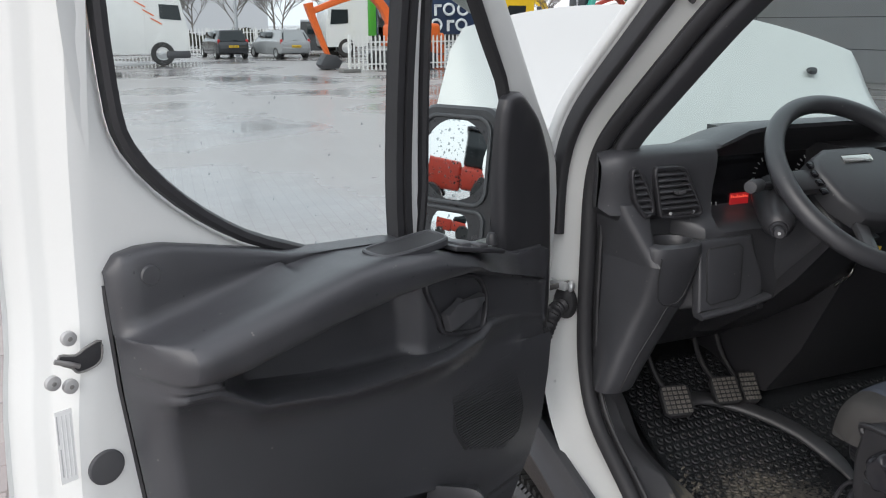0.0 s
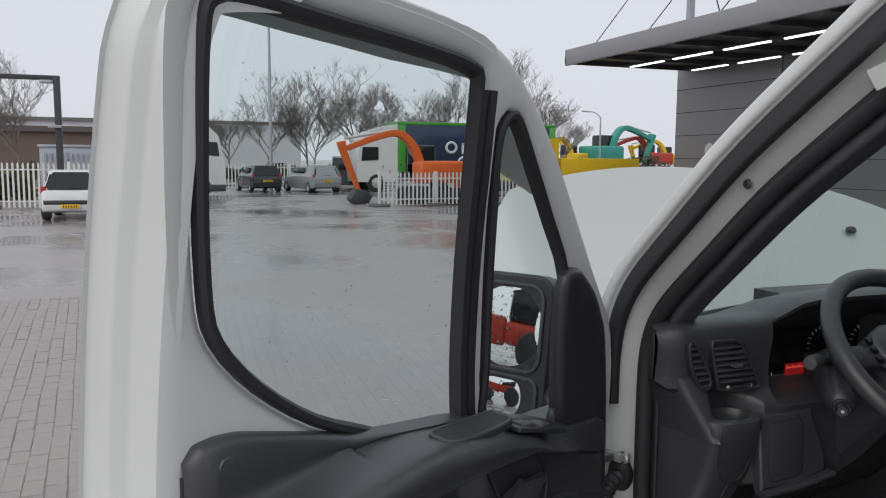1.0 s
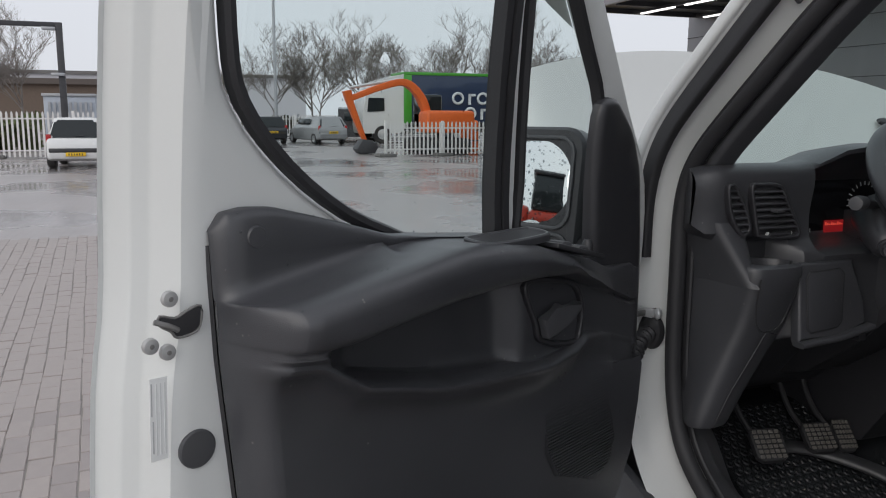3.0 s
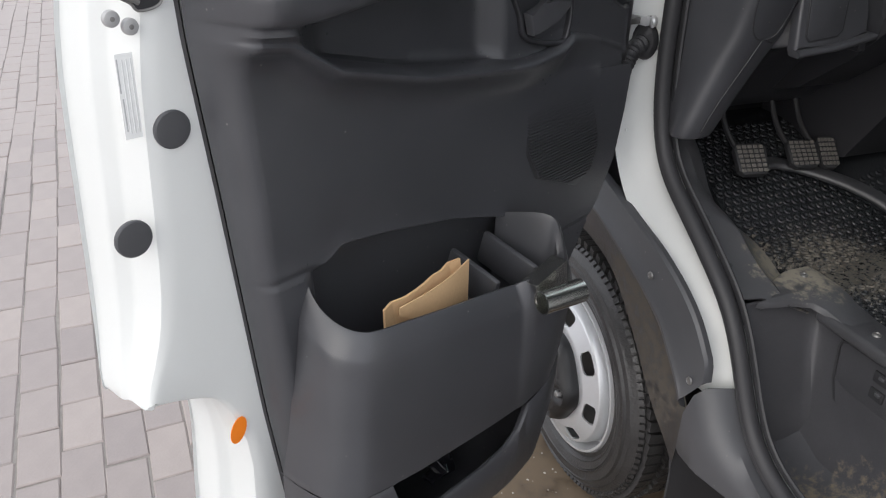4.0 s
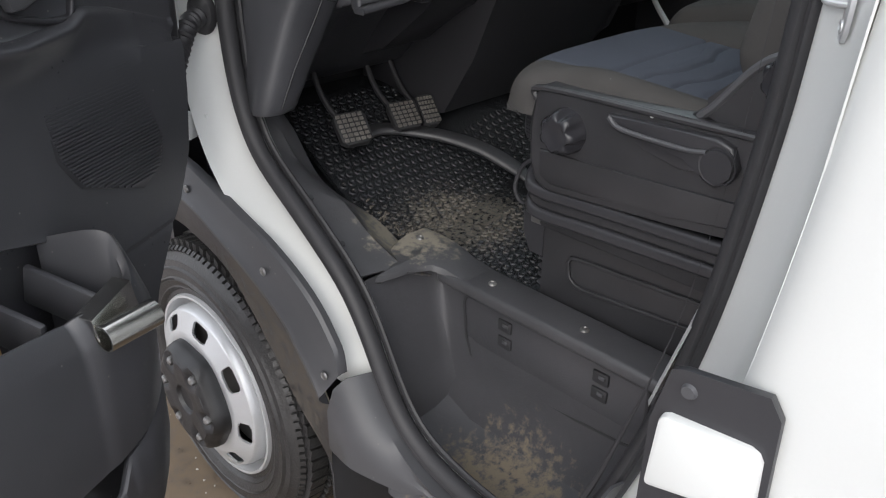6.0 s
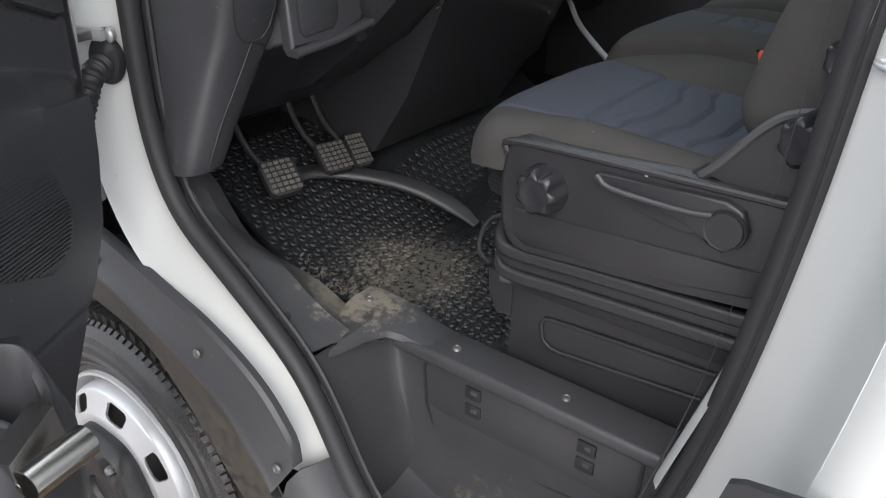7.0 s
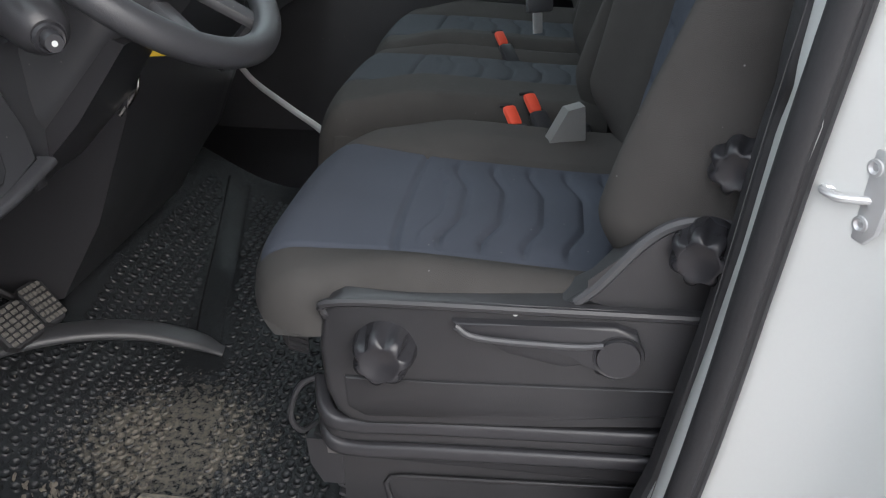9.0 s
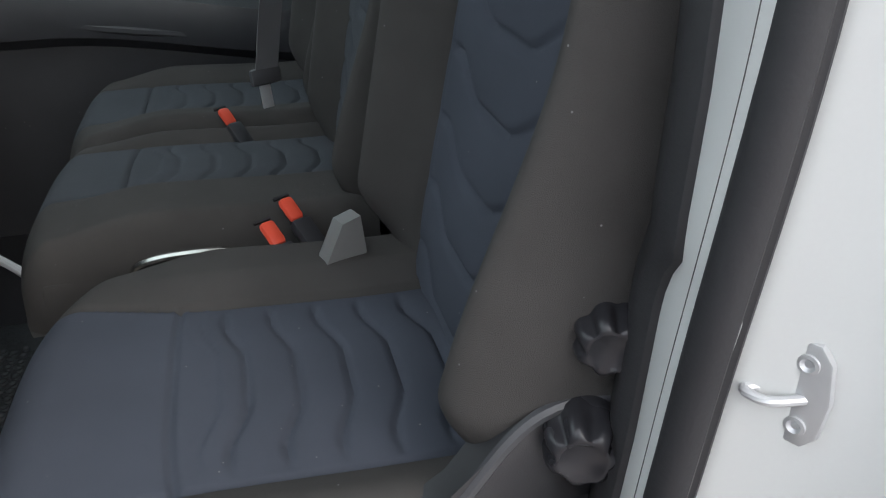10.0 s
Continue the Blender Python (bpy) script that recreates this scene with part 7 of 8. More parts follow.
def hatchback(x, y, turn, w, ln, h, colour, label, bars=True):
    """A small car; its tail is at its own -y end."""
    m = pose(x, y, 0, 0, 0, turn)
    c = thing("parked_car", (x, y, 0), label, "car", "parked cars")
    secs = [(-ln / 2, 0.42, 0.72, 0.40), (-ln / 2 + 0.06, 0.3, 0.86, 0.46), (-ln / 2 + 0.2, 0.24, 0.9, 0.48), (-ln / 2 + 0.75, 0.2, 0.93, 0.5), (0.1, 0.2, 0.93, 0.5), (ln * 0.27, 0.22, 0.86, 0.49), (ln * 0.42, 0.25, 0.72, 0.46), (ln / 2, 0.35, 0.55, 0.38)]
    rows = []
    for yy, z0, z1, hw in secs:
        q = rect_profile(2 * hw * w, z1 - z0, 0.09, 4)
        rows.append([Vector((a, yy, b + (z0 + z1) / 2)) for a, b in q])
    bm = grid(rows, True)
    bm.verts.ensure_lookup_table()
    k = len(rows[0])
    bm.faces.new(bm.verts[:k])
    bm.faces.new(bm.verts[-k:])
    bm.transform(m)
    part("body", bm, colour, c)
    cab = [(-ln / 2 + 0.1, 0.84, 0.455), (-ln / 2 + 0.4, h, 0.365), (-ln / 2 + 1.2, h + 0.01, 0.37), (0.3, h - 0.05, 0.365), (ln * 0.26, 0.86, 0.44)]
    rows = []
    for yy, zt, hw in cab:
        rows.append([Vector((s * w, yy + o, z)) for s, z, o in ((-0.47, 0.84, 0), (-hw - 0.02, (zt + 0.84) / 2 + 0.04, 0), (-hw + 0.02, zt - 0.02, 0), (-hw + 0.09, zt, 0), (hw - 0.09, zt, 0), (hw - 0.02, zt - 0.02, 0), (hw + 0.02, (zt + 0.84) / 2 + 0.04, 0), (0.47, 0.84, 0))])
    bm = thick(grid(rows), 0.02)
    bm.transform(m)
    part("cabin", bm, colour, c)
    lo, hi = cab[0], cab[1]
    bm = bmesh.new()
    pts = [(-0.41, 0.08), (0.41, 0.08), (0.33, 0.9), (-0.33, 0.9)]
    vs = [bm.verts.new((s * w, lo[0] + (hi[0] - lo[0]) * f - 0.022, lo[1] + (hi[1] - lo[1]) * f)) for s, f in pts]
    bm.faces.new(vs)
    bmesh.ops.bevel(bm, geom=list(bm.verts), offset=0.07, segments=3, affect="VERTICES")
    thick(bm, 0.012)
    bm.transform(m)
    part("rear_window", bm, DARKGLASS, c)
    for s in (-1, 1):
        bm = obox((0.012, 1.55, 0.3), m @ pose(s * w * 0.435, -0.15, h * 0.5 + 0.46, 0, s * -14, 0), 0.005)
        part("side_window", bm, DARKGLASS, c)
        bm = obox((0.14, 0.06, 0.24), m @ pose(s * (w * 0.43), -ln / 2 + 0.1, 0.86, 0, 0, s * -20), 0.03)
        part("tail_lamp", bm, TAIL, c, "red tail lamp")
        for yy in (-ln / 2 + 0.62, ln / 2 - 0.75):
            road_wheel(c, -w / 2 + 0.01 if s < 0 else w / 2 - 0.21, yy, 0.29, 0.2, m)
    part("bumper", obox((w * 0.86, 0.06, 0.13), m @ pose(0, -ln / 2 + 0.01, 0.53), 0.03), PLASTIC_DARK if bars else colour, c)
    p = part("number_plate", obox((0.52, 0.012, 0.11), m @ pose(0, -ln / 2 - 0.03, 0.42 if bars else 0.62), 0.004), PLATE, c, "yellow number plate")
    for i in range(6):
        part("plate_bar", obox((0.03, 0.004, 0.06), m @ pose(-0.17 + 0.068 * i, -ln / 2 - 0.038, 0.42 if bars else 0.62)), RUBBER, p)
    part("wiper", obox((0.36, 0.012, 0.015), m @ pose(0.05, -ln / 2 + 0.1, 0.93, 0, -6, 0)), RUBBER, c)
    return c


hatchback(-2.7, 25.2, -3, 1.62, 3.43, 1.44, paint("white_car_paint", (0.75, 0.76, 0.76)), "small white hatchback with a yellow number plate")
hatchback(5.0, 43.3, 8, 1.68, 3.9, 1.42, paint("dark_car_paint", (0.03, 0.032, 0.036)), "dark grey hatchback parked by the fence", False)
hatchback(7.75, 42.4, 14, 1.78, 4.2, 1.42, paint("silver_car_paint", (0.32, 0.33, 0.34)), "silver hatchback parked by the fence", False)


truck = thing("box_lorry", (15.2, 42, 0), "white lorry with a dark blue box trimmed in green", "lorry")
WHITE_TRUCK = paint("white_lorry_paint", (0.72, 0.72, 0.71))
prof = [(-1.0, 0.55), (1.05, 0.55), (1.12, 1.0), (1.08, 1.8), (0.85, 2.85), (0.3, 3.3), (-0.6, 3.62), (-1.3, 3.75), (-1.3, 0.9)]
part("cab", plate(prof, 2.4, axes((-1, 0, 0), (0, 0, 1), (0, 1, 0), (11.1, 41.0, 0)), 0.1), WHITE_TRUCK, truck)
part("side_window", plate([(-0.1, 1.75), (0.86, 1.7), (0.78, 2.45), (-0.1, 2.45)], 0.02, axes((-1, 0, 0), (0, 0, 1), (0, 1, 0), (11.1, 40.97, 0))), DARKGLASS, truck)
part("box_body", box(12.4, 21.95, 41.0, 43.5, 1.15, 3.78, 0.02), paint("dark_blue_side", (0.014, 0.03, 0.075), 0.35), truck, "dark blue lorry box")
GREEN = paint("green_edge", (0.06, 0.33, 0.03), 0.35)
for x0, x1, z0, z1 in ((12.3, 12.75, 1.1, 3.7), (12.3, 22.05, 3.7, 3.86), (21.65, 22.05, 1.1, 3.7)):
    part("box_edge", box(x0, x1, 40.96, 43.54, z0, z1, 0.02), GREEN, truck, "bright green box edge")
part("chassis", box(10.2, 21.8, 41.3, 43.2, 0.7, 1.1, 0.02), DARKSTEEL, truck)
LETTER = mat("white_print", (0.7, 0.72, 0.74), 0.4, var=0.02, bump=0)
for cx, cz, kind in ((15.45, 2.48, "ring"), (16.15, 2.44, "stem"), (16.95, 2.48, "ring"), (17.8, 2.48, "ring"), (16.2, 1.66, "ring"), (16.9, 1.62, "stem"), (17.7, 1.66, "ring")):
    if kind == "ring":
        bm = tube([(cx + 0.3 * math.cos(a * 0.7854), 40.95, cz + 0.28 * math.sin(a * 0.7854)) for a in range(8)], 0.07, 6, 3, True, up=(0, 1, 0))
    else:
        bm = box(cx - 0.07, cx + 0.07, 40.92, 40.98, cz - 0.3, cz + 0.3)
        box(cx, cx + 0.35, 40.92, 40.98, cz + 0.16, cz + 0.3, bm=bm)
    part("lettering", bm, LETTER, truck, "plain white shapes of lettering")
for x in (11.1, 15.5, 19.6, 20.8):
    for yy in (41.0, 43.2):
        w = part("wheel", lathe([(0.28, 0), (0.46, -0.01), (0.5, 0.03), (0.5, 0.26), (0, 0.26)], axes((1, 0, 0), (0, 0, 1), (0, 1, 0), (x, yy, 0.5)), 26), TYRE, truck)
        part("rim", lathe([(0.29, 0.0), (0.25, 0.06), (0.1, 0.02), (0, 0.0)], axes((1, 0, 0), (0, 0, 1), (0, 1, 0), (x, yy, 0.5)), 20), STEEL, w)

truck2 = thing("white_lorry", (1.5, 37, 0), "white lorry cab with grey skirts and orange stripes", "lorry")
prof = [(-2.2, 0.55), (1.15, 0.5), (1.22, 1.0), (1.18, 1.7), (0.95, 2.8), (0.4, 3.35), (-2.2, 3.55)]
part("cab", plate(prof, 2.4, axes((1, 0, 0), (0, 0, 1), (0, 1, 0), (1.4, 36, 0)), 0.12), WHITE_TRUCK, truck2)
part("side_window", plate([(0.1, 1.95), (0.98, 1.88), (0.9, 2.5), (0.1, 2.55)], 0.02, axes((1, 0, 0), (0, 0, 1), (0, 1, 0), (1.4, 35.98, 0))), DARKGLASS, truck2)
for i in range(4):
    part("stripe", obox((0.5, 0.01, 0.05), pose(0.45 + 0.3 * i, 35.985, 2.9 - 0.35 * i, 0, 30, 0)), ORANGE, truck2)
part("bumper", box(1.65, 2.65, 35.96, 38.4, 0.3, 0.62, 0.06), GREY_PLASTIC, truck2)
for x in (1.5, -1.05):
    w = part("wheel", lathe([(0.28, 0), (0.46, -0.01), (0.5, 0.03), (0.5, 0.26), (0, 0.26)], axes((1, 0, 0), (0, 0, 1), (0, 1, 0), (x, 35.98, 0.5)), 26), TYRE, truck2)
    part("rim", lathe([(0.29, 0.0), (0.25, 0.06), (0.1, 0.02), (0, 0.0)], axes((1, 0, 0), (0, 0, 1), (0, 1, 0), (x, 35.98, 0.5)), 20), STEEL, w)

bvan = thing("black_van", (10.5, 45, 0), "black panel van parked behind the cars", "van")
part("body", plate([(0, 0.3), (4.6, 0.3), (4.6, 1.9), (0.6, 1.95), (0.1, 1.85)], 1.9, axes((0.25, 0.97, 0), (0, 0, 1), (0.97, -0.25, 0), (9.2, 43.5, 0)), 0.1), paint("black_van_paint", (0.02, 0.02, 0.022)), bvan)
part("rear_window", obox((1.2, 0.02, 0.5), pose(10.12, 43.22, 1.45, 0, 0, -14), 0.005), DARKGLASS, bvan)


def digger(x, y, s, colour, label, flip=1, swing=0.0):
    """A tracked excavator, its arm bent over the ground."""
    m = pose(x, y, 0, 0, 0, swing) @ Matrix.Diagonal((flip * s, s, s, 1))
    d = thing("excavator", (x, y, 0), label, "excavator", "yard machines")
    def add(nm, bm, mt, lb=""):
        bm.transform(m)
        part(nm, bm, mt, d, lb)
    add("boom", sweep(curve_pts([(0.2, 0, 1.5), (-0.1, 0, 2.3), (-0.75, 0, 2.85), (-1.7, 0, 2.68), (-3.0, 0, 2.2)], 5), rect_profile(0.34, 0.52, 0.04), (0, 1, 0), scale=lambda f: 1 - 0.35 * f), colour)
    add("arm", sweep(curve_pts([(-3.15, 0, 2.5), (-3.05, 0, 2.1), (-2.75, 0, 1.3), (-2.45, 0, 0.55)], 5), rect_profile(0.3, 0.46, 0.03), (0, 1, 0), scale=lambda f: 1 - 0.45 * f), colour)
    add("ram", tube([(-1.0, 0, 2.98), (-3.0, 0, 2.62)], 0.06, 8, 1), STEEL)
    add("bucket", plate([(-2.6, 0.6), (-2.2, 0.55), (-1.95, 0.3), (-2.1, 0.04), (-2.7, 0.02), (-2.85, 0.2)], 0.8, axes((1, 0, 0), (0, 0, 1), (0, -1, 0), (0, 0.4, 0)), 0.05), DARKSTEEL)
    add("house", box(-0.1, 2.0, -0.9, 0.9, 0.85, 1.75, 0.15, 3), colour)
    add("cab", box(-0.1, 0.9, 0.05, 0.95, 0.9, 2.4, 0.1, 3), DARKGLASS)
    for yy in (-0.95, 0.55):
        add("track", box(-0.6, 1.9, yy, yy + 0.4, 0, 0.65, 0.28, 4), RUBBER)
    return d


digger(9.75, 30.2, 1.0, ORANGE, "orange excavator with its bucket on the ground")
digger(52, 82, 2.0, mat("teal_paint", (0.04, 0.3, 0.24), 0.5), "teal excavator arm far off among machines", -1, 10)
digger(58, 84, 1.6, mat("red_machine_paint", (0.45, 0.05, 0.03), 0.5), "red excavator far off among machines")
for x, y in ((46, 82), (49, 88), (62, 86), (44, 90)):
    digger(x, y, 1.5, YELLOW, "yellow excavator far off among machines", random.choice((-1, 1)), random.uniform(-30, 30))

yl = thing("yellow_lorry", (15.7, 30.2, 0), "yellow lorry cab behind the white fence", "lorry")
part("cab", plate([(0, 0.6), (1.9, 0.6), (1.9, 2.75), (0.55, 2.75), (0.1, 1.7)], 2.2, axes((1, 0, 0), (0, 0, 1), (0, 1, 0), (14.2, 29.6, 0)), 0.08), YELLOW, yl)
part("side_window", plate([(0.35, 1.65), (1.5, 1.65), (1.5, 2.45), (0.7, 2.45)], 0.02, axes((1, 0, 0), (0, 0, 1), (0, 1, 0), (14.2, 29.58, 0))), DARKGLASS, yl)
part("chassis", box(14.2, 19.8, 29.9, 31.6, 0.5, 0.9, 0.02), DARKSTEEL, yl)
part("bed", box(16.3, 20.3, 29.7, 31.8, 0.95, 1.9, 0.03), YELLOW, yl)
for x in (14.9, 18.8):
    part("wheel", lathe([(0.28, 0), (0.46, -0.01), (0.5, 0.03), (0.5, 0.26), (0, 0.26)], axes((1, 0, 0), (0, 0, 1), (0, 1, 0), (x, 29.6, 0.5)), 26), TYRE, yl)

tank = thing("orange_tank", (12.4, 31.6, 0), "orange plastic tank standing behind the white fence", "tank")
part("body", box(12.05, 12.75, 31.3, 32.0, 0.0, 1.35, 0.12, 3), ORANGE, tank)
part("cap", lathe([(0, 0.1), (0.12, 0.1), (0.14, 0.0)], pose(12.4, 31.65, 1.35), 16), DARKSTEEL, tank)
for z in (0.45, 0.9):
    part("hoop", box(12.03, 12.77, 31.28, 32.02, z, z + 0.05, 0.02), DARKSTEEL, tank)

# portal, container, low buildings
p = thing("steel_portal", (-2.95, 28, 0), "dark steel portal frame beside the gate", "portal")
part("post", box(-3.5, -3.3, 27.9, 28.1, 0, 4.45, 0.01), DARKSTEEL, p)
part("beam", box(-12, -3.3, 27.92, 28.08, 4.3, 4.45, 0.01), DARKSTEEL, p)
part("post", box(-12.1, -11.9, 27.9, 28.1, 0, 4.45, 0.01), DARKSTEEL, p)
part("camera_arm", box(-3.7, -3.3, 27.75, 27.9, 2.75, 2.85, 0.02), GALV, p)
part("flood_lamp", box(-3.9, -3.5, 27.85, 28.15, 4.2, 4.3, 0.02), GALV, p)
c = thing("container", (-2.9, 31, 0), "pale blue-grey steel container behind the fence", "container")
BLUEGREY = mat("blue_grey_paint", (0.42, 0.46, 0.52), 0.5, var=0.08)
part("body", box(-4.3, -2.6, 30.6, 34, 0.0, 2.15, 0.02), BLUEGREY, c)
for i in range(9):
    part("panel_rib", box(-4.15 + 0.17 * i, -4.07 + 0.17 * i, 30.54, 30.6, 0.3, 1.95), GALV, c)
part("top_rail", box(-4.35, -2.55, 30.55, 34, 2.15, 2.25, 0.01), GALV, c)
lb = thing("low_building", (-8, 78, 0), "long brown low building behind the yard", "building")
part("wall", box(-40, 2, 78, 90, 0, 4.0), mat("brown_wall", (0.16, 0.12, 0.095), 0.8, var=0.15), lb)
part("roof", box(-40.5, 2.5, 77.5, 90, 4.0, 4.5), mat("dark_roof", (0.12, 0.1, 0.09), 0.8), lb)
part("chimney", box(-14, -12.5, 79, 80, 4.5, 5.6), CONCRETE, lb)
hall = thing("white_hall", (-8, 140, 0), "pale industrial hall far behind", "building")
part("wall", box(-70, 25, 140, 170, 0, 7.5), mat("pale_wall", (0.55, 0.55, 0.58), 0.7), hall)
part("roof", box(-70.5, 25.5, 139.5, 170, 7.5, 8.0), CONCRETE, hall)

# building with its canopy
bld = thing("grey_building", (25, 0, 0), "grey metal-clad industrial building with a lit canopy", "building")
part("wall", box(20.4, 60, -30, 27.3, 0, 7.5, 0.02), CLAD, bld)
for i in range(7):
    part("panel_joint", box(20.385, 20.4, -30, 27.3, 0.95 + 0.95 * i, 0.975 + 0.95 * i), DARKSTEEL, bld)
for y in (27.3 - 6 * np.arange(9)):
    part("panel_joint", box(20.386, 20.4, float(y) - 6.0, float(y) - 5.97, 0, 5.5), DARKSTEEL, bld)
part("canopy", box(14.9, 20.4, -25, 26.8, 5.62, 5.72), DARKSTEEL, bld, "grey steel canopy over the wall")
part("fascia", box(14.8, 14.95, -25, 26.9, 5.5, 6.1, 0.02), CLAD, bld, "grey canopy edge")
part("fascia", box(14.8, 20.4, 26.8, 26.92, 5.55, 5.85, 0.02), CLAD, bld)
for i in range(26):
    part("beam", box(14.95, 20.4, 26.0 - 2 * i, 26.12 - 2 * i, 5.45, 5.62), DARKSTEEL, bld)
TUBE_ON = bpy.data.materials.new("lit_tube")
TUBE_ON.use_nodes = True
TUBE_ON.node_tree.nodes["Principled BSDF"].inputs["Emission Color"].default_value = (1, 0.98, 0.95, 1)
TUBE_ON.node_tree.nodes["Principled BSDF"].inputs["Emission Strength"].default_value = 1.6
for x in (16.6, 19.4):
    part("lamp_rail", box(x - 0.09, x + 0.09, -20, 25.4, 5.36, 5.44), DARKSTEEL, bld)
    for i in range(16):
        part("tube_lamp", box(x - 0.06, x + 0.06, 23.0 - 2.6 * i, 25.0 - 2.6 * i, 5.31, 5.36, 0.01), TUBE_ON, bld, "lit strip lamp")
for y in (22.0, 18.6, 15.0):
    part("mast", box(16.9, 17.1, y, y + 0.2, 5.7, 10.5), GALV, bld)
    for dy in (-5, 5):
        part("stay", tube([(17, y + 0.1, 10.3), (15.2, y + dy * 0.75, 5.9)], 0.02, 6, 1), DARKSTEEL, bld)
part("flood_lamp", obox((0.25, 0.6, 0.5), pose(14.8, 14.8, 6.6, 0, 30, 0), 0.03), GALV, bld)
part("flood_post", box(14.82, 14.9, 14.75, 14.85, 6.1, 6.5), GALV, bld)
part("sign", lathe([(0, 0.02), (0.28, 0.02), (0.28, 0)], axes((0, 1, 0), (0, 0, 1), (-1, 0, 0), (20.37, 25.0, 2.25)), 24), LETTER, bld, "small round white sign")

# lamp posts
def lamp_post(x, y, h, arm, label):
    lp = thing("street_lamp", (x, y, 0), label, "street lamp", "lamp posts")
    part("pole", tube([(x, y, 0), (x, y, h)], 0.11, 10, 1, scale=lambda f: 1 - 0.4 * f), GALV, lp)
    if arm > 0.6:
        part("arm", tube([(x, y, h - 0.1), (x - arm * 0.4, y, h + 0.4), (x - arm, y, h + 0.5)], 0.05, 8, 4), GALV, lp)
        part("head", obox((0.7, 0.25, 0.12), pose(x - arm - 0.2, y, h + 0.5, 0, 5, 0), 0.04), GALV, lp)
    else:
        for s in (-1, 1):
            part("head", obox((0.45, 0.35, 0.25), pose(x + s * 0.3, y - 0.1, h + 0.1, 25, 0, 0), 0.04), DARKSTEEL, lp)
        part("bracket", box(x - 0.5, x + 0.5, y - 0.05, y + 0.05, h - 0.1, h), GALV, lp)


lamp_post(6.05, 45.5, 11.4, 0.3, "tall grey floodlight mast")
lamp_post(42.8, 70, 6.2, 1.6, "curved grey street lamp")


# bare trees
def tree_mesh(seed, h):
    rnd = random.Random(seed)
    bm = bmesh.new()

    def limb(p, d, ln, r, lev):
        n = 4 if lev < 2 else 3
        pts = [p]
        for _ in range(n):
            d = (d + Vector((rnd.uniform(-1, 1), rnd.uniform(-1, 1), rnd.uniform(-0.2, 0.7))) * (0.14 + 0.04 * lev)).normalized()
            pts.append(pts[-1] + d * ln / n)
        sweep(pts, ring_profile(r, 5 if lev < 2 else 3), (0.3, 0.5, 0.8), cap=False, bm=bm, scale=lambda f: 1 - 0.55 * f)
        if lev < 5:
            for i in range((7, 5, 4, 4, 3)[lev]):
                f = rnd.uniform(0.35 if lev else 0.4, 1.0)
                q = pts[min(n - 1, int(f * n))].lerp(pts[min(n, int(f * n) + 1)], f * n - int(f * n)) if f < 1 else pts[-1]
                a = rnd.uniform(0, 6.28)
                side = Vector((math.cos(a), math.sin(a), rnd.uniform(0.1, 0.8)))
                limb(q, (d * 0.65 + side * 0.75).normalized(), ln * rnd.uniform(0.5, 0.78), max(0.011, r * 0.55), lev + 1)

    limb(Vector((0, 0, 0)), Vector((0, 0, 1)), h * 0.42, h * 0.012, 0)
    return bm


trunks = [mesh_of("bare_tree", tree_mesh(s, 9.0), BARK, 0) for s in (3, 8, 14)]
rt = random.Random(5)
for i, (x, y, s) in enumerate(((8.2, 66, 0.95), (11.5, 67, 1.0), (5.4, 70, 0.85), (16.4, 68, 1.1), (19, 70, 0.95), (23, 70, 1.0), (26.5, 68, 1.15), (29, 66, 1.25), (32, 70, 1.2), (36, 72, 1.1), (-10, 64, 1.0), (-13, 66, 0.9), (13.8, 75, 0.9), (21, 78, 1.0), (2.5, 74, 0.8), (40, 74, 0.8))):
    t = tagged(new("bare_tree", trunks[i % 3]), "bare winter tree with fine branching twigs", "tree", "bare trees")
    t.matrix_world = pose(x + 0.6, y, 0, 0, 0, rt.uniform(0, 360)) @ Matrix.Diagonal((s, s, s, 1))
HEDGE = mat("dark_hedge", (0.06, 0.06, 0.04), 0.95, var=0.4, scale=3)
def scrub(x0, x1, y, h, n, material, label, seed):
    rnd = random.Random(seed)
    verts, faces = [], []
    for _ in range(n):
        c = Vector((rnd.uniform(x0, x1), y + rnd.uniform(-1.5, 1.5), 0))
        c.z = h * rnd.random() ** 0.7 * (0.6 + 0.4 * math.sin(c.x * 0.7) * math.sin(c.x * 0.23 + 1))
        d = Vector((rnd.uniform(-1, 1), rnd.uniform(-1, 1), rnd.uniform(-0.3, 1))).normalized() * rnd.uniform(0.1, 0.32)
        e = d.orthogonal() * rnd.uniform(0.3, 0.6)
        k = len(verts)
        verts += [c - d, c + e, c + d, c - e]
        faces.append((k, k + 1, k + 2, k + 3))
    me = bpy.data.meshes.new("hedge")
    me.from_pydata(verts, [], faces)
    me.materials.append(material)
    return tagged(new("hedge", me), label, "hedge", kind="stuff")


scrub(-2, 70, 62, 2.3, 9000, HEDGE, "dark bare hedge and scrub behind the far fence", 2)
scrub(-13, -5.2, 36, 2.6, 3000, mat("green_bush", (0.09, 0.11, 0.04), 0.9, var=0.4, scale=4), "green-brown bushes behind the gate", 4)
scrub(10.5, 16, 56, 1.8, 900, mat("rusty_scrub", (0.15, 0.07, 0.045), 0.9, var=0.3, scale=4), "reddish scrub behind the far fence", 6)

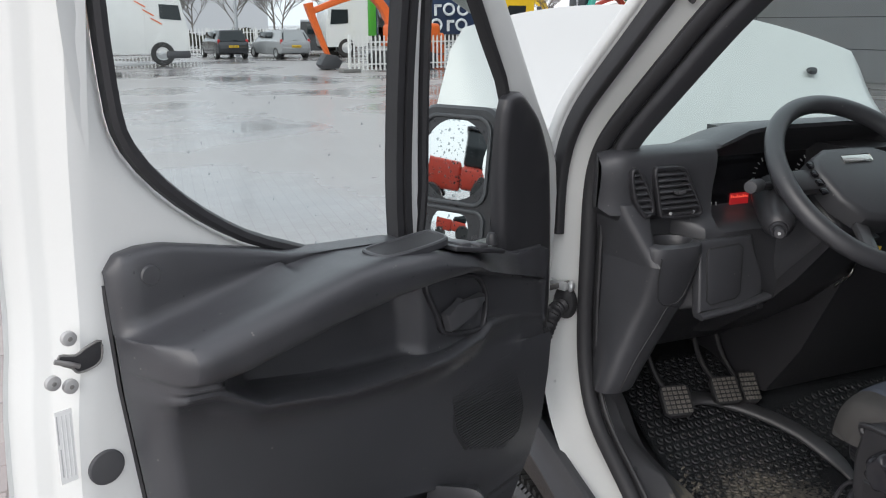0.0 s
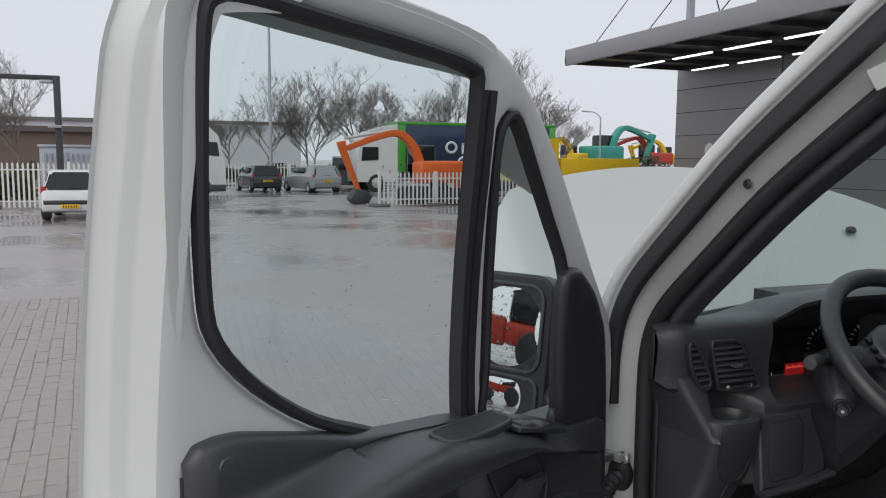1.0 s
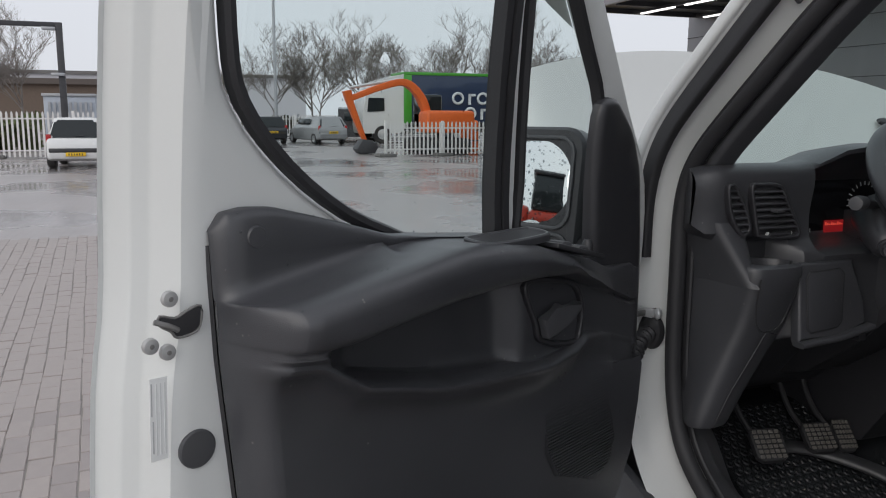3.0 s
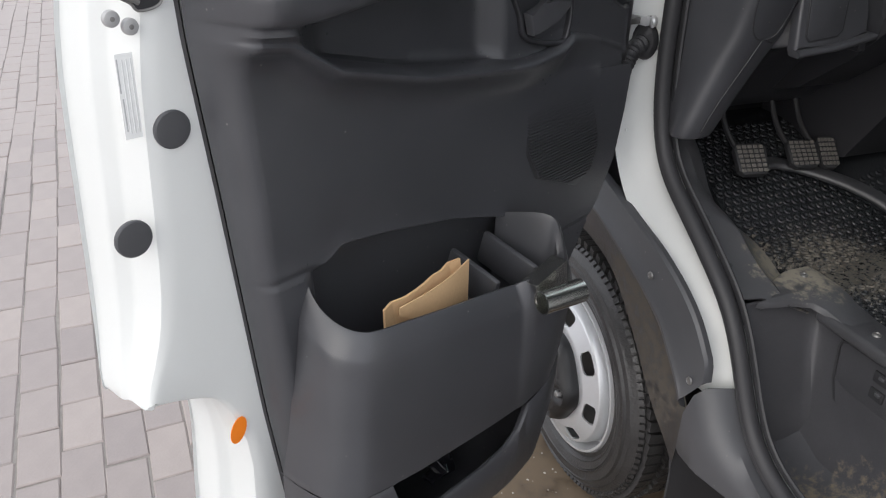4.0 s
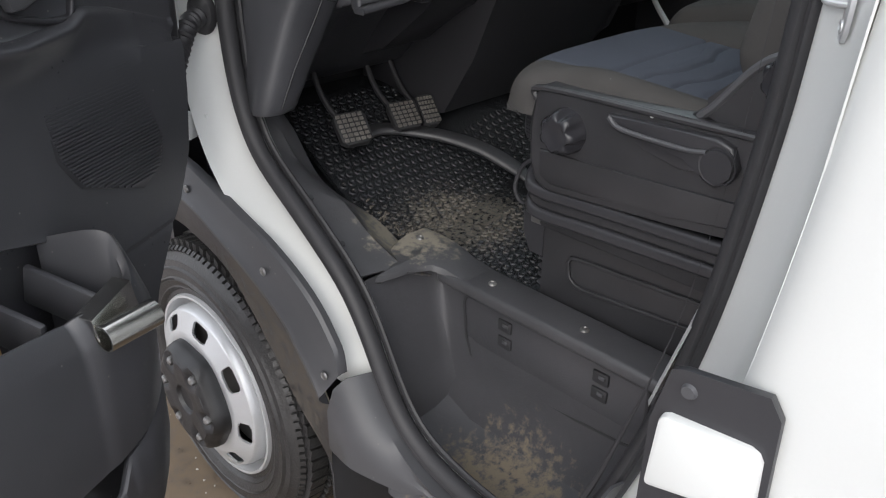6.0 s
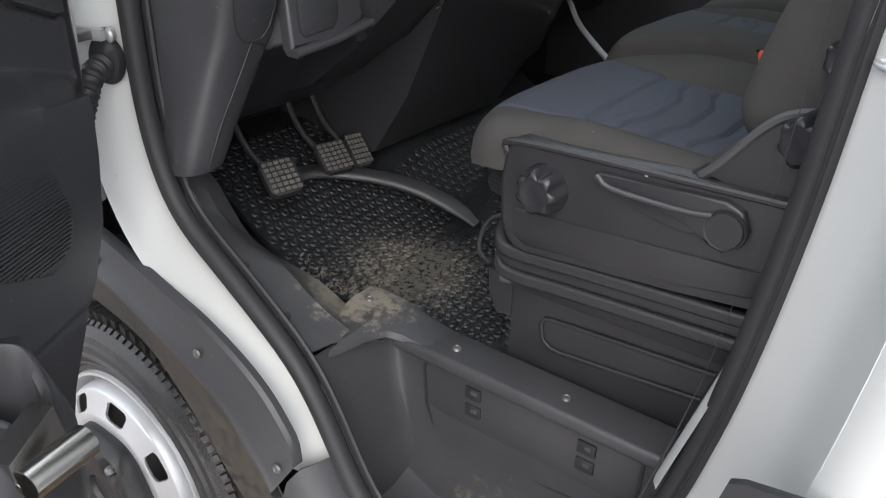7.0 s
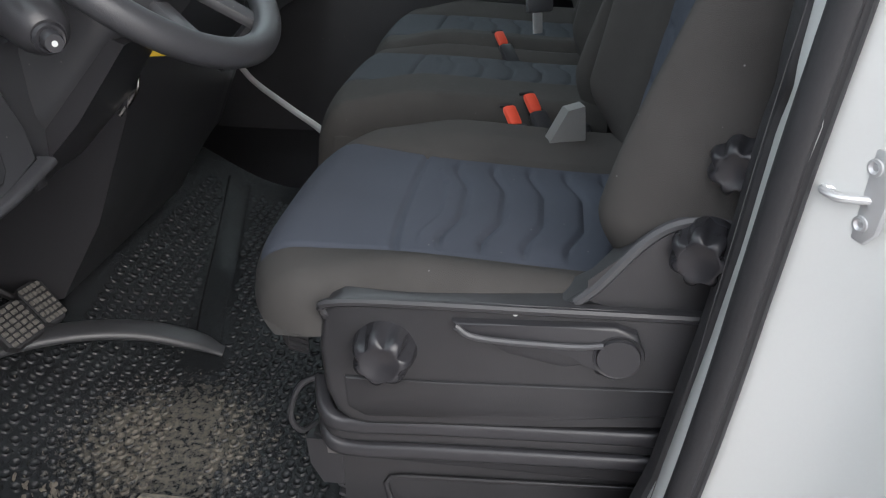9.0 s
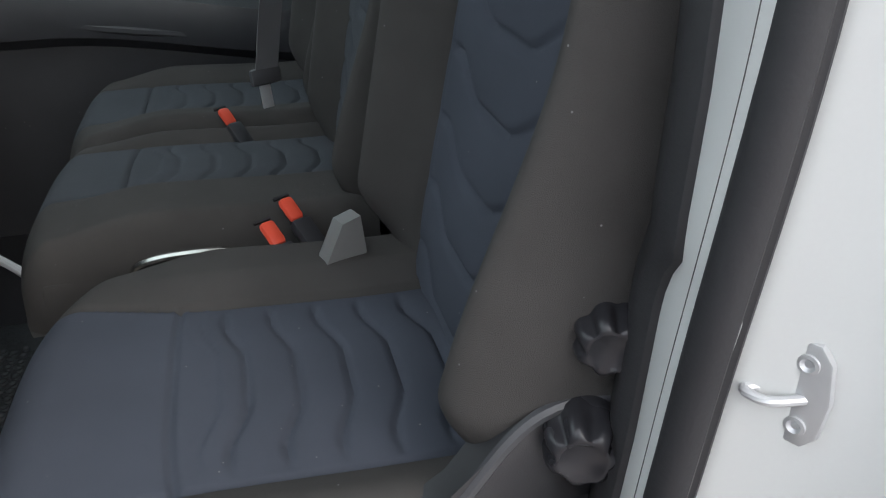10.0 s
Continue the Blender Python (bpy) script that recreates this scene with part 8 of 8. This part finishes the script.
# red machine standing to the left of the van, seen in the door mirror
rt2 = thing("red_tractor", (-11, 0.2, 0), "red farm tractor with a dark glazed cab", "tractor")
RED_PAINT = mat("red_machine_body", (0.55, 0.05, 0.025), 0.4, var=0.1)
part("bonnet", box(-11.6, -10.4, 0.6, 2.6, 0.9, 2.1, 0.15, 3), RED_PAINT, rt2)
part("fender", box(-11.9, -10.1, -1.1, 0.6, 1.0, 1.95, 0.2, 3), RED_PAINT, rt2)
part("cab", box(-11.7, -10.3, -1.1, 0.5, 1.95, 3.4, 0.12, 3), DARKGLASS, rt2)
part("cab_roof", box(-11.8, -10.2, -1.2, 0.6, 3.4, 3.55, 0.06), DARKSTEEL, rt2)
for x in (-12.1, -10.4):
    for y, r in ((-0.8, 0.85), (2.0, 0.55)):
        part("wheel", lathe([(r * 0.5, 0), (r * 0.92, -0.02), (r, 0.06), (r, 0.4), (r * 0.92, 0.46), (0, 0.44)], axes((0, 1, 0), (0, 0, 1), (1, 0, 0), (x, y, r)), 28), TYRE, rt2)

# ---- paving bricks beside the van ----
BRICK = mat("worn_clay_brick", (0.34, 0.305, 0.292), 0.45, var=0.12, scale=14, fine=130, bump=0.35, dist=0.002)
bn_, bl_ = BRICK.node_tree.nodes, BRICK.node_tree.links
info, tint = bn_.new("ShaderNodeObjectInfo"), bn_.new("ShaderNodeMix")
tint.data_type, tint.blend_type = "RGBA", "MULTIPLY"
tint.inputs[6].default_value = (1, 1, 1, 1)
shade = bn_.new("ShaderNodeMix")
shade.data_type = "RGBA"
shade.inputs[6].default_value, shade.inputs[7].default_value = (0.84, 0.82, 0.82, 1), (1.06, 1.03, 1.0, 1)
bl_.new(info.outputs["Random"], shade.inputs[0])
base = bn_["Principled BSDF"].inputs["Base Color"]
old = base.links[0].from_socket
tint.inputs[0].default_value = 1
bl_.new(old, tint.inputs[6])
bl_.new(shade.outputs[2], tint.inputs[7])
bl_.new(tint.outputs[2], base)
ROW = axes((0.0608, -0.998, 0), (0.998, 0.0608, 0), (0, 0, 1), (-1.158, 1.342, 0))
JOINT = mat("dark_joint_sand", (0.26, 0.24, 0.222), 0.8, var=0.3, scale=30, fine=300, bump=0.5)
rnd = random.Random(31)


def brick_mesh(seed):
    r = random.Random(seed)
    b = box(-0.1045, 0.1045, -0.0535, 0.0535, -0.05, 0.0, 0.0)
    for v in b.verts:
        v.co += Vector((r.uniform(-0.002, 0.002), r.uniform(-0.0025, 0.0025), 0))
    top = [e for e in b.edges if all(v.co.z > -0.01 for v in e.verts)]
    bmesh.ops.bevel(b, geom=top, offset=0.004, segments=1, affect="EDGES")
    return mesh_of("brick", b, BRICK, 40)


kinds = [brick_mesh(s) for s in range(6)]
bed = bmesh.new()
bmesh.ops.create_grid(bed, x_segments=1, y_segments=1, size=0.5)
bed.transform(ROW @ Matrix.Translation((-3.35, -1.17, 0.003)) @ Matrix.Diagonal((10.5, 4.44, 1, 1)))
solo("joint_bed", bed, JOINT, "dark sand bed between the paving bricks", "pavement", kind="structure", smooth=0)
paving = thing("pavement", (-1.2, 1.2, 0), "worn pinkish grey clay paving laid in courses", "pavement", kind="structure")
inv = paving.matrix_basis.inverted()
verts, faces = [], []
for c in range(-28, 9):
    for r in range(-40, 9):
        x, y = 0.2145 * (r + 0.5 * (c % 2)), 0.1125 * c + 0.004 * math.sin(r * 0.7 + c)
        if not (-8.6 < x < 1.9 and -3.4 < y < 1.05):
            continue
        m = ROW @ pose(x + rnd.uniform(-0.002, 0.002), y + rnd.uniform(-0.002, 0.002), 0.0085 + rnd.uniform(-0.0022, 0.0022), rnd.uniform(-0.8, 0.8), rnd.uniform(-0.6, 0.6), rnd.uniform(-0.7, 0.7))
        if -2.0 < x < 1.5 and -0.75 < y < 0.98 and rnd.random() < 2:
            o = new("brick", rnd.choice(kinds))
            o.parent = paving
            o.matrix_basis = inv @ m
        else:
            k = len(verts)
            for zz, s in ((-0.02, 1.0), (-0.003, 1.0), (0.0, 0.96)):
                verts += [m @ Vector((a * (0.1045 - (1 - s) * 0.1), b * (0.0535 - (1 - s) * 0.1), zz)) for a, b in ((-1, -1), (1, -1), (1, 1), (-1, 1))]
            for q in (0, 4):
                faces += [(k + q + i, k + q + (i + 1) % 4, k + q + 4 + (i + 1) % 4, k + q + 4 + i) for i in range(4)]
            faces.append((k + 8, k + 9, k + 10, k + 11))
me = bpy.data.meshes.new("paving_field")
me.from_pydata([tuple(v) for v in verts], [], faces)
me.materials.append(BRICK)
tagged(new("paving_field", me), "field of worn pinkish grey clay paving bricks", "pavement", kind="stuff")
